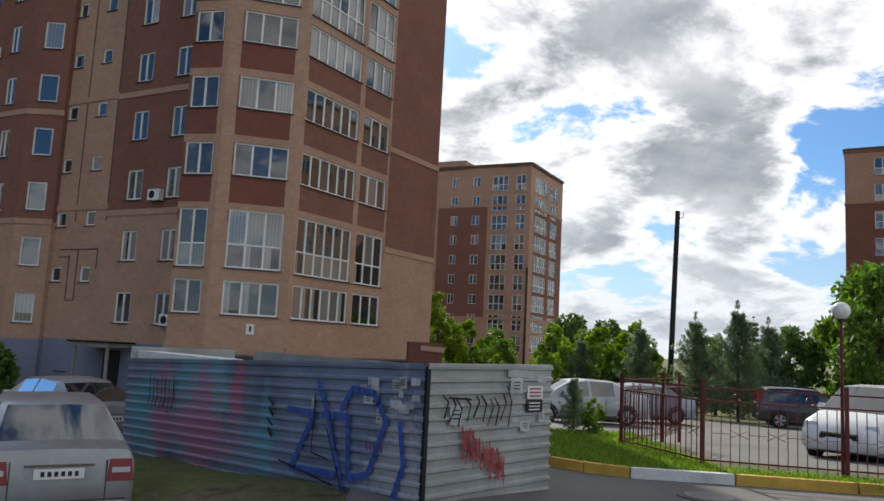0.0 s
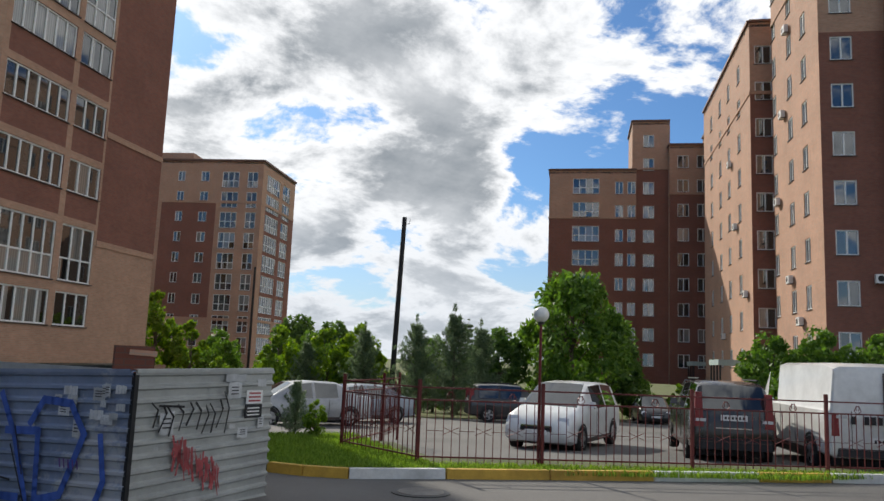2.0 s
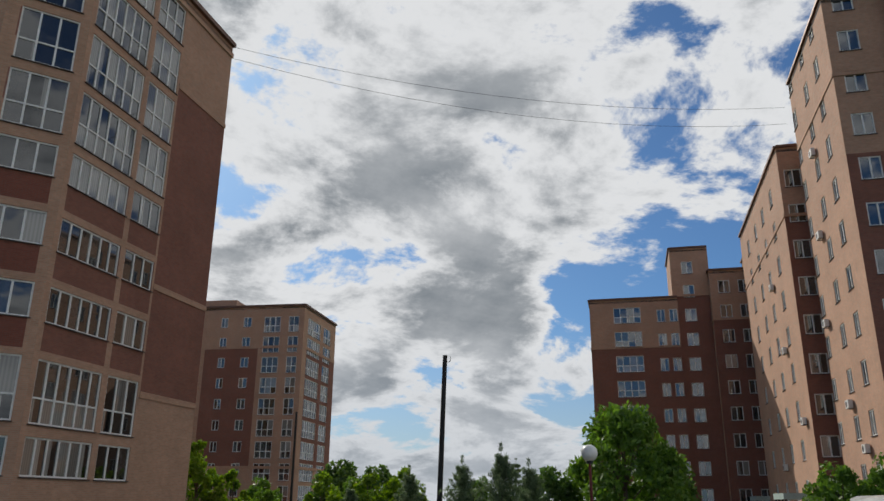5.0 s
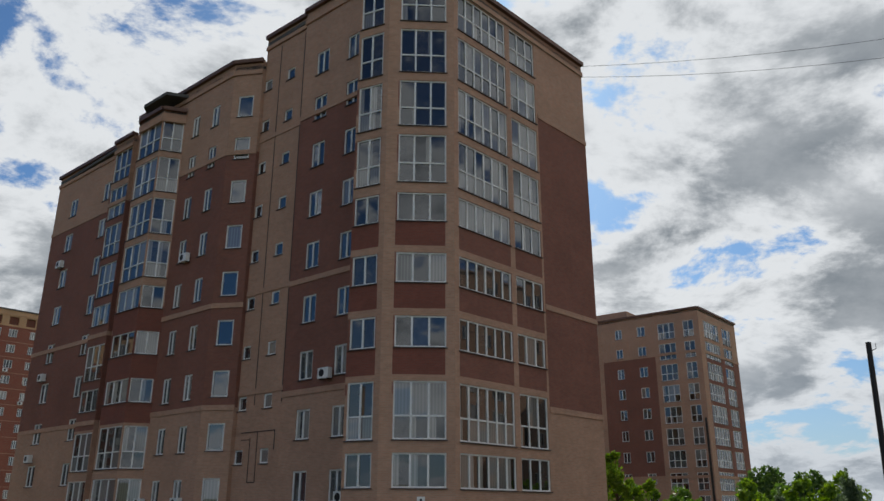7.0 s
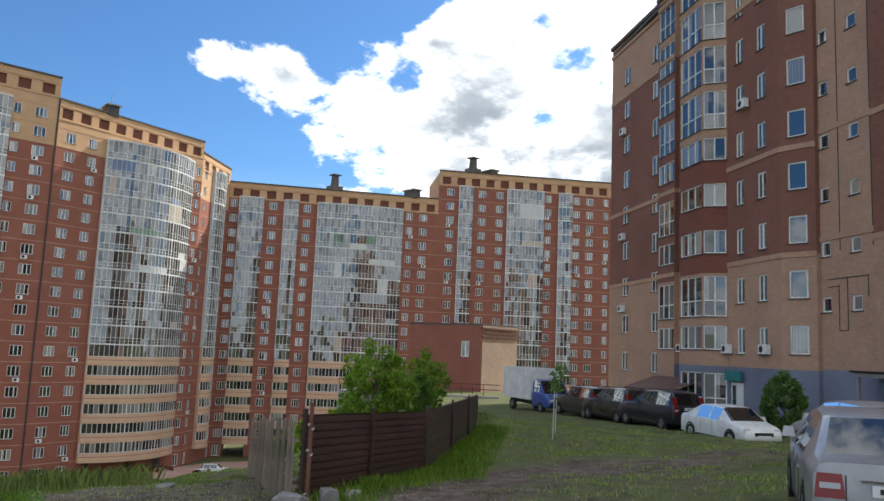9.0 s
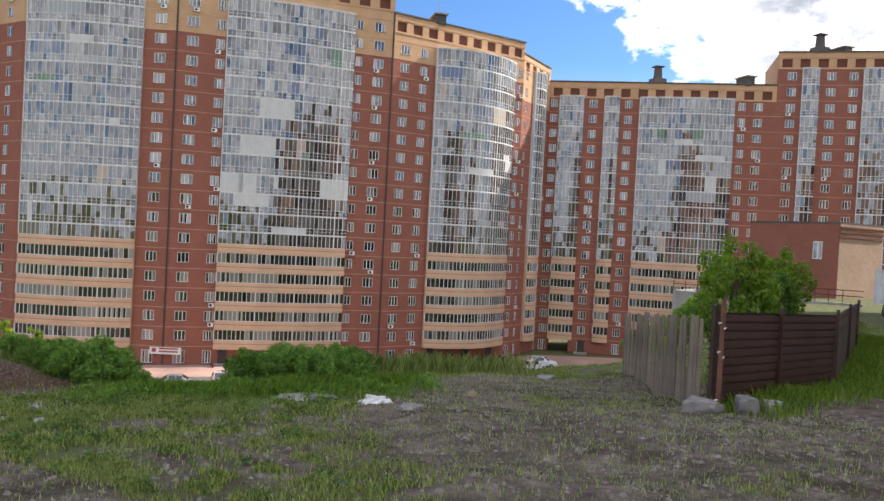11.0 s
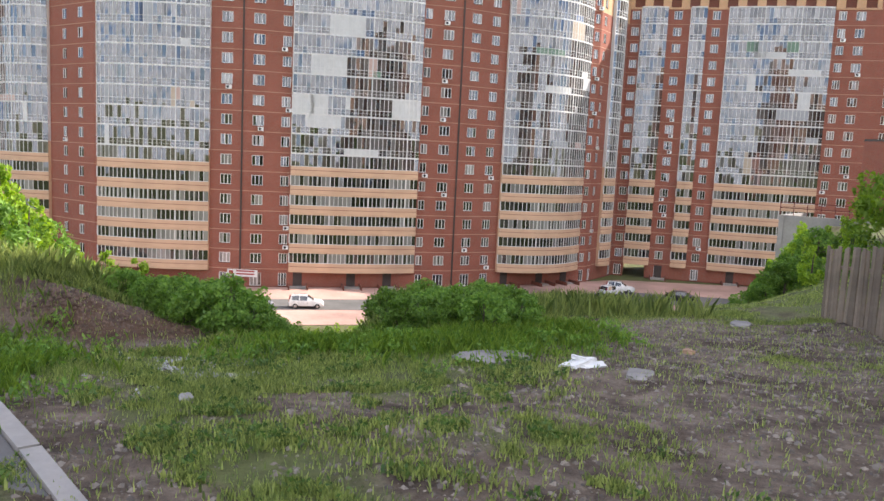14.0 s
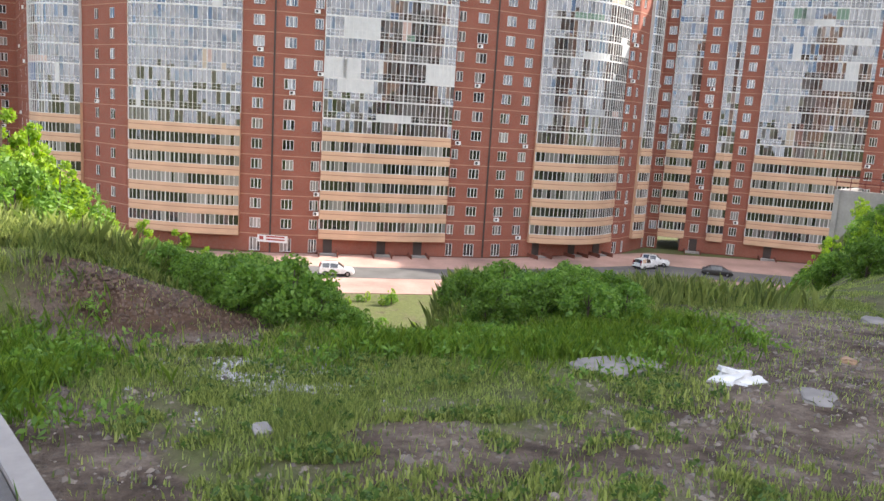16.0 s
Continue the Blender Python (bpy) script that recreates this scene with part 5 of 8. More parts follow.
for x, y, z in ((-119.5, 106.5, 36.9), (-133.5, 82, 31.0)):
    g = Geo(); g.box((x - 1.2, y - 1.2, z), (x + 1.2, y + 1.2, z + 2.0), ROOF); g.box((x - 0.6, y - 0.6, z + 2), (x + 0.6, y + 0.6, z + 4.2), ROOF, None, 0.1)
    g.box((x - 0.9, y - 0.9, z + 4.2), (x + 0.9, y + 0.9, z + 4.4), ROOF)
    part("roof_vent", g, TOWER)
for x, y, z, h in ((-117.0, 109.0, 36.9, 1.5), (-123.5, 94.0, 31.0, 1.7), (-126, 36, 35.2, 1.6), (-128.6, 16, 38.2, 1.2)):
    g = Geo(); g.box((x - 1.6, y - 0.8, z), (x + 1.6, y + 0.8, z + h), ROOF); g.box((x - 1.9, y - 1.1, z + h), (x + 1.9, y + 1.1, z + h + 0.2), CONCRETE); part("roof_shaft", g, TOWER)
    g = Geo(); g.tube((x, y, z + h), (x, y, z + h + 2.2), 0.06, 0.04, CONCRETE, 6); part("mast", g, TOWER)


# entrances with steps, side walls and canopies
for a, b, u in ((S1, S2, 7.6), (S1, S2, 15.5), (S1, S2, 21.0), (S2, S3, 9.0), (S2, S3, 16.0), (S2, S3, 21.0), (SC, SD, 7.6), (SC, SD, 20.0)):
    m = frame_at(a, math.degrees(math.atan2(b[1] - a[1], b[0] - a[0])))
    g = Geo(); g.box((u, -0.08, -19.3), (u + 1.3, 0.05, -17.1), DARKTRIM, m); part("door", g, TOWER, "dark entrance door")
    g = Geo()
    for i in range(4):
        g.box((u - 0.6, -1.4 - 0.35 * i, -20.0), (u + 1.9, 0, -19.3 - 0.16 * i), CONCRETE, m)
    part("doorstep", g, TOWER)
    for x in (u - 0.75, u + 1.9):
        g = Geo(); g.box((x, -2.9, -20.0), (x + 0.14, 0, -18.9), TDARK, m); part("step_wall", g, TOWER)
m = frame_at(S0, math.degrees(math.atan2(S1[1] - S0[1], S1[0] - S0[0])))
g = Geo(); g.box((19.6, -0.3, -17.9), (24.0, -0.15, -16.9), PLATE, m); sg = part("shop_sign", g, TOWER, "white shop sign with print bars")
g = Geo()
for i in range(2):
    g.box((20.9, -0.32, -17.2 - 0.42 * i), (23.6, -0.302, -16.98 - 0.42 * i), panel_red, m)
g.box((19.9, -0.32, -17.6), (20.5, -0.302, -17.05), panel_red, m)
part("print_bars", g, sg)
rnd = random.Random(21)
panel_mats = [rough_mat("white_panel", (0.60, 0.61, 0.60), 0.5, 1, 8, 0.1, 0.0), rough_mat("grey_panel", (0.36, 0.38, 0.40), 0.5, 1, 8, 0.1, 0.0), rough_mat("beige_panel", (0.48, 0.40, 0.30), 0.5, 1, 8, 0.1, 0.0), rough_mat("pink_panel", (0.50, 0.36, 0.31), 0.5, 1, 8, 0.1, 0.0), rough_mat("blue_panel", (0.13, 0.19, 0.32), 0.5, 1, 8, 0.1, 0.0), rough_mat("green_panel", (0.14, 0.24, 0.17), 0.5, 1, 8, 0.1, 0.0)]
for m, u0, u1, sag, fl, cream in BAYS:
    n = int((u1 - u0) / 0.62)
    if n < 9:
        continue
    line = bow(u1 - u0, sag, n)
    for _ in range(int(n * 0.5)):
        k = rnd.randrange(cream + 1, fl - 1)
        i0, ln = rnd.randrange(0, n - 3), rnd.choice((1, 1, 2, 3, 5, 8))
        lo, hi = rnd.choice(((0.13, 0.98), (0.13, 0.98), (1.05, HT - 0.1), (0.13, HT - 0.1)))
        g = Geo(); mt = panel_mats[rnd.choice((0, 0, 0, 1, 1, 1, 2, 3, 4, 5))]
        for i in range(i0, min(n, i0 + ln)):
            p, q = (c + Vector((u0, -0.015, ZT + HT * k)) for c in line[i:i + 2])
            g.face([m @ (p + Vector((0, 0, lo))), m @ (q + Vector((0, 0, lo))), m @ (q + Vector((0, 0, hi))), m @ (p + Vector((0, 0, hi)))], mt)
        part("balcony_panel", g, TOWER)
for a, an, u, fl in COLUMNS:
    for k in range(0, fl):
        if rnd.random() < 0.13:
            p_ = along(a, an, u + rnd.choice((-0.35, 0.35)))
            copy_thing(_ac, frame_at(p_, an, ZT + HT * k + 0.12))


# ---- small brick substation ----
def substation():
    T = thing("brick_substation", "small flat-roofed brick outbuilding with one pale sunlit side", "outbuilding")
    C = (-54.7, 50.6)
    w = Geo()
    S = along(C, 195, 8.5)
    hs = [hole(6.6, 0.9, 0.9, 1.5)]
    put_window(T, S, 15, 6.6, 0.9, 0.9, 1.5, mull=1)
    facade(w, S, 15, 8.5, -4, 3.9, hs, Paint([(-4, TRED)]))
    # this side's sunlight is put into its colour, paler than the red walls
    facade(w, C, 105, 6.5, -4, 3.9, [], Paint([(-4, KIOSK_LIT)]))
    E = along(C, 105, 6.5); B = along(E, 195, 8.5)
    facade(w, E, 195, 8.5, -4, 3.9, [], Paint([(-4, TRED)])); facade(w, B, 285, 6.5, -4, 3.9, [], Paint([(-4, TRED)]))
    part("wall", w, T)
    for i, z in enumerate((2.75, 3.15, 3.55)):
        g = Geo(); g.box((-0.1, -0.12 - 0.05 * i, z), (6.6, 0.1, z + 0.14), TDARK, frame_at(C, 105)); part("brick_course", g, T)
    g = Geo(); slab(g, [S, C, E, B], 3.85, 4.05, ROOF); part("roof", g, T)


substation()

# ---- corrugated hoarding with graffiti ----
def spray(mat, fields):
    """Sprayed clouds of paint with ragged, thin edges: x in the world, half width, height over the ground, colour, grain."""
    n, l = mat.node_tree.nodes, mat.node_tree.links
    b = n["Principled BSDF"]
    last = b.inputs["Base Color"].links[0].from_socket
    co = n.new("ShaderNodeTexCoord"); sp = n.new("ShaderNodeSeparateXYZ")
    l.new(co.outputs["Object"], sp.inputs[0])
    for x, half, zc, col, grain in fields:
        nz = noise_node(n, l, co.outputs["Object"], grain, 6, 0.68)
        d = n.new("ShaderNodeMath"); d.operation = "SUBTRACT"; d.inputs[1].default_value = x
        l.new(sp.outputs["X"], d.inputs[0])
        a = n.new("ShaderNodeMath"); a.operation = "ABSOLUTE"; l.new(d.outputs[0], a.inputs[0])
        e = n.new("ShaderNodeMath"); e.operation = "DIVIDE"; e.inputs[1].default_value = half; l.new(a.outputs[0], e.inputs[0])
        dz = n.new("ShaderNodeMath"); dz.operation = "SUBTRACT"; dz.inputs[1].default_value = 0.15 + zc; l.new(sp.outputs["Z"], dz.inputs[0])
        az = n.new("ShaderNodeMath"); az.operation = "ABSOLUTE"; l.new(dz.outputs[0], az.inputs[0])
        ez = n.new("ShaderNodeMath"); ez.operation = "MULTIPLY_ADD"; ez.inputs[1].default_value = 0.9; l.new(az.outputs[0], ez.inputs[0]); l.new(e.outputs[0], ez.inputs[2])
        f = n.new("ShaderNodeMath"); f.operation = "MULTIPLY_ADD"; f.inputs[1].default_value = 2.6; l.new(nz.outputs["Fac"], f.inputs[0])
        g = n.new("ShaderNodeMath"); g.operation = "MULTIPLY"; g.inputs[1].default_value = -1.0; l.new(ez.outputs[0], g.inputs[0]); l.new(g.outputs[0], f.inputs[2])
        r = n.new("ShaderNodeMapRange"); r.inputs["From Min"].default_value = 0.25; r.inputs["From Max"].default_value = 0.75; r.inputs["To Max"].default_value = 0.8
        l.new(f.outputs[0], r.inputs["Value"])
        mx = n.new("ShaderNodeMix"); mx.data_type = "RGBA"; mx.inputs["B"].default_value = (*col, 1)
        l.new(r.outputs[0], mx.inputs["Factor"]); l.new(last, mx.inputs["A"])
        last = mx.outputs["Result"]
    l.new(last, b.inputs["Base Color"])


def hoarding():
    T = thing("hoarding", "corrugated steel hoarding, blue and grey, covered with graffiti and torn notices", "fence")
    Cn, Le, Ri = (-0.69, 9.65), (-6.3, 16.35), (0.94, 11.02)
    blue = rough_mat("faded_blue_steel", (0.19, 0.235, 0.33), 0.5, 0.8, 9, 0.3, 0.05, 0.15)
    spray(blue, ((-5.75, 0.55, 0.35, (0.10, 0.30, 0.36), 2.0), (-5.15, 0.5, 0.3, (0.36, 0.15, 0.24), 3.0), (-4.55, 0.55, 0.75, (0.13, 0.33, 0.38), 2.4), (-3.95, 0.45, 0.8, (0.16, 0.34, 0.40), 2.0),
                 (-3.45, 0.2, 0.9, (0.46, 0.14, 0.22), 2.6), (-4.2, 0.8, 0.25, (0.42, 0.16, 0.26), 4.0), (-2.9, 0.25, 0.35, (0.12, 0.30, 0.38), 3.2), (-0.95, 0.5, 0.3, (0.42, 0.43, 0.44), 7.0)))
    grey = rough_mat("dull_galvanised_steel", (0.40, 0.41, 0.39), 0.5, 0.8, 9, 0.25, 0.05, 0.2)

    def sheet_wall(a, b, mat, zb0, zb1, zt0, zt1, flip):
        L = math.dist(a, b)
        an = math.degrees(math.atan2(b[1] - a[1], b[0] - a[0]))
        m = frame_at(a, an)
        ribs = 12
        n = max(2, int(round(L / 1.15)))
        for s in range(n):
            g = Geo()
            u0, u1 = L * s / n, L * (s + 1) / n + 0.03
            lift = 0.006 * (s % 2)
            for r in range(ribs):
                prof = ((0.0, 0.0), (0.50, -0.004), (0.62, -0.034), (0.82, -0.034), (0.94, -0.004), (1.0, 0.0))
                for (t0, y0), (t1, y1) in zip(prof, prof[1:]):
                    def zz(u, t):
                        k = (r + t) / ribs
                        lo = zb0 + (zb1 - zb0) * u / L; hi = zt0 + (zt1 - zt0) * u / L
                        return lo + (hi - lo) * k
                    g.face([m @ Vector(q) for q in ((u0, y0 - lift, zz(u0, t0)), (u1, y0 - lift, zz(u1, t0)), (u1, y1 - lift, zz(u1, t1)), (u0, y1 - lift, zz(u0, t1)))], mat)
            part("sheet", g, T)
        g = Geo()
        g.face([m @ Vector(q) for q in ((0, -0.05, zt0 - 0.03), (L, -0.05, zt1 - 0.03), (L, -0.05, zt1 + 0.01), (0, -0.05, zt0 + 0.01))], mat)
        g.face([m @ Vector(q) for q in ((0, -0.05, zt0 + 0.01), (L, -0.05, zt1 + 0.01), (L, 0.03, zt1 + 0.01), (0, 0.03, zt0 + 0.01))], mat)
        part("top_rail", g, T)
        for u in (0.05, L / 2, L - 0.1):
            g = Geo(); g.box((u, 0.03, -0.4), (u + 0.06, 0.09, zt0 - 0.03), BLACKM, m); part("post", g, T)
        return m, L

    mb, Lb = sheet_wall(Le, Cn, blue, -0.5, -0.02, 1.36, 1.69, False)
    mg, Lg = sheet_wall(Cn, Ri, grey, -0.02, 0.06, 1.69, 1.72, True)
    # back and the far side close the enclosure
    far = along(Le, 40, 2.2)
    g = Geo()
    for a, b in ((Ri, (far[0] + 0.4, far[1] + 0.2)), (far, Le)):
        L = math.dist(a, b)
        g.box((0, 0, -0.4), (L, 0.03, 1.6), grey, frame_at(a, math.degrees(math.atan2(b[1] - a[1], b[0] - a[0]))))
    part("back_sheet", g, T)
    g = Geo(); g.box((-0.02, -0.05, 0), (0.03, 0.0, 1.64), BLACKM, mg); part("corner_strip", g, T)

    sprays = {"blue": (0.05, 0.11, 0.40), "pink": (0.33, 0.14, 0.23), "teal": (0.12, 0.27, 0.34), "red": (0.36, 0.07, 0.075), "black": (0.015, 0.015, 0.017), "violet": (0.12, 0.05, 0.22), "green": (0.03, 0.16, 0.10)}
    cols = {k: rough_mat(k + "_spray_paint", c, 0.6, 3.0, 16, 0.25, 0.03) for k, c in sprays.items()}

    def stroke(m, pts, w, mat, out=0.040, jag=0.0):
        out += 0.012
        """A sprayed line lying on the ribs; w wide."""
        g = Geo()
        rnd = random.Random(len(pts) * 7 + int(pts[0][0] * 100))
        for (x0, z0), (x1, z1) in zip(pts, pts[1:]):
            n = max(1, int(math.dist((x0, z0), (x1, z1)) / 0.12))
            for i in range(n):
                a, b = i / n, (i + 1) / n
                p = Vector((x0 + (x1 - x0) * a, -out, z0 + (z1 - z0) * a)); q = Vector((x0 + (x1 - x0) * b, -out, z0 + (z1 - z0) * b))
                d = (q - p).normalized(); s = Vector((-d.z, 0, d.x)) * w * (0.5 + jag * rnd.uniform(-0.3, 0.3))
                g.face([m @ (p - s - d * w * 0.3), m @ (q - s + d * w * 0.3), m @ (q + s + d * w * 0.3), m @ (p + s - d * w * 0.3)], mat)
        part("graffiti", g, T)

    u = Lb
    stroke(mb, [(u - 2.75, 0.95), (u - 2.1, 0.95), (u - 2.6, 0.2), (u - 1.6, 0.25)], 0.085, cols["blue"], 0.041)
    stroke(mb, [(u - 2.05, 1.35), (u - 1.75, 0.9), (u - 1.35, 0.0), (u - 1.2, -0.02)], 0.085, cols["blue"], 0.041)
    stroke(mb, [(u - 1.9, 0.95), (u - 1.35, 0.98), (u - 1.3, 0.25), (u - 0.9, 0.35), (u - 0.6, 1.0), (u - 0.85, 1.3), (u - 1.3, 1.32), (u - 1.5, 1.05)], 0.085, cols["blue"], 0.042)
    stroke(mb, [(u - 0.35, 1.0), (u - 0.25, 0.55), (u - 0.4, 0.2), (u - 0.25, 0.05), (u - 1.2, 0.05), (u - 1.1, -0.02)], 0.08, cols["blue"], 0.041)
    stroke(mb, [(u - 2.1, 1.2), (u - 2.12, 0.45), (u - 1.75, 0.42)], 0.022, cols["black"], 0.045)
    stroke(mb, [(u - 1.75, 1.0), (u - 1.55, 0.5)], 0.022, cols["black"], 0.045)
    stroke(mb, [(u - 1.8, 0.8), (u - 1.3, -0.1)], 0.022, cols["black"], 0.045)
    stroke(mb, [(u - 2.9, 0.25), (u - 1.6, 0.12)], 0.025, cols["black"], 0.045)
    for i in range(7):
        x = 1.2 + 0.17 * i
        stroke(mb, [(x, 1.15 - 0.05 * (i % 3)), (x + 0.05, 0.75), (x - 0.03, 0.6 - 0.08 * (i % 2))], 0.035, cols["green" if i % 2 else "black"], 0.044, 0.5)
    for i in range(4):
        stroke(mb, [(5.45 + 0.05 * (i % 2), 1.05 - 0.14 * i), (5.6, 0.97 - 0.14 * i)], 0.05, cols["black"], 0.044, 0.5)
    for i in range(5):
        stroke(mb, [(u - 0.95 + 0.07 * i, 0.72), (u - 0.93 + 0.07 * i, 0.64)], 0.022, cols["violet"], 0.044)
        stroke(mb, [(u - 0.85 + 0.06 * i, 0.16), (u - 0.82 + 0.06 * i, 0.0)], 0.03, cols["violet"], 0.044, 0.6)
    # grey side: a black tag and a red one
    x = 0.22
    for dx, a, b in ((0, 1.35, 1.1), (0.12, 1.05, 1.32), (0.22, 1.3, 1.0), (0.36, 1.32, 1.05), (0.5, 1.1, 1.34), (0.62, 1.34, 1.05), (0.74, 1.0, 1.3), (0.84, 1.32, 1.0), (0.96, 1.05, 1.36), (1.06, 1.45, 0.98)):
        stroke(mg, [(x + dx, a), (x + dx + 0.09, (a + b) / 2 + 0.05), (x + dx + 0.04, b)], 0.024, cols["black"], 0.044, 0.4)
    stroke(mg, [(x + 0.1, 1.32), (x + 0.45, 1.3)], 0.024, cols["black"], 0.044)
    rt = random.Random(17)
    for i in range(34):
        c, z = 0.55 + 0.022 * i, 0.80 - 0.010 * i + rt.uniform(-0.03, 0.03)
        hgt = rt.uniform(0.08, 0.22)
        stroke(mg, [(c, z + hgt), (c + rt.uniform(-0.02, 0.05), z), (c + rt.uniform(0.0, 0.07), z - hgt * rt.uniform(0.3, 1.1))], rt.uniform(0.012, 0.034), cols["red"], 0.042, 0.5)
    # paper notices, many of them torn
    paper = rough_mat("notice_paper", (0.52, 0.53, 0.53), 0.85, 4.0, 18, 0.25, 0.05, rnd=0.2)
    rnd = random.Random(5)

    def notice(m, x, z, w, h, mat=None, out=0.046):
        g = Geo()
        k = 7
        top = [(x + w * i / k, z + h * (1 - 0.12 * rnd.random())) for i in range(k + 1)]
        bot = [(x + w * i / k, z + h * 0.12 * rnd.random()) for i in range(k + 1)]
        for i in range(k):
            g.face([m @ Vector((q[0], -out - 0.003 * (i % 2), q[1])) for q in (bot[i], bot[i + 1], top[i + 1], top[i])], mat or paper)
        part("notice", g, T)
        if h > 0.12:
            g = Geo()
            for i in range(3):
                g.box((x + w * 0.2, -out - 0.006, z + h * (0.3 + 0.18 * i)), (x + w * 0.75, -out - 0.0045, z + h * (0.36 + 0.18 * i)), INK, m)
            part("print_bars", g, T)

    for _ in range(16):
        notice(mb, u - 1.15 + rnd.random() * 1.0, 1.05 + rnd.random() * 0.4, 0.08 + 0.13 * rnd.random(), 0.06 + 0.1 * rnd.random())
    for x, z, w, h in ((u - 0.8, 0.95, 0.12, 0.2), (u - 2.2, 1.0, 0.06, 0.14), (u - 1.5, 0.95, 0.07, 0.1), (u - 0.35, 0.8, 0.06, 0.12), (u - 2.2, 0.85, 0.06, 0.1), (0.9, 1.4, 0.15, 0.12)):
        notice(mb, x, z, w, h)
    for x, z, w, h in ((1.35, 1.35, 0.22, 0.22), (0.35, 1.0, 0.2, 0.26), (1.4, 1.02, 0.1, 0.05), (1.55, 0.9, 0.17, 0.14), (1.9, 1.0, 0.1, 0.16), (1.3, 1.56, 0.34, 0.1), (1.85, 1.5, 0.16, 0.1), (0.3, 0.85, 0.06, 0.05)):
        notice(mg, x, z, w, h)
    g = Geo(); g.box((1.66, -0.052, 1.3), (1.95, -0.046, 1.46), PLATE, mg); part("poster", g, T, "white poster with red print bars")
    g = Geo()
    for i in range(3):
        g.box((1.70, -0.055, 1.325 + 0.045 * i), (1.91, -0.052, 1.345 + 0.045 * i), cols["red"], mg)
    part("print_bars", g, T)
    g = Geo(); g.box((1.65, -0.052, 1.13), (1.95, -0.046, 1.29), INK, mg); part("poster", g, T, "black poster with pale print bars")
    g = Geo()
    for i in range(3):
        g.box((1.69, -0.055, 1.16 + 0.04 * i), (1.9, -0.052, 1.175 + 0.04 * i), PLATE, mg)
    part("print_bars", g, T)


hoarding()
g = Geo(); g.box((0, 0.06, 1.28), (3.4, 0.5, 1.52), SNOWY, frame_at((-6.2, 16.3), -50))
tagged(part("pale_board", g), "pale board lying along the top of the hoarding", "board")
g = Geo(); g.box((-0.24, -0.1, 1.2), (0.24, 0.1, 1.94), TDARK, pose(-0.68, 11.9, 0, 0, 0, 8)); g.box((-0.17, -0.112, 1.82), (0.17, -0.103, 1.89), SALMON, pose(-0.68, 11.9, 0, 0, 3, 8))
tagged(part("sign_box", g), "dark sign box with a pale scroll behind the hoarding", "sign")


# ---- kerb, iron fence, lamp, poles ----
def kerbs():
    pts = [(1.3, 12.95), (1.75, 12.5), (2.35, 12.15), (3.8, 11.95), (5.4, 11.65), (7.1, 11.35), (8.9, 11.0), (10.2, 10.75), (11.9, 10.4), (14, 9.95), (17, 9.3), (20, 8.6), (24, 7.6)]
    paint = [KERB_Y, KERB_Y, KERB_W, KERB_Y, KERB_Y, KERB_W, KERB_Y, KERB_W, KERB_Y, KERB_W, KERB_Y, KERB_W]
    T = thing("kerb", "concrete kerb painted in yellow and white lengths", "kerb", kind="structure")
    for (a, b), mt in zip(zip(pts, pts[1:]), paint):
        L = math.dist(a, b)
        g = Geo(); g.box((0.006, 0, 0.0), (L - 0.006, 0.15, 0.31), mt, frame_at(a, math.degrees(math.atan2(b[1] - a[1], b[0] - a[0]))), 0.012)
        part("kerbstone", g, T)
    # turf strip between kerb and fence
    g = Geo(); q = [(1.36, 13.05), (2.42, 12.3), (3.85, 12.1), (10.2, 10.9), (24, 7.75), (24, 9.2), (9.9, 12.25), (4.3, 13.9), (4.4, 16.2), (2.2, 18.0), (1.2, 18.0)]
    slab(g, q, -0.2, 0.24, rough_mat("turf_soil", (0.075, 0.085, 0.03), 0.95, 1.0, 20, 0.35, 0.5))
    tagged(part("verge", g), "grassy verge between kerb and fence", "verge", kind="structure")


kerbs()


def fence_panel(a, b, h=1.25):
    T = thing("iron_fence", "low red-brown welded iron fence panel with scroll tops", "fence", group="iron fence round the parking lot")
    L = math.dist(a, b)
    m = frame_at(a, math.degrees(math.atan2(b[1] - a[1], b[0] - a[0])))
    z = 0.22
    for x in (0, L):
        g = Geo(); g.box((x - 0.026, -0.026, z - 0.2), (x + 0.026, 0.026, z + h + 0.12), IRON, m); part("post", g, T)
    for zz in (0.12, h - 0.22, h - 0.02):
        g = Geo(); g.box((0.035, -0.012, z + zz), (L - 0.035, 0.012, z + zz + 0.025), IRON, m); part("rail", g, T)
    n = max(4, int(L / 0.135))
    for i in range(1, n):
        x = L * i / n
        g = Geo(); g.box((x - 0.006, -0.006, z + 0.03), (x + 0.006, 0.006, z + h - 0.2), IRON, m); part("bar", g, T)
    g = Geo()
    k = max(2, int(L / 0.9))
    for i in range(k):
        c = L * (i + 0.5) / k
        for s in (-1, 1):
            pts = [(c + s * (0.02 + 0.13 * t * math.cos(5 * t)), z + h - 0.15 + 0.10 * math.sin(4.5 * t) * (1 - 0.4 * t)) for t in np.linspace(0, 1, 8)]
            for p, q in zip(pts, pts[1:]):
                g.tube(m @ Vector((p[0], 0, p[1])), m @ Vector((q[0], 0, q[1])), 0.007, 0.007, IRON, 4, False)
    for i in range(int(L / 0.27)):
        x = 0.27 * (i + 0.5)
        for s in (-1, 1):
            g.tube(m @ Vector((x, 0, z + 0.55 + 0.06 * (i % 2) * s)), m @ Vector((x + 0.27, 0, z + 0.55 - 0.06 * (i % 2) * s)), 0.006, 0.006, IRON, 4, False)
    part("scrollwork", g, T)


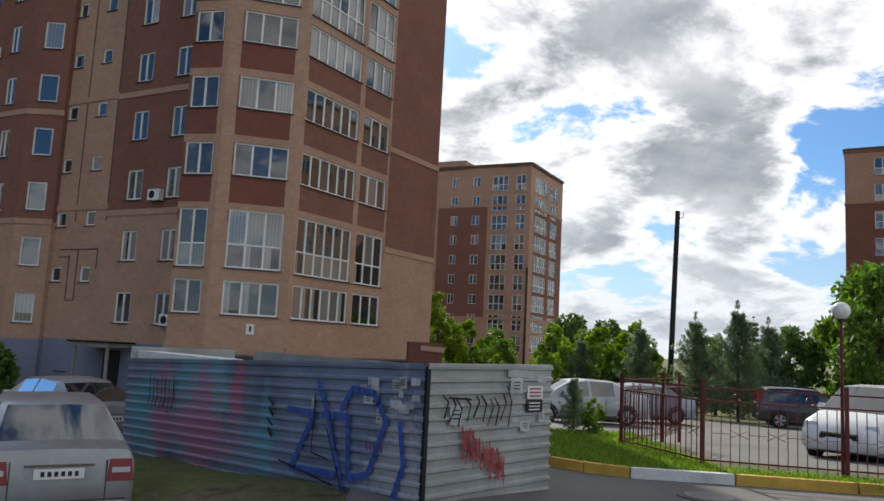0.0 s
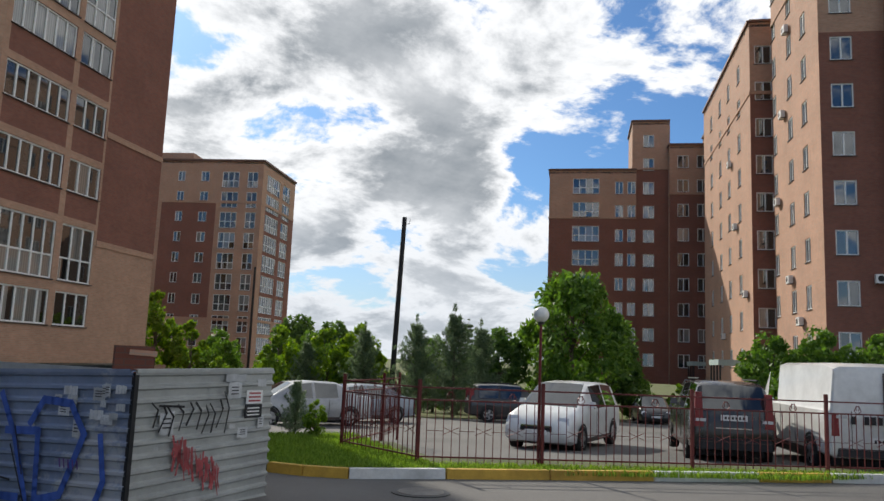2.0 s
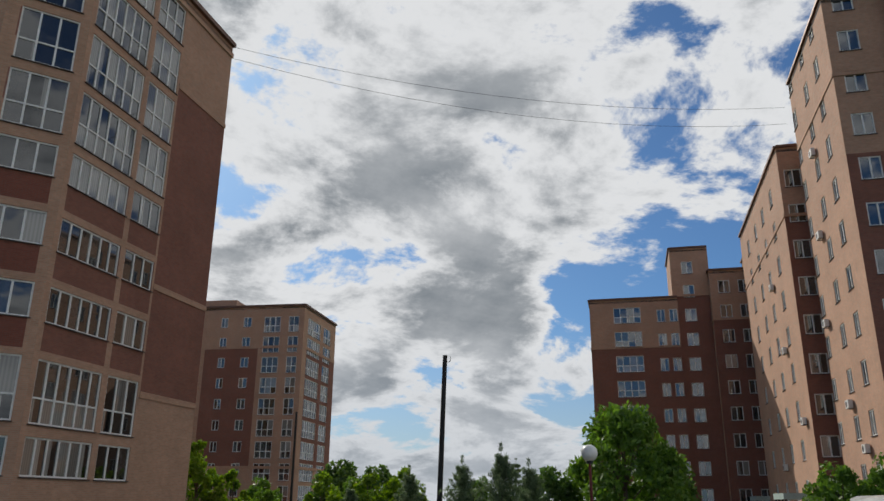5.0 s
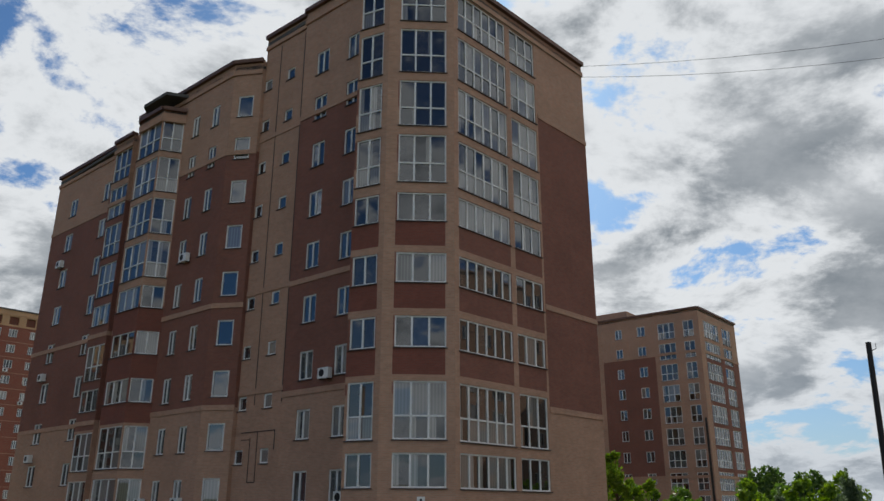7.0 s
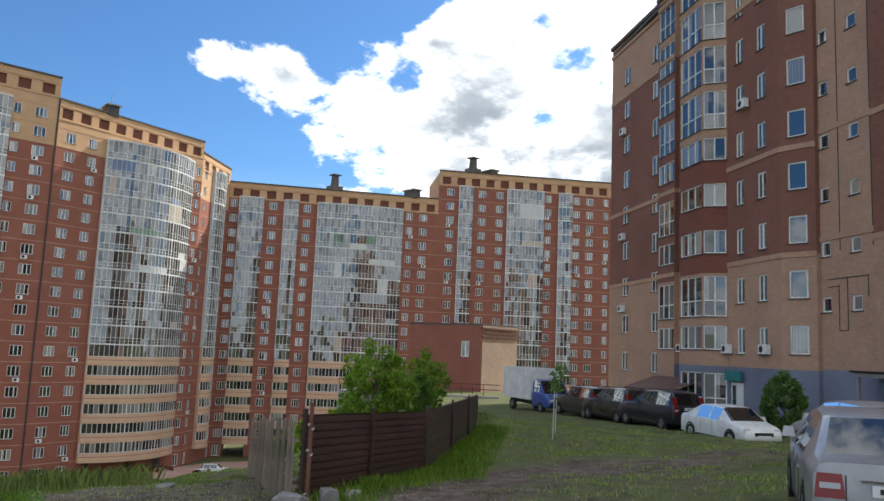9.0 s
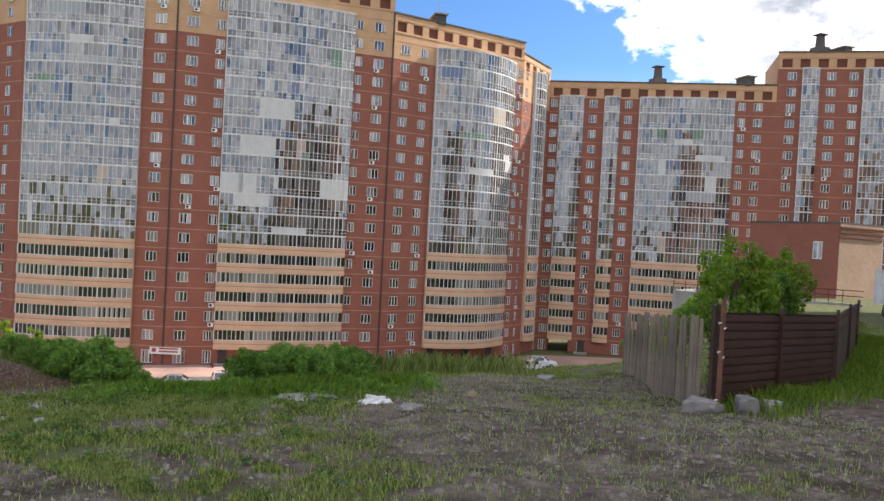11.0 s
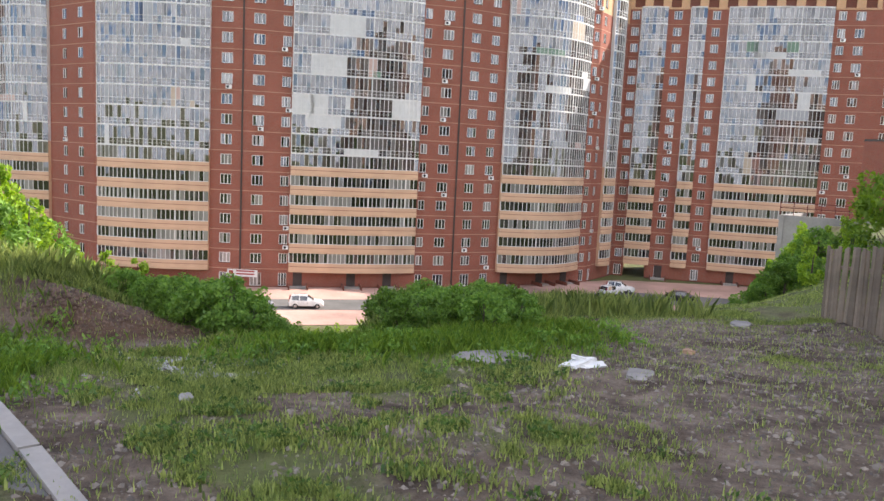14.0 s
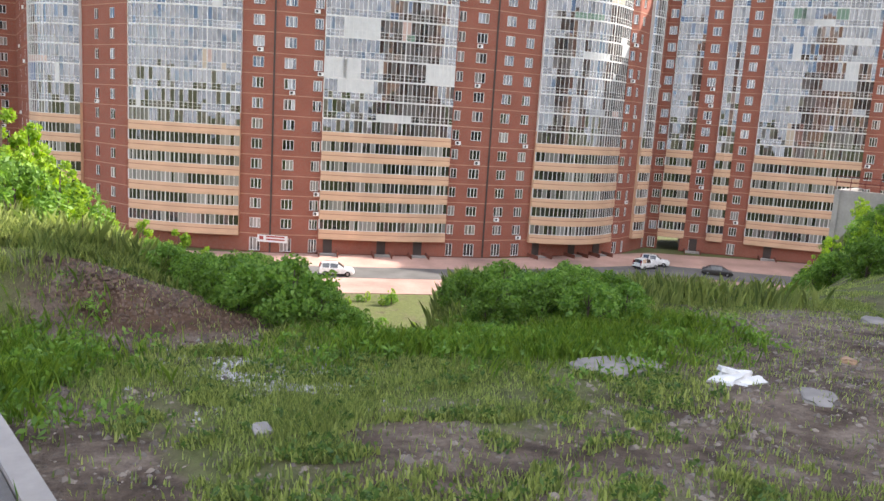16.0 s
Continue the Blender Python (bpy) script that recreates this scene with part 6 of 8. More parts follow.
for a, b in (((3.1, 15.4), (3.75, 13.1)), ((3.75, 13.1), (5.75, 12.55)), ((5.75, 12.55), (8.25, 11.85)), ((8.25, 11.85), (10.6, 11.2)), ((10.6, 11.2), (12.9, 10.6)), ((12.9, 10.6), (15.2, 10.0)), ((3.1, 15.4), (4.4, 17.0)), ((4.4, 17.0), (5.3, 18.6))):
    fence_panel(a, b)


def garden_lamp():
    T = thing("street_lamp", "thin red-painted lamp post with a round white globe", "street lamp", pose(5.72, 12.62, 0.15))
    g = Geo(); g.tube((0, 0, 0), (0, 0, 2.45), 0.028, 0.022, IRON, 10); part("post", g, T)
    g = Geo(); g.tube((0, 0, 2.43), (0, 0, 2.5), 0.06, 0.05, BLACKM, 10); part("collar", g, T)
    b = bmesh.new(); bmesh.ops.create_uvsphere(b, u_segments=20, v_segments=14, radius=0.135)
    me = bpy.data.meshes.new("globe"); b.to_mesh(me); b.free(); me.materials.append(GLOBE)
    me.polygons.foreach_set("use_smooth", [True] * len(me.polygons))
    part("globe", me, T, "milky white glass globe", Matrix.Translation((0, 0, 2.6)))


garden_lamp()


def pole(name, x, y, z, h, r0, r1, label, mat, lean=(0, 0), bracket=True):
    T = thing(name, label, "pole", pose(x, y, z))
    g = Geo(); g.tube((0, 0, -0.3), (lean[0], lean[1], h), r0, r1, mat, 12); part("shaft", g, T)
    g = Geo(); g.box((-r0 * 1.6, -r0 * 1.6, -0.3), (r0 * 1.6, r0 * 1.6, 0.25), CONCRETE); part("foot", g, T)
    if bracket:
        g = Geo(); g.tube((lean[0], lean[1], h - 0.5), (lean[0] + 0.35, lean[1], h - 0.35), 0.02, 0.02, mat, 6); g.tube((lean[0] + 0.35, lean[1], h - 0.35), (lean[0] + 0.35, lean[1], h - 0.05), 0.015, 0.015, mat, 6)
        part("bracket", g, T)


pole("steel_pole", 14.45, 46.5, 0.1, 10.6, 0.17, 0.14, "tall black steel pole standing alone behind the parking lot", BLACKM, (0.35, 0.0))
pole("utility_pole", 7.8, 60.2, 0.1, 8.2, 0.10, 0.08, "slim dark utility pole among the trees", BLACKM, (0, 0), False)


def manhole():
    T = thing("manhole_cover", "round iron manhole cover set in the asphalt", "manhole cover", pose(3.0, 10.9, 0.165))
    g = Geo(); g.tube((0, 0, -0.05), (0, 0, 0.012), 0.40, 0.39, BLACKM, 24); part("ring", g, T)
    g = Geo(); g.tube((0, 0, 0.0), (0, 0, 0.02), 0.31, 0.31, STONE, 24); part("lid", g, T)


manhole()

# overhead wires between the roofs
for i, (a, b, sag) in enumerate((((0.2, 46.0, 29.4), (41, 43, 31.0), 1.6), ((0.2, 46.0, 28.6), (41, 43, 29.6), 1.8))):
    g = Geo()
    pts = [Vector(a).lerp(Vector(b), t) - Vector((0, 0, sag * 4 * t * (1 - t))) for t in np.linspace(0, 1, 15)]
    for p, q in zip(pts, pts[1:]):
        g.tube(p, q, 0.012, 0.012, BLACKM, 4, False)
    tagged(part("overhead_wire", g), "thin dark overhead wire between two house roofs", "wire", "overhead wires")


# ---- brown steel fence, board fence, rubble ----
def steel_fence():
    T = thing("steel_fence", "dark brown ribbed steel fence along the dirt track", "fence")
    pts = [(-13.15, 7.93), (-14.2, 10.05), (-15.35, 12.35), (-18.7, 16.0), (-22.1, 19.7), (-25.8, 23.6)]
    for a, b in zip(pts, pts[1:]):
        L = math.dist(a, b)
        m = frame_at(a, math.degrees(math.atan2(b[1] - a[1], b[0] - a[0])))
        za, zb = ground_z(*a), ground_z(*b)
        n = max(1, int(L / 1.2))
        for s in range(n):
            g = Geo()
            u0, u1 = L * s / n, L * (s + 1) / n + 0.02
            ribs = 11
            for r in range(ribs):
                for (t0, y0), (t1, y1) in (((0, 0), (0.72, 0)), ((0.72, 0), (0.82, 0.03)), ((0.82, 0.03), (0.92, 0.03)), ((0.92, 0.03), (1, 0))):
                    q = []
                    for u, t, y in ((u0, t0, y0), (u1, t0, y0), (u1, t1, y1), (u0, t1, y1)):
                        zl = za + (zb - za) * u / L - 0.05
                        q.append(m @ Vector((u, y - 0.005 * (s % 2), zl + 1.47 * (r + t) / ribs)))
                    g.face(q, STEELBROWN)
            part("sheet", g, T)
        g = Geo(); g.box((0.0, -0.06, za - 0.2), (0.07, 0.0, za + 1.52), STEELBROWN, m); part("post", g, T)
    g = Geo(); g.tube((-12.98, 8.0, -1.4), (-12.98, 8.0, 0.55), 0.04, 0.035, rough_mat("rusty_pipe", (0.16, 0.07, 0.045), 0.8, 3, 20, 0.35, 0.2), 10); part("pipe_post", g, T)
    for z in (0.12, -0.3, -1.0):
        g = Geo()
        for i in range(5):
            g.tube((-12.98 + 0.045 * math.cos(i), 8.0 + 0.045 * math.sin(i), z + 0.02 * i), (-12.98 + 0.055 * math.cos(i + 1.4), 8.0 + 0.055 * math.sin(i + 1.4), z + 0.02 * i + 0.01), 0.012, 0.01, SNOWY, 5)
        part("rag", g, T, "pale rag tied round the pipe")
    # board fence running the other way
    B = thing("board_fence", "grey weathered board fence of uneven upright planks", "fence")
    a, b = (-13.2, 7.82), (-18.6, 9.75)
    L = math.dist(a, b); an = math.degrees(math.atan2(b[1] - a[1], b[0] - a[0]))
    n = int(L / 0.14); rnd = random.Random(3)
    plank = []
    for i in range(4):
        g = Geo(); g.box((-0.062, -0.012, 0), (0.062, 0.012, 1.55), OLDWOOD, None, 0.002)
        plank.append(g.mesh("plank"))
    for i in range(n):
        u = L * (i + 0.5) / n
        x, y = along(a, an, u)
        part("plank", plank[i % 4], B, at=pose(x, y, ground_z(x, y) - 0.22 + rnd.uniform(-0.05, 0.06), rnd.uniform(-1.5, 1.5), rnd.uniform(-1.6, 1.6), an + rnd.uniform(-3, 3)))
    for z in (0.25, 1.0):
        g = Geo()
        p, q = Vector((*a, ground_z(*a) + z)), Vector((*b, ground_z(*b) + z))
        g.tube(p + Vector((0.02, 0.05, 0)), q + Vector((0.02, 0.05, 0)), 0.035, 0.035, OLDWOOD, 5); part("rail", g, B)


steel_fence()


def boulder(name, x, y, sx, sy, sz, seed, mat, label, category="stone", sink=0.3, rz=0, group=""):
    b = bmesh.new(); bmesh.ops.create_icosphere(b, subdivisions=3, radius=0.5)
    for v in b.verts:
        n = noise.noise((v.co * 2.3 + Vector((seed, seed * 2, 0)))) * 0.42 + noise.noise((v.co * 6 + Vector((seed, 0, 3)))) * 0.26
        v.co *= 1 + n
        q = v.co * 1.15
        v.co = Vector([max(-0.46, min(0.46, c)) for c in q])
        v.co = Vector((v.co.x * sx, v.co.y * sy, v.co.z * sz))
    me = bpy.data.meshes.new(name); b.to_mesh(me); b.free(); me.materials.append(mat)
    ob = new(name, me)
    ob.matrix_basis = pose(x, y, ground_z(x, y) + sz * (0.5 - sink), 0, 0, rz)
    return tagged(ob, label, category, group)


boulder("boulder", -12.7, 7.55, 0.5, 0.42, 0.3, 1, STONE, "pale broken concrete lump at the fence corner", rz=30, group="stones at the fence corner")
boulder("boulder", -12.55, 8.15, 0.32, 0.36, 0.36, 2, STONE, "upright stone at the fence corner", rz=70, group="stones at the fence corner")
boulder("boulder", -12.75, 8.75, 0.32, 0.3, 0.22, 3, STONE, "small round stone beside the steel fence", group="stones at the fence corner")
boulder("concrete_slab", -14.75, 2.3, 0.55, 0.95, 0.10, 4, STONE, "half-buried broken concrete slab in the grass", "slab", 0.25, 20)
boulder("concrete_slab", -13.6, 3.55, 0.3, 0.55, 0.07, 9, STONE, "flat broken concrete piece on the ground", "slab", 0.3, 60)
T = thing("foam_board", "broken white foam boards lying in the grass", "scrap", pose(-14.25, 3.12, ground_z(-14.25, 3.12) + 0.0) @ Matrix.Scale(0.62, 4))
for x, y, z, w, d, rx, ry, rz in ((0, 0, 0.07, 0.36, 0.62, 6, -9, 32), (-0.22, 0.12, 0.10, 0.26, 0.42, -12, 8, 64), (0.16, 0.26, 0.05, 0.20, 0.46, 3, 12, 12), (0.34, 0.0, 0.03, 0.16, 0.22, 0, -6, 80)):
    b = bmesh.new()
    bmesh.ops.create_cube(b, size=1.0)
    bmesh.ops.subdivide_edges(b, edges=b.edges, cuts=3, use_grid_fill=True)
    for v in b.verts:
        v.co = Vector((v.co.x * w * (1 + 0.30 * noise.noise((v.co.y * 5 + rz, v.co.z, 1))), v.co.y * d * (1 + 0.25 * noise.noise((v.co.x * 5 + rz, v.co.z, 2))), v.co.z * 0.07))
    me = bpy.data.meshes.new("piece"); b.to_mesh(me); b.free(); me.materials.append(SNOWY)
    part("piece", me, T, at=pose(x, y, z, rx, ry, rz))
boulder("brick_lump", -15.0, 4.94, 0.17, 0.12, 0.09, 7, rough_mat("orange_brick_scrap", (0.38, 0.25, 0.16), 0.9, 3, 15, 0.2, 0.3), "loose orange brick on bare earth", "brick", 0.15, 20)
boulder("flat_stone", -12.95, -0.9, 0.2, 0.13, 0.05, 8, STONE, "flat pale stone in the grass", "stone", 0.1, 10)
boulder("flat_stone", -17.6, 7.4, 0.35, 0.6, 0.1, 11, STONE, "grey concrete lump on the dirt", "slab", 0.3, 50)

# path with its kerb that the walk leads along
g = Geo(); slab(g, [(-9.2, -0.55), (-13.6, -2.95), (-17, -7.0), (-16, -10), (-5, -6), (-3, -3)], -3.5, -0.86, ASPHALT)
sheet_path = tagged(part("footpath", g), "grey asphalt footpath along the slope", "path", kind="structure")
g = Geo()
for a, b in (((-9.2, -0.55), (-11.4, -1.72)), ((-11.4, -1.72), (-13.6, -2.95)), ((-13.6, -2.95), (-15.4, -5.0)), ((-15.4, -5.0), (-17, -7.0))):
    L = math.dist(a, b)
    m_ = frame_at(a, math.degrees(math.atan2(b[1] - a[1], b[0] - a[0])))
    kg = Geo(); kg.box((0.01, -0.12, -1.5), (L - 0.01, 0.02, -0.83), CONCRETE, m_, 0.008)
    part("kerbstone", kg, sheet_path)

# ---- vehicles ----
# stations from tail to nose: x, underside, belt, roof, belt width, roof width, kind of the stretch ahead of it
SEDAN = [(0.00, .36, .60, .64, .86, .84, "b"), (0.05, .24, .88, .97, .95, .86, "b"), (0.50, .2, .92, 1.02, 1.0, .88, "w"), (1.12, .2, .93, 1.38, 1.0, .72, "p"),
         (1.28, .2, .93, 1.43, 1.0, .70, "s"), (2.10, .2, .92, 1.46, 1.0, .69, "p"), (2.19, .2, .92, 1.46, 1.0, .69, "s"), (2.85, .2, .91, 1.40, 1.0, .71, "w"),
         (3.60, .2, .90, .96, .99, .86, "b"), (4.25, .2, .76, .82, .94, .82, "b"), (4.44, .26, .60, .66, .88, .78, "b"), (4.50, .36, .48, .54, .8, .7, "b")]
ESTATE = [(0.00, .38, .62, .66, .9, .88, "b"), (0.05, .25, .96, 1.02, .97, .9, "w"), (0.32, .2, 1.0, 1.50, 1.0, .76, "p"), (0.45, .2, 1.0, 1.55, 1.0, .74, "s"), (1.35, .2, .99, 1.59, 1.0, .73, "p"),
          (1.45, .2, .99, 1.59, 1.0, .73, "s"), (2.45, .2, .97, 1.55, 1.0, .74, "w"), (3.35, .2, .95, 1.02, .99, .88, "b"), (4.05, .2, .82, .88, .95, .84, "b"), (4.28, .26, .62, .68, .9, .8, "b"), (4.34, .36, .5, .55, .82, .72, "b")]
SUV = [(0.00, .45, .75, .80, .9, .88, "b"), (0.06, .32, 1.06, 1.12, .97, .9, "w"), (0.30, .3, 1.10, 1.62, 1.0, .78, "p"), (0.42, .3, 1.10, 1.68, 1.0, .77, "s"), (1.30, .3, 1.09, 1.71, 1.0, .76, "p"),
       (1.40, .3, 1.09, 1.71, 1.0, .76, "s"), (2.35, .3, 1.07, 1.66, 1.0, .77, "w"), (3.15, .3, 1.05, 1.13, .99, .88, "b"), (4.10, .3, .95, 1.02, .95, .85, "b"), (4.38, .34, .72, .80, .9, .8, "b"), (4.46, .45, .58, .64, .82, .72, "b")]
VAN = [(0.00, .42, 1.2, 1.95, .97, .86, "b"), (0.04, .35, 1.25, 2.05, 1.0, .88, "b"), (0.5, .35, 1.25, 2.12, 1.0, .88, "b"), (3.2, .35, 1.25, 2.12, 1.0, .88, "b"), (3.3, .35, 1.25, 2.1, 1.0, .88, "s"), (4.1, .35, 1.22, 1.98, 1.0, .86, "w"),
       (4.75, .35, 1.12, 1.2, .97, .85, "b"), (5.2, .35, .95, 1.02, .92, .8, "b"), (5.35, .4, .7, .76, .86, .74, "b"), (5.4, .5, .6, .64, .8, .7, "b")]
TYRES = {}


def wheel_meshes(r):
    if r not in TYRES:
        t, rim = Geo(), Geo()
        n = 20
        prof = ((0.62, -0.09), (0.95, -0.1), (1.0, -0.07), (1.0, 0.07), (0.95, 0.1), (0.62, 0.09))
        for i in range(n):
            a, b = 6.2832 * i / n, 6.2832 * (i + 1) / n
            for (p, y), (q, w) in zip(prof, prof[1:]):
                t.face([(r * p * math.cos(a), y, r * p * math.sin(a)), (r * p * math.cos(b), y, r * p * math.sin(b)), (r * q * math.cos(b), w, r * q * math.sin(b)), (r * q * math.cos(a), w, r * q * math.sin(a))], RUBBER)
            c = 0.64 * r
            rim.face([(0, -0.05, 0), (c * math.cos(b), -0.03, c * math.sin(b)), (c * math.cos(a), -0.03, c * math.sin(a))], BLACKM)
            rim.face([(0.9 * c * math.cos(a), -0.082, 0.9 * c * math.sin(a)), (c * 1.02 * math.cos(a), -0.085, c * 1.02 * math.sin(a)), (c * 1.02 * math.cos(b), -0.085, c * 1.02 * math.sin(b)), (0.9 * c * math.cos(b), -0.082, 0.9 * c * math.sin(b))], ALLOY)
        for k in range(5):
            a = 6.2832 * k / 5
            d, s = Vector((math.cos(a), 0, math.sin(a))), Vector((-math.sin(a), 0, math.cos(a)))
            w0, w1 = 0.16 * r, 0.1 * r
            rim.face([tuple(q + Vector((0, -0.09, 0))) for q in (d * 0.05 * r - s * w0, d * 0.62 * r - s * w1, d * 0.62 * r + s * w1, d * 0.05 * r + s * w0)], ALLOY)
        TYRES[r] = (weld(t.mesh("tyre")), rim.mesh("rim"))
        TYRES[r][0].polygons.foreach_set("use_smooth", [True] * len(TYRES[r][0].polygons))
    return TYRES[r]


def loft(stations, width, paint):
    """Body and glass of a car as two skins over shared sections."""
    body, glass = Geo(), {}
    rows = []
    for x, zb, zl, zr, wb, wr, _ in stations:
        h = width / 2
        zm = zb + (zl - zb) * 0.45
        right = [(x, -h * 0.88 * wb, zb), (x, -h * 0.985 * wb, zb + 0.06), (x, -h * wb, zm), (x, -h * 0.985 * wb, zl - 0.05), (x, -h * 0.95 * wb, zl)]
        top = [(x, -h * wr * 1.0, zr - 0.05 if zr - zl > 0.2 else zr - 0.02), (x, -h * wr * 0.86, zr), (x, 0, zr + 0.012)]
        left = [(a, -b, c) for a, b, c in reversed(right + top[:2])]
        rows.append([Vector(p) for p in right + top + left])
    n = len(rows[0])
    for i in range(len(rows) - 1):
        k = stations[i][6]
        for j in range(n):
            q = (j + 1) % n
            pts = [rows[i][j], rows[i + 1][j], rows[i + 1][q], rows[i][q]]
            side = j in (4, n - 6)
            over = j in (5, 6, 7, n - 8)
            if (k == "s" and side) or (k == "w" and over):
                glass.setdefault((i, k, j if side else -1), Geo()).face(pts, CARGLASS)
            else:
                body.face(pts, paint)
    body.face(rows[0][::-1], paint); body.face(rows[-1], paint)
    b = weld(body.mesh("body"))
    panes = []
    for (i, k, j), gg in glass.items():
        panes.append(("side_window" if k == "s" else "rear_window" if i < len(stations) / 2 else "windscreen", weld(gg.mesh("pane"))))
    for me in [b] + [q for _, q in panes]:
        me.polygons.foreach_set("use_smooth", [True] * len(me.polygons))
        e = bmesh.new(); e.from_mesh(me)
        for ed in e.edges:
            if len(ed.link_faces) == 2 and ed.calc_face_angle(0) > 0.55:
                ed.smooth = False
        e.to_mesh(me); e.free()
    return b, panes


CARS = {}


def vehicle(kind, x, y, heading, paint, label, name="car", z=None, group="", wheels=None, r=0.31, width=1.72):
    st = {"sedan": SEDAN, "estate": ESTATE, "suv": SUV, "van": VAN}[kind]
    L = st[-1][0]
    z = ground_z(x, y) if z is None else z
    # tilt with the slope of the ground
    c, s = math.cos(radians(heading)), math.sin(radians(heading))
    T = thing(name, label, "car" if name == "car" else name.replace("_", " "), pose(x - c * L / 2, y - s * L / 2, z, 0, 0, heading), group)
    if (kind, paint.name) not in CARS:
        CARS[(kind, paint.name)] = loft(st, width, paint)
    bd, gl = CARS[(kind, paint.name)]
    part("body", bd, T)
    for nm, me in gl:
        part(nm, me, T, "dark tinted glass")
    ty, rm = wheel_meshes(r)
    wx = wheels or (0.19 * L, 0.81 * L)
    for px in wx:
        for sgn in (-1, 1):
            w = part("wheel", ty, T, at=Matrix.Translation((px, sgn * (width / 2 - 0.085), r)) @ (Matrix.Rotation(math.pi, 4, "Z") if sgn > 0 else Matrix.Identity(4)))
            part("rim", rm, w)
            ag = Geo()
            for i in range(10):
                a, b = math.pi * i / 10, math.pi * (i + 1) / 10
                R0, R1 = r * 1.02, r * 1.2
                yy = sgn * (width / 2 + 0.004)
                ag.face([(px + R0 * math.cos(a), yy, r + R0 * math.sin(a)), (px + R1 * math.cos(a), yy, r + R1 * math.sin(a)), (px + R1 * math.cos(b), yy, r + R1 * math.sin(b)), (px + R0 * math.cos(b), yy, r + R0 * math.sin(b))], BLACKM)
            part("arch", ag, T)
    h = width / 2
    zb, zl = st[1][1], st[1][2]
    for sgn in (-1, 1):
        g = Geo()
        if kind in ("suv", "estate"):
            g.box((-0.015, sgn * h * 0.80 - 0.09, zl - 0.28), (0.20, sgn * h * 0.80 + 0.09, zl + (0.42 if kind == "suv" else 0.05)), REDLENS, None, 0.03)
        elif kind == "van":
            g.box((-0.02, sgn * h * 0.88 - 0.07, 0.75), (0.06, sgn * h * 0.88 + 0.07, 1.15), REDLENS, None, 0.01)
        else:
            g.box((-0.012, sgn * h * 0.76 - 0.15, zl - 0.27), (0.2, sgn * h * 0.76 + 0.15, zl - 0.02), REDLENS, None, 0.03)
        part("tail_light", g, T)
        g = Geo()
        fx, fz = st[-3][0], st[-3][2]
        g.box((fx - 0.12, sgn * h * 0.70 - 0.17, fz - 0.17), (fx + 0.19, sgn * h * 0.70 + 0.15, fz - 0.01), CLEARLENS, None, 0.05)
        part("headlight", g, T)
        g = Geo(); mx = st[-4][0] - 0.55
        g.box((mx, sgn * (h + 0.03) - 0.09, st[-4][2] + 0.06), (mx + 0.13, sgn * (h + 0.03) + 0.09, st[-4][2] + 0.2), paint, None, 0.03)
        part("mirror", g, T)
    g = Geo(); zp = 0.62 if kind in ("suv", "van") else 0.66
    g.box((-0.03, -0.26, zp), (0.0, 0.26, zp + 0.115), PLATE); pl = part("plate", g, T, "white plate with dark bars")
    if kind == "suv":
        pl.matrix_basis = Matrix.Translation((-0.005, 0, 0.30))
    g = Geo()
    for i in range(6):
        g.box((-0.034, -0.2 + 0.07 * i, zp + 0.03), (-0.03, -0.16 + 0.07 * i, zp + 0.085), INK)
    part("print_bars", g, pl)
    g = Geo(); g.box((L - 0.02, -0.26, 0.42), (L + 0.02, 0.26, 0.53), PLATE); part("plate", g, T)
    g = Geo(); g.box((-0.028, -0.36, zp + 0.135), (0.02, 0.36, zp + 0.16), CHROME)
    if kind in ("sedan", "suv"):
        part("trim_strip", g, T, "chrome strip over the plate")
    g = Geo(); g.box((-0.045, -h * 0.86, zb + 0.02), (0.10, h * 0.86, zb + (0.16 if kind != "suv" else 0.26)), paint if kind == "sedan" else BLACKM, None, 0.02); part("bumper", g, T)
    g = Geo(); g.box((L - 0.12, -h * 0.45, 0.50), (L + 0.012, h * 0.45, 0.62), BLACKM, None, 0.02); part("grille", g, T)
    g = Geo(); g.box((0.5, -h * 0.8, 0.16), (L - 0.5, h * 0.8, 0.3), BLACKM); part("underbody", g, T)
    # shut lines of the boot or tail door and of the side doors, sills and front details
    for sgn in (-1, 1):
        g = Geo(); g.box((-0.006, sgn * h * 0.58 - 0.006, zb + 0.18), (0.03, sgn * h * 0.58 + 0.006, zl - 0.03), DARKTRIM); part("shut_line", g, T)
        for px in (0.36 * L, 0.545 * L):
            g = Geo(); g.box((px - 0.006, sgn * (h + 0.001) - 0.004, zb + 0.12), (px + 0.006, sgn * (h + 0.001) + 0.004, st[3][2] - 0.06), DARKTRIM); part("shut_line", g, T)
        if kind != "van":
            for px in (0.32 * L, 0.50 * L):
                g = Geo(); g.box((px - 0.09, sgn * (h + 0.012) - 0.014, st[3][2] - 0.19), (px + 0.09, sgn * (h + 0.012) + 0.014, st[3][2] - 0.155), paint, None, 0.004); part("door_handle", g, T)
        g = Geo(); g.box((0.27 * L, sgn * h * 0.955 - 0.03, zb - 0.02), (0.73 * L, sgn * h * 0.955 + 0.03, zb + 0.07), DARKTRIM); part("sill", g, T)
        g = Geo(); g.box((L - 0.10, sgn * h * 0.62 - 0.08, zb + 0.10), (L - 0.02, sgn * h * 0.62 + 0.08, zb + 0.20), CLEARLENS, None, 0.02); part("fog_lamp", g, T)
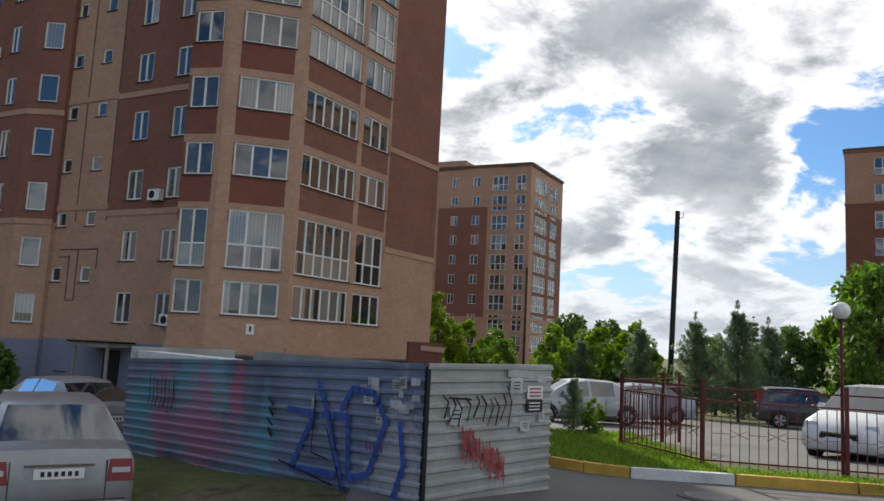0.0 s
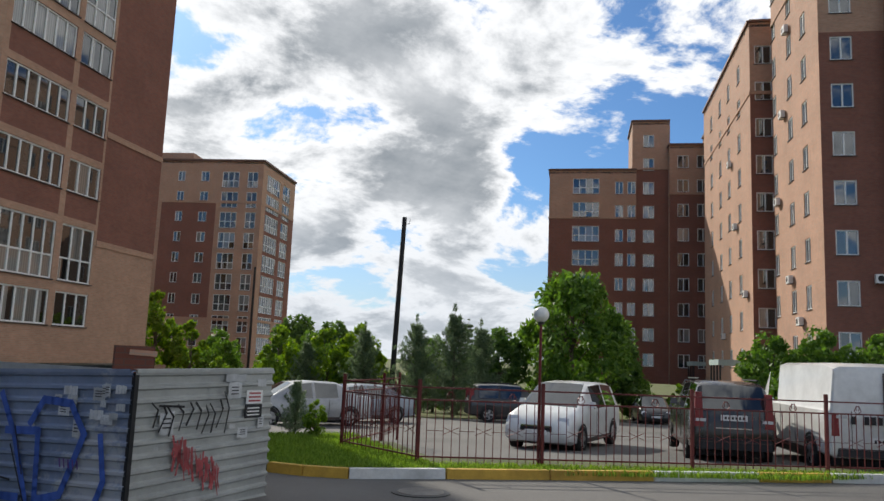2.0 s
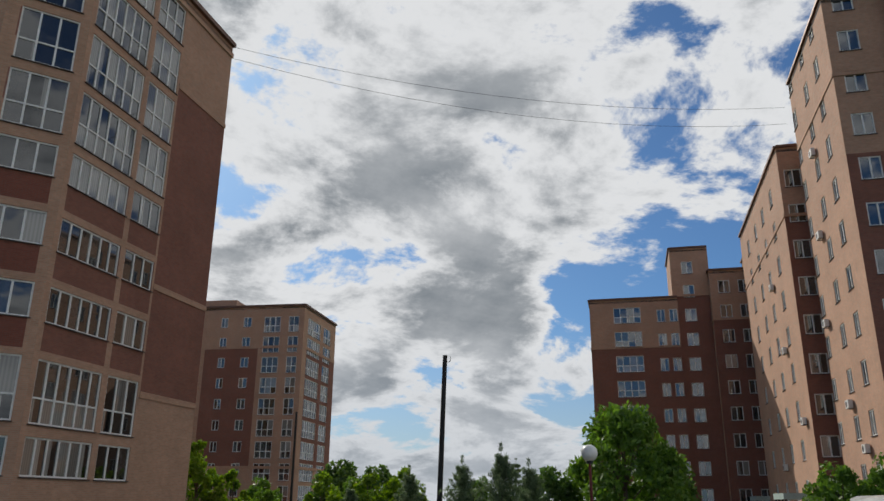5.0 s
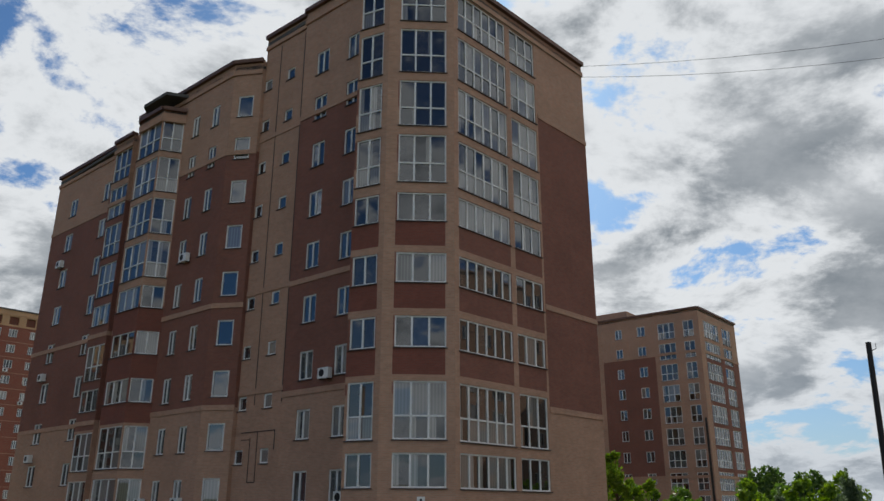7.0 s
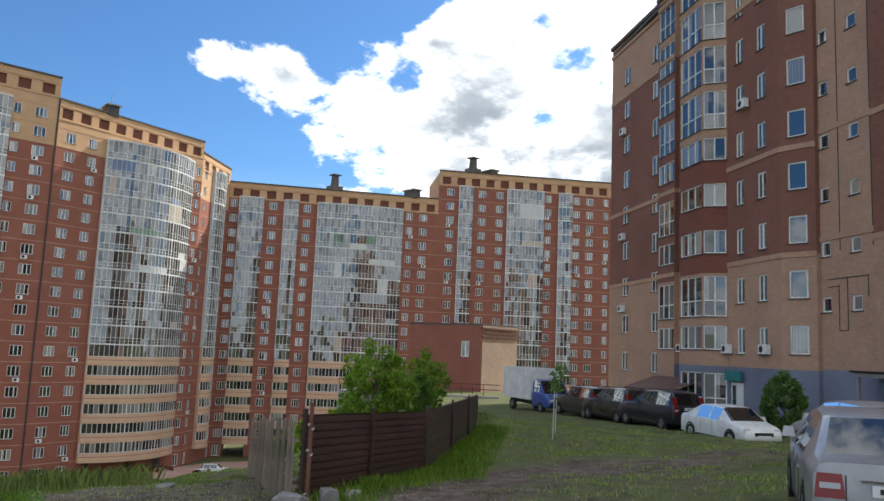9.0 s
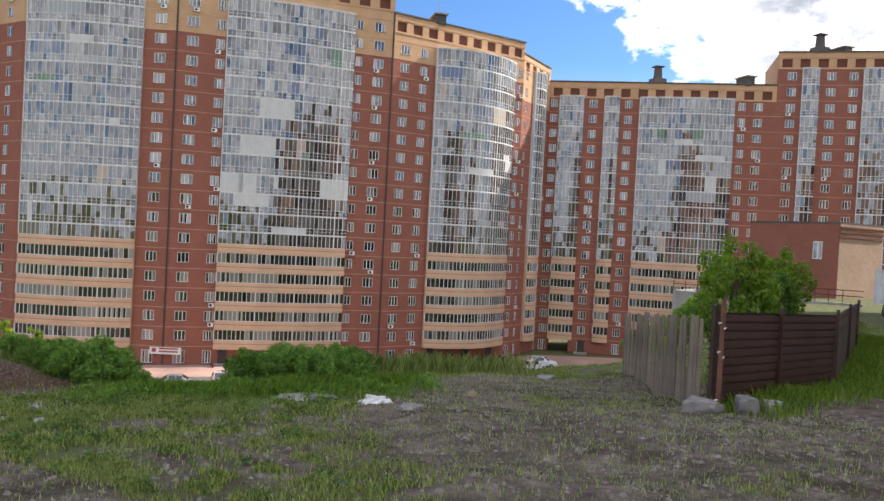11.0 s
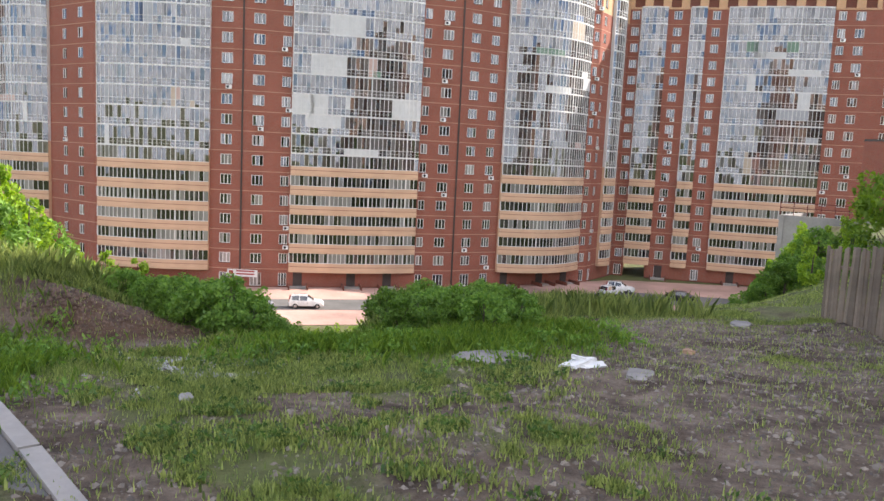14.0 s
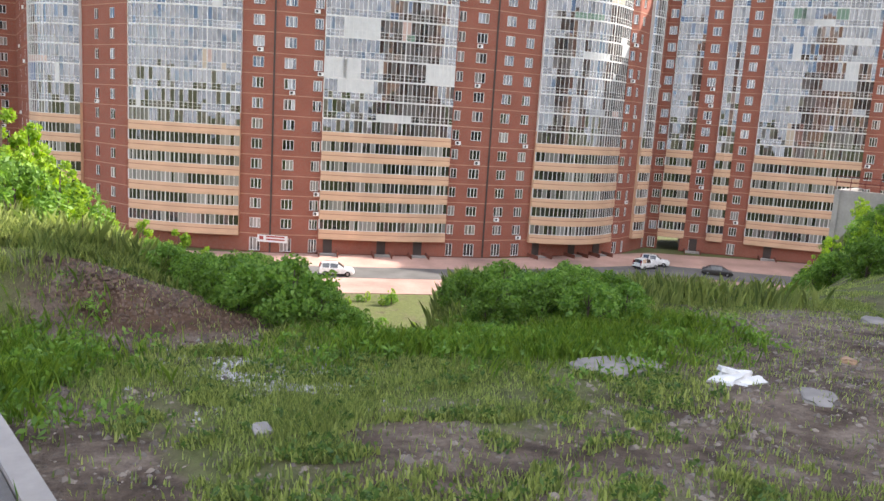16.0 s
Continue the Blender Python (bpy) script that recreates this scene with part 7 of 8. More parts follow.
        g = Geo(); g.box((-0.02, sgn * h * 0.76 - 0.10, zl - 0.17), (-0.006, sgn * h * 0.76 + 0.10, zl - 0.11), CLEARLENS); part("reversing_light", g, T)
    g = Geo(); g.box((-0.035, -h * 0.84, zb + 0.165), (-0.015, h * 0.84, zb + 0.18), DARKTRIM); part("bumper_line", g, T)
    g = Geo(); g.box((L - 0.03, -h * 0.40, 0.60), (L + 0.02, h * 0.40, 0.63), CHROME); part("grille_bar", g, T, "chrome grille bar")
    if kind == "suv":
        for sgn in (-1, 1):
            g = Geo(); g.tube((0.6, sgn * h * 0.7, 1.75), (2.2, sgn * h * 0.7, 1.74), 0.018, 0.018, BLACKM, 6); part("roof_rail", g, T)
    return T


P_SILVER = paint_mat("silver_paint", (0.34, 0.35, 0.36), 0.28, 0.45)
P_WHITE = paint_mat("white_paint", (0.74, 0.74, 0.72), 0.3)
P_BLACK = paint_mat("black_paint", (0.007, 0.007, 0.008), 0.2)
P_DGREY = paint_mat("dark_grey_paint", (0.022, 0.022, 0.024), 0.25, 0.1)
P_BLUE = paint_mat("dark_blue_paint", (0.008, 0.012, 0.024), 0.22, 0.1)
P_TBLUE = paint_mat("truck_blue_paint", (0.02, 0.06, 0.28), 0.3)
P_GREY = paint_mat("grey_blue_paint", (0.24, 0.27, 0.31), 0.3, 0.4)
P_RED = paint_mat("dark_red_paint", (0.22, 0.02, 0.02), 0.25)


def placed(kind, rear, heading, paint, label, **kw):
    L = {"sedan": 4.5, "estate": 4.34, "suv": 4.46, "van": 5.4}[kind]
    c = along(rear, heading, L / 2)
    return vehicle(kind, c[0], c[1], heading, paint, label, **kw)


placed("sedan", (-4.76, 10.05), 119, P_SILVER, "silver saloon car parked beside the hoarding", z=-0.46, group="parked cars")
placed("sedan", (-7.0, 17.6), 138, P_SILVER, "silver saloon parked before the house entrance", z=-0.66, group="parked cars")
vehicle("sedan", -17.9, 29.6, -28, P_WHITE, "white saloon car facing the yard", z=-1.62, group="parked cars")
for x, y, hd, pt, kd, lb in ((-22.9, 32.2, 160, P_BLUE, "suv", "dark blue off-road car in the parking row"), (-26.9, 34.3, 160, P_BLACK, "suv", "black estate car in the parking row"), (-30.6, 36.2, 160, P_DGREY, "suv", "dark grey off-road car in the parking row")):
    vehicle(kd, x, y, hd, pt, lb, z=ground_z(x, y) - 0.02, group="parked cars")


def lot(kind, x, y, hd, pt, lb, **kw):
    return vehicle(kind, x, y, hd, pt, lb, z=ground_z(x, y) + 0.03, group="parked cars", **kw)


c_ = along((10.9, 13.75), 58, 2.23)
lot("suv", *c_, 58, P_BLACK, "dark off-road car with tall red tail lights behind the fence")
c_ = along((8.0, 16.85), 41, 2.2)
lot("estate", *c_, 221, P_WHITE, "white estate car facing the fence")
lot("suv", 16.2, 33.6, 344, P_DGREY, "dark off-road car with bright wheels under the trees", r=0.36)
lot("sedan", 4.9, 27.4, 190, P_SILVER, "silver-grey hatchback by the grass")
lot("sedan", 7.8, 31.0, 190, P_GREY, "blue-grey saloon car in the lot")
lot("estate", 13.4, 46.6, 180, P_WHITE, "white estate car far in the lot")
lot("sedan", 10.4, 43.4, 185, P_WHITE, "white car behind others in the lot")
lot("sedan", 25.8, 36.2, 240, P_DGREY, "dark saloon facing the yard")
lot("sedan", 34.1, 43.4, 238, P_RED, "dark red car along the house row")
lot("sedan", 31.0, 43.6, 238, P_WHITE, "pale car parked near the house row")
lot("estate", 31.5, 37.4, 238, P_SILVER, "silver car farther along the house row")
c_ = along((12.5, 11.6), 61, 2.7)
V = lot("van", *c_, 61, P_WHITE, "white panel van with a dented rear behind the fence", name="van", width=1.98, r=0.34)
g = Geo(); g.box((-0.05, -0.012, 0.5), (-0.035, 0.012, 1.95), DARKTRIM); part("door_gap", g, V)
g = Geo()
for i, yy in enumerate((0.55, 0.32, 0.2, 0.08, -0.35, -0.5)):
    g.box((-0.05, yy - 0.04, 0.98), (-0.038, yy + 0.04, 1.13), INK)
part("print_bars", g, V, "dark plain lettering bars")
# small cars at the foot of the tower
for x, y, hd, pt in ((-106.3, 4.9, 85, P_WHITE), (-106.0, -1.5, 85, P_SILVER), (-116.5, 52.0, 120, P_WHITE), (-119.5, 55.0, 60, P_WHITE), (-113, 62, 60, P_DGREY)):
    vehicle("suv" if pt is P_WHITE else "sedan", x, y, hd, pt, "small pale car far below at the tower foot", z=-19.43, group="cars at the tower foot")


def truck():
    x, y, hd = -36.2, 38.6, -18
    T = thing("box_truck", "light truck with a blue cab and a white box body", "truck", pose(x, y, ground_z(x, y) - 0.05, 0, 0, hd))
    g = Geo(); g.box((-3.2, -1.05, 0.75), (0.6, 1.05, 2.75), P_WHITE, None, 0.02); part("box_body", g, T)
    st = [(0.7, .4, 1.3, 2.0, 1, .9, "p"), (0.85, .4, 1.3, 2.06, 1, .88, "s"), (1.5, .4, 1.28, 2.0, 1, .86, "w"), (2.05, .4, 1.15, 1.24, .97, .84, "b"), (2.5, .4, .95, 1.02, .92, .8, "b"), (2.65, .5, .7, .76, .86, .74, "b")]
    bd, gl = loft(st, 1.95, P_TBLUE)
    part("cab", bd, T, "blue cab")
    for nm, me in gl:
        part(nm, me, T)
    ty, rm = wheel_meshes(0.36)
    for px in (-2.0, 1.75):
        for s in (-1, 1):
            w = part("wheel", ty, T, at=Matrix.Translation((px, s * 0.88, 0.36)) @ (Matrix.Rotation(math.pi, 4, "Z") if s > 0 else Matrix.Identity(4))); part("rim", rm, w)
    for s in (-1, 1):
        g = Geo(); g.box((2.45, s * 0.62 - 0.15, 0.75), (2.64, s * 0.62 + 0.15, 0.93), CLEARLENS, None, 0.02); part("headlight", g, T)
    g = Geo(); g.box((-3.1, -0.5, 0.45), (2.2, 0.5, 0.72), BLACKM); part("chassis", g, T)
    g = Geo(); g.box((2.6, -0.85, 0.4), (2.74, 0.85, 0.62), BLACKM, None, 0.02); part("bumper", g, T)


truck()

# ---- trees, shrubs, grass ----
def leaf_cloud(rs, centres, per, size, spread, mat, droop=0.2, slim=0.55):
    """Many small leaf quads scattered about clump centres; one mesh."""
    c = np.repeat(np.array(centres), per, axis=0)
    n = len(c)
    d = rs.normal(size=(n, 3)); d /= np.linalg.norm(d, axis=1)[:, None]
    r = spread * rs.uniform(0.35, 1.0, (n, 1)) ** 0.6
    p = c[:, :3] + d * r * c[:, 3:4]
    a = rs.normal(size=(n, 3)); a /= np.linalg.norm(a, axis=1)[:, None]
    b = np.cross(a, rs.normal(size=(n, 3))); b /= np.linalg.norm(b, axis=1)[:, None]
    s = size * rs.uniform(0.55, 1.25, (n, 1))
    a *= s; b *= s * slim
    a[:, 2] -= droop * s[:, 0]
    v = np.stack([p - a, p + b * 0.9, p + a, p - b * 0.9], 1).reshape(-1, 3)
    me = bpy.data.meshes.new("crown")
    me.vertices.add(4 * n); me.vertices.foreach_set("co", v.ravel())
    me.loops.add(4 * n); me.loops.foreach_set("vertex_index", np.arange(4 * n))
    me.polygons.add(n); me.polygons.foreach_set("loop_start", np.arange(0, 4 * n, 4)); me.polygons.foreach_set("loop_total", np.full(n, 4))
    me.materials.append(mat); me.update(); me.validate()
    return me


def broadleaf(seed, h, w, mat, clumps=60, per=110, size=0.17, stem=0.25, base=0.18):
    """Trunk with forked limbs, and a crown of clumps with gaps."""
    rs = np.random.RandomState(seed)
    g = Geo()
    g.tube((0, 0, -0.3), (0.05, 0, h * 0.45), 0.035 * h ** 0.8, 0.02 * h ** 0.8, BARK, 8)
    cs = []
    for i in range(clumps):
        a = rs.uniform(0, 6.2832)
        t = rs.uniform(0, 1)
        zz = h * (base + (0.95 - base) * t)
        prof = math.sin(math.pi * min(1, 0.12 + t * 0.86)) ** 0.7
        rad = w / 2 * prof * rs.uniform(0.35, 1.0) ** 0.5
        x, y = rad * math.cos(a), rad * math.sin(a)
        cs.append((x, y, zz, rs.uniform(0.55, 1.15)))
        if i % 3 == 0:
            z0 = max(h * 0.12, zz - rad * 0.9 - 0.3)
            g.tube((0, 0, min(z0, h * 0.45)), (x, y, zz), 0.010 * h ** 0.8, 0.006, BARK, 5, False)
    g.tube((0.05, 0, h * 0.45), (0, 0, h * 0.85), 0.02 * h ** 0.8, 0.01, BARK, 6)
    return g.mesh("trunk"), leaf_cloud(rs, cs, per, size, w * 0.15, mat)


def conifer(seed, h, w, tiers=16, mat=NEEDLE):
    rs = np.random.RandomState(seed)
    g = Geo(); g.tube((0, 0, -0.2), (0, 0, h), 0.02 * h, 0.01, BARK, 7)
    cs = []
    for t in range(tiers):
        f = t / tiers
        z = h * (0.08 + 0.9 * f)
        R = w / 2 * (1 - f) ** 0.8 + 0.08
        n = int(5 + 5 * (1 - f))
        for i in range(n):
            a = 6.2832 * (i + rs.rand()) / n
            g.tube((0, 0, z), (R * math.cos(a), R * math.sin(a), z + 0.06 * R), 0.012, 0.004, BARK, 4, False)
            for k in range(4):
                q = R * (0.3 + 0.7 * k / 3)
                cs.append((q * math.cos(a), q * math.sin(a), z + 0.05 * q + rs.uniform(-0.05, 0.05), 0.7))
    cs.append((0, 0, h, 0.4))
    return g.mesh("trunk"), leaf_cloud(rs, cs, 11, 0.13, 0.045 * h ** 0.5 * 1.6, mat, 0.0)


def pine(seed, h, w):
    """Open pine: rising whorls of branches with long needles and spiky leading shoots."""
    rs = np.random.RandomState(seed)
    g = Geo(); g.tube((0, 0, -0.3), (0.06, 0, h), 0.018 * h, 0.012, BARK, 7)
    cs = []
    for t in range(15):
        f = t / 15
        z = h * (0.04 + 0.88 * f)
        n = 5 + int(3 * (1 - f))
        for i in range(n):
            a = 6.2832 * (i + rs.rand()) / n
            R = (w / 2 * (1 - f) ** 0.75 + 0.12) * rs.uniform(0.6, 1.15)
            up = R * rs.uniform(0.35, 0.85)
            tip = (R * math.cos(a), R * math.sin(a), z + up)
            g.tube((0, 0, z), tip, 0.016, 0.005, BARK, 4, False)
            for k in range(5):
                q = 0.25 + 0.78 * k / 4
                cs.append((tip[0] * q, tip[1] * q, z + up * q ** 1.2 + (0.10 if k == 4 else 0), 1.15 - 0.6 * q))
    cs += [(0.06, 0, h - 0.1, 0.5), (0.06, 0, h + 0.15, 0.35)]
    return g.mesh("trunk"), leaf_cloud(rs, cs, 30, 0.15, 0.27, NEEDLE, -0.35, 0.16)


KINDS = {"poplar": broadleaf(1, 7.0, 5.4, LEAF_A, 95, 130, 0.16, base=0.1), "young": broadleaf(2, 5.0, 2.9, LEAF_B, 48, 100, 0.15, base=0.12), "dark": broadleaf(3, 6.0, 4.4, LEAF_C, 70, 100, 0.2, base=0.12),
         "pine": pine(4, 6.4, 3.9), "spruce": conifer(5, 8.0, 3.2), "thicket": broadleaf(7, 5.0, 3.6, LEAF_B, 34, 75, 0.15, base=0.12), "mid": broadleaf(6, 5.5, 3.8, LEAF_A, 60, 110, 0.16, base=0.1)}


def tree(kind, x, y, scale, label, rz=0, name="tree", cat="tree", group="trees behind the parking lot", z=None, mesh=None):
    tr, cr = mesh or KINDS[kind]
    T = thing(name, label, cat, pose(x, y, ground_z(x, y) if z is None else z, 0, 0, rz) @ Matrix.Scale(scale, 4), group)
    part("trunk", tr, T); part("crown", cr, T)
    return T


TREES = [("poplar", 18.9, 33.2, 1.0, "large round leafy tree, half sunlit, behind the lot"), ("dark", 22.5, 35.5, 0.8, "leafy tree beside the large one"), ("pine", 11.0, 33.0, 0.85, "bushy dark pine behind the lot"), ("pine", 12.6, 32.5, 0.95, "tall bushy dark pine behind the lot"), ("pine", 14.2, 33.2, 0.85, "dark pine in shade"),
         ("pine", 9.4, 35.5, 0.8, "bluish pine beyond the lot"), ("dark", 15.8, 34.6, 0.7, "dark leafy tree beside the pines"), ("spruce", 23.6, 55.8, 0.85, "pointed spruce above the other trees"), ("young", 9.9, 44.6, 0.95, "light green young tree in sunlight"), ("young", 11.5, 44.0, 1.0, "light green round tree"),
         ("young", 7.3, 45.5, 0.95, "light green bush-like tree"), ("pine", 8.6, 44.0, 0.8, "blue-grey pine between light trees"), ("dark", 13.0, 69.0, 1.15, "dark tree before the far house"), ("dark", 16.6, 70.0, 1.1, "dark round tree farther off"), ("young", 3.7, 60.5, 1.15, "light green tree before the far house"),
         ("young", 1.2, 61.5, 1.2, "light green tree beside the near house"), ("mid", 5.6, 58.0, 0.8, "green bushy tree among the others"), ("young", 4.6, 51.0, 0.6, "low light green shrub-like tree"), ("mid", 6.0, 63.0, 0.95, "green tree in the row"), ("mid", 17.2, 46.5, 0.85, "green tree beyond the pole"), ("young", 13.2, 46.0, 0.75, "young tree near the pole"),
         ("mid", 20.8, 48.0, 0.8, "green tree in the distance"), ("dark", 26.5, 47.5, 0.7, "dark tree in the distance"), ("mid", 10.5, 52, 0.9, "green tree behind the row"), ("mid", 27.5, 40.0, 0.55, "bush at the house row"), ("young", 24.2, 32.0, 0.38, "light green low bush by the cars")]
for i, (k, x, y, s, lb) in enumerate(TREES):
    far = 1.22 if 30 < y < 37 and x > 8 else 1.06
    x, y = -0.8 + (x + 0.8) * far, 0.95 + (y - 0.95) * far
    tree(k, x, y, s * far * (0.78 if k == "pine" else 0.98), lb, 47 * i)
for i, (x, y, s) in enumerate(((26.6, 28.6, 0.8), (28.6, 27.4, 0.85), (30.4, 25.6, 0.82), (32.6, 23.6, 0.8))):
    tree("mid", x, y, s, "broad green shrub behind the white van", 80 * i, "shrub", "shrub", "shrubs behind the van")
tree("pine", 2.75, 18.0, 0.19, "small young pine on the lawn", 10, "young_pine", "tree", "young plants on the lawn", 0.2)
tree("young", 3.0, 17.2, 0.16, "low plant beside the young pine", 50, "young_plant", "plant", "young plants on the lawn", 0.2)
tree("dark", -16.7, 31.6, 0.42, "dark round bush before the blue plinth", 0, "bush", "bush", "bushes at the house")
for i, (k, x, y, s) in enumerate((("thicket", -27.2, 19.3, 0.74), ("thicket", -28.9, 20.4, 0.62), ("thicket", -33.0, 26.4, 0.72), ("mid", -31.0, 24.6, 0.42), ("thicket", -29.8, 22.4, 0.5), ("thicket", -36, 29, 0.5))):
    tree(k, x, y, s, "leafy green tree behind the brown steel fence", 60 * i, "tree", "tree", "trees behind the steel fence")

# saplings with ties along the track
for x, y, h in ((-21.0, 22.9, 1.7), (-20.2, 22.0, 1.5), (-22.4, 24.6, 1.6)):
    T = thing("sapling", "thin whitewashed sapling tied to a stake", "sapling", pose(x, y, ground_z(x, y)), "saplings along the track")
    g = Geo(); g.tube((0, 0, -0.1), (0.05, 0, h), 0.018, 0.01, SNOWY, 6); part("stem", g, T)
    rs_ = np.random.RandomState(int(h * 10))
    part("crown", leaf_cloud(rs_, [(0.1, 0, h + 0.5, 1), (0, 0.1, h + 0.15, 1), (0.2, 0.1, h + 0.8, 1)], 22, 0.09, 0.28, LEAF_C), T)

# the third shrub has sunshine mixed into its leaf colour, a brighter yellow-green
SHRUB = [broadleaf(11, 1.5, 1.9, WEED, 34, 70, 0.075, base=0.04), broadleaf(12, 1.2, 1.8, LEAF_A, 34, 70, 0.07, base=0.04), broadleaf(13, 2.0, 1.3, leaf_mat("sunlit_bush_leaf", (0.13, 0.24, 0.03), (0.36, 0.48, 0.07), 0.45), 26, 55, 0.075, base=0.1)]
rs = random.Random(8)
spots = []
for i in range(34):       # the dark tangle along the foot of the cut
    t = i / 33
    spots.append((-18.3 + 1.3 * t + rs.uniform(-0.9, 0.6), -2.2 + 2.15 * t + rs.uniform(-0.35, 0.2), rs.choice((0, 1)), rs.uniform(0.26, 0.5), "dense green shrub on the earth bank"))
for i in range(40):
    u_ = rs.uniform(0, 4.0); spots.append((-16.6 - u_, 1.25 + 0.12 * u_ + rs.uniform(-0.1, 2.4), rs.choice((0, 1, 1)), rs.uniform(0.25, 0.46), "green shrub along the lip of the slope"))
for i in range(44):
    spots.append((-26 - rs.uniform(0, 9), -7.5 - rs.uniform(0, 9), rs.choice((0, 2, 2)), rs.uniform(0.4, 0.85), "sunlit yellow-green bush on the mound"))
for i in range(14):
    spots.append((-21.5 - rs.uniform(0, 5), -5.6 - rs.uniform(0, 4), rs.choice((2, 2, 0)), rs.uniform(0.7, 1.15), "tall bright bush on the mound"))
for i in range(50):
    t = rs.random()
    spots.append((-27 - 28 * t + rs.uniform(-1.5, 1.5), 15.5 + 18 * t + rs.uniform(-1.2, 3.0), rs.choice((0, 1, 2)), rs.uniform(0.55, 1.05), "green shrub on the far hillside"))
for i in range(36):
    spots.append((-25 - rs.uniform(0, 18), 0.5 + rs.uniform(-4, 4), rs.choice((0, 2)), rs.uniform(0.3, 0.6), "sunlit weeds down the gully"))
for i in range(26):
    u_, v_ = rs.random(), rs.random()
    spots.append((-20.3 - 4.5 * v_, -5.0 + 2.9 * u_ - 0.9 * v_, rs.choice((2, 2, 0)), rs.uniform(0.3, 0.62) * (1.25 - 0.5 * u_), "bright yellow-green bush above the earth bank"))
for i in range(22):
    spots.append((-68 - rs.uniform(0, 26), 4 + rs.uniform(-7, 7), rs.choice((0, 2, 2)), rs.uniform(0.5, 1.0), "sunlit bush low on the valley slope"))
for x, y, k, s, lb in spots:
    tree(None, x, y, s, lb, rs.uniform(0, 360), "shrub", "shrub", "shrubs on the slope", None, SHRUB[k])


def blades(name, pts, h0, h1, w, mat, label, seed):
    """Bent grass blades as one body of grass."""
    rs = np.random.RandomState(seed)
    p = np.array(pts); n = len(p)
    a = rs.uniform(0, 6.2832, n)
    h = rs.uniform(h0, h1, n) * p[:, 3]
    lean = rs.uniform(0.1, 0.6, n) * h
    d = np.stack([np.cos(a), np.sin(a)], 1)
    s = np.stack([-np.sin(a), np.cos(a)], 1) * w * rs.uniform(0.6, 1.3, (n, 1))
    z = p[:, 2]
    def vert(k, off, hh, side):
        q = p[:, :2] + d * (lean * off)[:, None] + s * side
        return np.column_stack([q, z + h * hh])
    v = np.stack([vert(0, 0, -0.05, -1), vert(0, 0, -0.05, 1), vert(1, 0.35, 0.6, 0.7), vert(2, 1.0, 1.0, 0.0), vert(1, 0.35, 0.6, -0.7)], 1).reshape(-1, 3)
    me = bpy.data.meshes.new(name)
    me.vertices.add(5 * n); me.vertices.foreach_set("co", v.ravel())
    me.loops.add(5 * n); me.loops.foreach_set("vertex_index", np.arange(5 * n))
    me.polygons.add(n); me.polygons.foreach_set("loop_start", np.arange(0, 5 * n, 5)); me.polygons.foreach_set("loop_total", np.full(n, 5))
    me.materials.append(mat); me.update()
    return tagged(new(name, me), label, "grass", kind="stuff")


def scatter(n, x0, x1, y0, y1, seed, keep, tall=lambda x, y: 1.0):
    r = random.Random(seed)
    out = []
    while len(out) < n:
        x, y = r.uniform(x0, x1), r.uniform(y0, y1)
        if r.random() < keep(x, y):
            z = ground_z(x, y)
            if -40 < x < -1.5 and -20 < y < 34:
                z += 0.10 * noise.noise((x * 0.55, y * 0.55, 0)) + 0.045 * noise.noise((x * 1.9, y * 1.9, 3))
            out.append((x, y, z, tall(x, y)))
    return out


def patchy(x, y):
    return max(0.0, min(1.0, turf_at(x, y) + 1.5 * noise.noise((x * 0.75, y * 0.75, 7)) * 0.75 + 0.55 * noise.noise((x * 1.7, y * 1.7, 2)) + 0.5 * noise.noise((x * 4.5, y * 4.5, 6)) - 0.42)) ** 1.2


def tallness(x, y):
    return 0.34 + 1.2 * smooth(-15.2, -18, x) * smooth(6.0, 2, y) + 0.8 * max(0, noise.noise((x * 0.8, y * 0.8, 5))) + 0.8 * smooth(-1.5, -4, y)


def off_path(x, y):
    """False on the footpath."""
    return y > -0.75 + (x + 9.2) * 0.545


blades("grass", scatter(85000, -24, -7.5, -7, 9.5, 1, lambda x, y: patchy(x, y) * off_path(x, y), tallness), 0.04, 0.13, 0.0048, GRASS, "patchy grass on the trodden waste ground", 1)
blades("grass", scatter(80000, -21, -7.5, -6, 9, 5, lambda x, y: min(1.0, 0.07 + patchy(x, y)) * off_path(x, y), lambda x, y: 1.0), 0.02, 0.065, 0.005, GRASS, "short trodden grass on the waste ground", 5)
blades("grass", scatter(42000, -38, -19, -16, 8, 2, lambda x, y: (0.3 + 0.7 * patchy(x, y)) * (turf_at(x, y) > 0.2), lambda x, y: 1.0), 0.2, 0.55, 0.013, GRASS, "tall grass on the mound and the slope", 2)
blades("grass", scatter(60000, -34, -8, 8, 30, 3, lambda x, y: patchy(x, y) * (1.0 if x < -13 - (y - 8) * 0.2 or y > 13 else 0.5), lambda x, y: 0.6 + 1.6 * smooth(2.0, 0.2, abs((y - 7.9) - (-13.1 - x) * 1.15))), 0.04, 0.14, 0.010, GRASS, "grass along the steel fence and the track", 3)
blades("grass", [(*q[:2], 0.24, q[3]) for q in scatter(26000, 1.3, 12, 10.6, 18, 4, lambda x, y: 1.0 if (1.4 < x < 3.9 and 12.3 < y < 17.5 and y > 13.0 - (x - 1.36) * 0.75) or (x >= 3.9 and abs(y - (12.45 - (x - 3.9) * 0.26)) < 0.4) else 0.0)], 0.035, 0.11, 0.008, LAWN, "sunlit lawn beside the kerb", 4)


TUFT = leaf_mat("tuft_blades", (0.08, 0.12, 0.03), (0.42, 0.48, 0.15), 0.3)


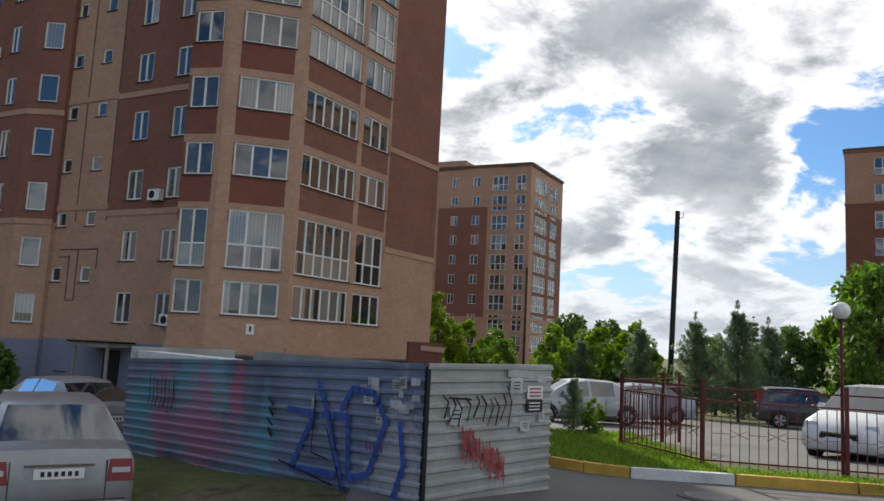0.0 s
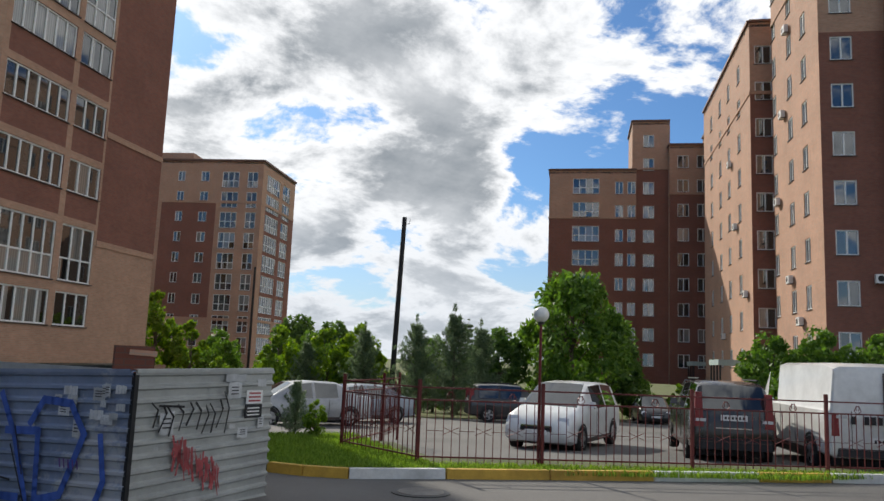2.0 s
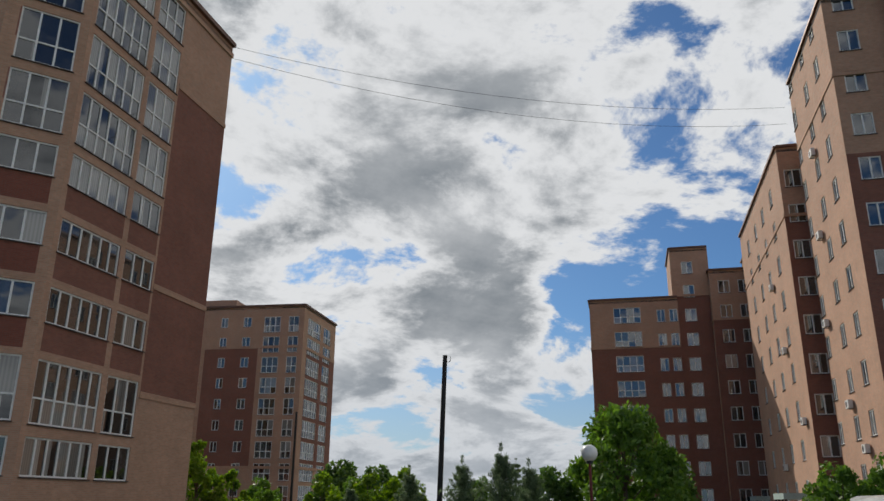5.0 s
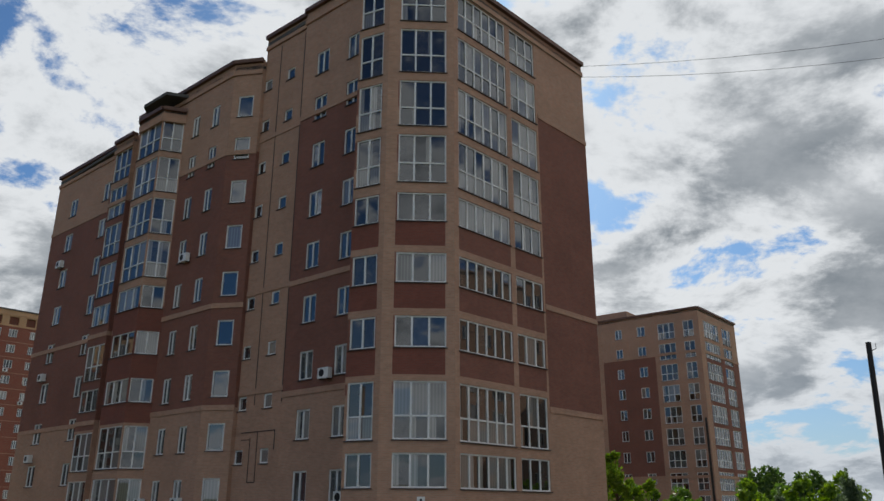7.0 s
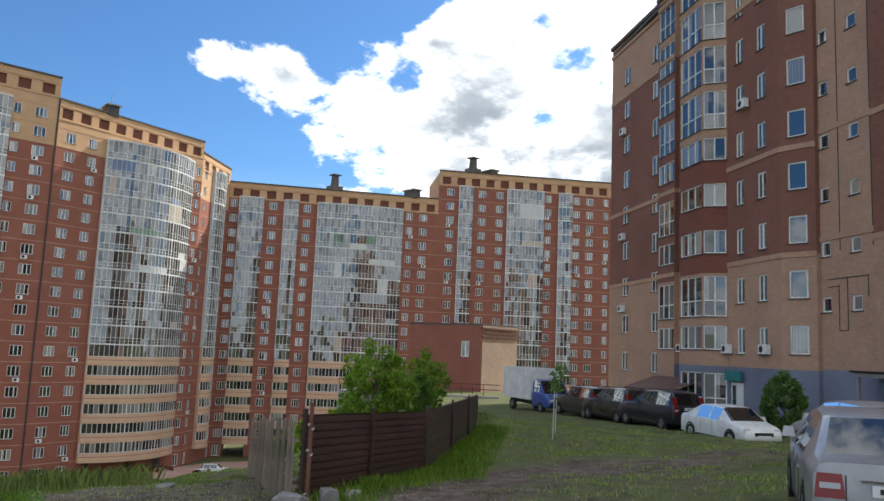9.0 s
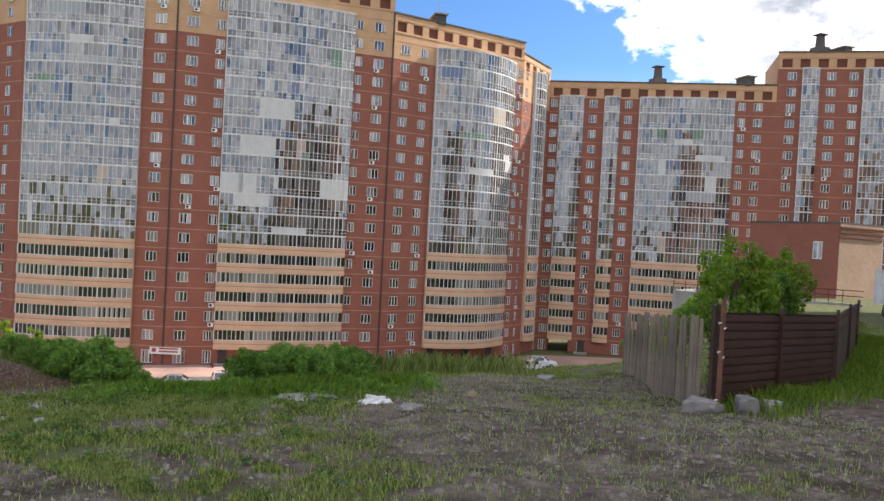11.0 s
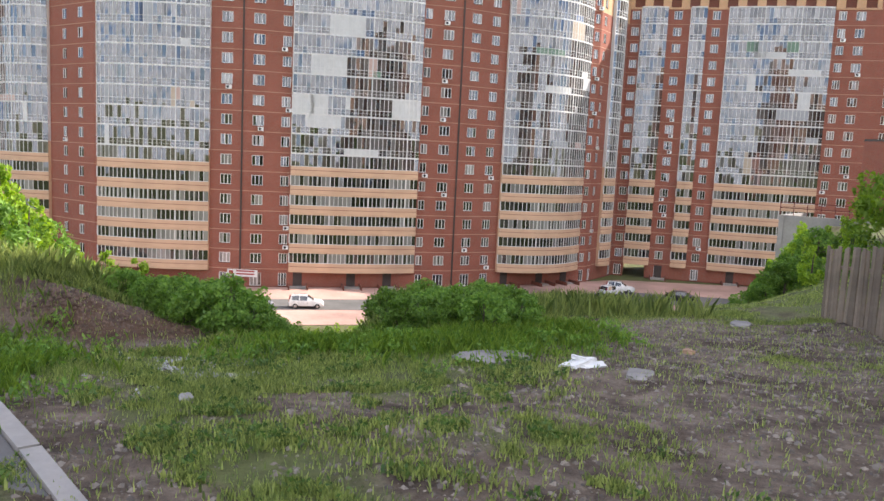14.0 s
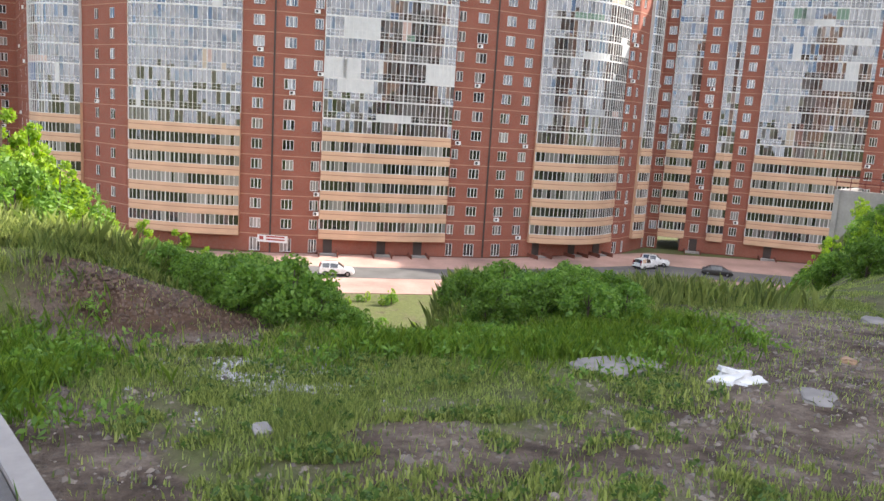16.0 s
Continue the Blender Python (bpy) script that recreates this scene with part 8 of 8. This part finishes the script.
def tufts(x, y):
    return (max(0.0, noise.noise((x * 2.6, y * 2.6, 11)) - 0.16) * 2.4 + max(0.0, noise.noise((x * 0.9, y * 0.9, 13))) * 0.5) * max(0.0, min(1.0, turf_at(x, y) * 1.5)) * off_path(x, y)


blades("grass", scatter(90000, -20, -8.5, -5, 8, 21, tufts, lambda x, y: 0.6 + 0.9 * smooth(-14.5, -17.5, x) * smooth(6, 2, y)), 0.03, 0.12, 0.0085, TUFT, "clumps of darker weeds and grass", 21)


def weeds(pts, per, size, spread, mat, label, seed):
    """Low leafy weeds over the ground as one body."""
    rs = np.random.RandomState(seed)
    me = leaf_cloud(rs, [(x, y, z + 0.09 * k, k) for x, y, z, k in pts], per, size, spread, mat, 0.1, 0.5)
    return tagged(new("weeds", me), label, "weeds", kind="stuff")


def lush(x, y):
    """Thick growth before the shrubs on both sides of the gully and up the bank."""
    d = math.exp(-(((x + 15.5) / 0.6) ** 2 + ((y - 1.3) / 1.2) ** 2)) + 0.7 * math.exp(-(((x + 14.2) / 1.2) ** 2 + ((y + 3.0) / 0.6) ** 2)) + 0.6 * math.exp(-(((x + 16.8) / 0.9) ** 2 + ((y - 3.2) / 1.2) ** 2))
    return max(0.0, min(1.0, d * (0.7 + 1.6 * noise.noise((x * 1.6, y * 1.6, 4))))) * off_path(x, y)


weeds(scatter(1500, -18.5, -12.5, -4.5, 5.0, 31, lush, lambda x, y: 0.7 + 0.9 * max(0.0, noise.noise((x, y, 9)))), 14, 0.034, 0.12, WEED, "lush green weeds before the shrubs", 31)
weeds(scatter(1500, -19, -9, -5, 8.5, 32, lambda x, y: max(0.0, tufts(x, y)) * 0.8, lambda x, y: 0.35 + 0.3 * max(0.0, noise.noise((x * 2, y * 2, 3)))), 12, 0.024, 0.13, LEAF_C, "small flat weeds among the grass", 32)
blades("grass", scatter(15000, -18.5, -11.5, -4.8, 4.5, 33, lush), 0.06, 0.22, 0.005, LAWN, "tall lush grass beside the bank and the shrubs", 33)


def by_fence(x, y):
    """The uncut strip along the steel fence, on the side of the track."""
    best = 9.0
    for (ax, ay), (bx, by) in (((-13.15, 7.93), (-15.35, 12.35)), ((-15.35, 12.35), (-25.8, 23.6))):
        L = math.hypot(bx - ax, by - ay)
        t = ((x - ax) * (bx - ax) + (y - ay) * (by - ay)) / L / L
        o = ((x - ax) * (by - ay) - (y - ay) * (bx - ax)) / L
        if -0.05 < t < 1.02 and o > 0.05:
            best = min(best, o)
    return max(0.0, 1.0 - best / 1.5) * (0.5 + 0.5 * noise.noise((x * 1.5, y * 1.5, 8)))


blades("grass", scatter(9000, -26, -11, 7.5, 24, 34, by_fence, lambda x, y: 1.0), 0.05, 0.24, 0.008, LAWN, "uncut grass along the foot of the steel fence", 34)


def gravel(name, pts, s0, s1, label, seed, mat=STONE):
    r = random.Random(seed)
    v, f = [], []
    for x, y, z, k in pts:
        s = r.uniform(s0, s1) * r.choice((0.5, 0.6, 1, 1, 1.7)) * k
        a = r.uniform(0, 6.28)
        i = len(v)
        for dx, dy, dz in ((1, 0, 0.1), (0.2, 0.8, 0), (-0.9, 0.3, 0.05), (-0.3, -0.9, 0), (0.15, 0.1, 0.55), (-0.25, 0, 0.5)):
            px, py = dx * math.cos(a) - dy * math.sin(a), dx * math.sin(a) + dy * math.cos(a)
            v.append((x + s * px, y + s * py * 0.8, z + s * dz - 0.01))
        f += [(i, i + 1, i + 4), (i + 1, i + 5, i + 4), (i + 1, i + 2, i + 5), (i + 2, i + 3, i + 5), (i + 3, i + 4, i + 5), (i + 3, i, i + 4)]
    me = bpy.data.meshes.new(name); me.from_pydata(v, [], f); me.materials.append(mat)
    return tagged(new(name, me), label, "gravel", kind="stuff")


RUBBLE = leaf_mat("rubble_stone", (0.075, 0.062, 0.05), (0.27, 0.232, 0.19), 0.0)
gravel("gravel", scatter(46000, -19, -6.5, -3, 9.5, 11, lambda x, y: max(0.02, 1.0 - patchy(x, y) * 3) * off_path(x, y) * (turf_at(x, y) > -0.1)), 0.009, 0.034, "loose grey rubble on bare earth", 11, RUBBLE)
gravel("gravel", scatter(5000, -16.5, -13.2, -2.0, 0.3, 12, lambda x, y: math.exp(-(((x + 14.8) / 0.9) ** 2 + ((y + 0.85) / 0.8) ** 2) * 1.3)), 0.012, 0.03, "heap of grey crushed stone", 12, leaf_mat("crushed_stone", (0.22, 0.22, 0.22), (0.45, 0.45, 0.44), 0.0))
gravel("gravel", scatter(7000, -19, -14.5, -4.5, 0.3, 13, lambda x, y: max(0, 0.5 - turf_at(x, y))), 0.010, 0.034, "earth clods and stones on the bank", 13, leaf_mat("clod", (0.05, 0.030, 0.019), (0.15, 0.095, 0.062), 0.0))
gravel("gravel", scatter(5000, -14, -2, 4, 16, 14, lambda x, y: max(0.02, 0.8 - patchy(x, y) * 3)), 0.008, 0.025, "loose stones on the dirt track", 14, RUBBLE)


# ---- retaining wall with a railing on the far hillside ----
def retaining_wall():
    T = thing("retaining_wall", "grey concrete retaining wall with a red iron railing on the hillside", "wall", kind="structure")
    pts = [(-56.3, 36.2), (-52, 41.0), (-47, 45.5)]
    for a, b in zip(pts, pts[1:]):
        L = math.dist(a, b); m = frame_at(a, math.degrees(math.atan2(b[1] - a[1], b[0] - a[0])))
        g = Geo(); g.box((0, 0, -6), (L, 0.35, -2.1), CONCRETE, m); part("wall_slab", g, T)
        for zz in (-1.2, -1.6):
            g = Geo(); g.box((0, 0.1, zz), (L, 0.16, zz + 0.06), IRON, m); part("rail", g, T)
        for i in range(int(L / 0.9)):
            g = Geo(); g.box((0.9 * i, 0.1, -2.1), (0.9 * i + 0.05, 0.16, -1.15), IRON, m); part("post", g, T)
    a, b = (-56.3, 36.2), (-59.5, 40.5)
    L = math.dist(a, b); m = frame_at(b, math.degrees(math.atan2(a[1] - b[1], a[0] - b[0])))
    g = Geo(); g.box((0, 0, -6), (L, 0.35, -2.1), CONCRETE, m); part("wall_slab", g, T)


retaining_wall()
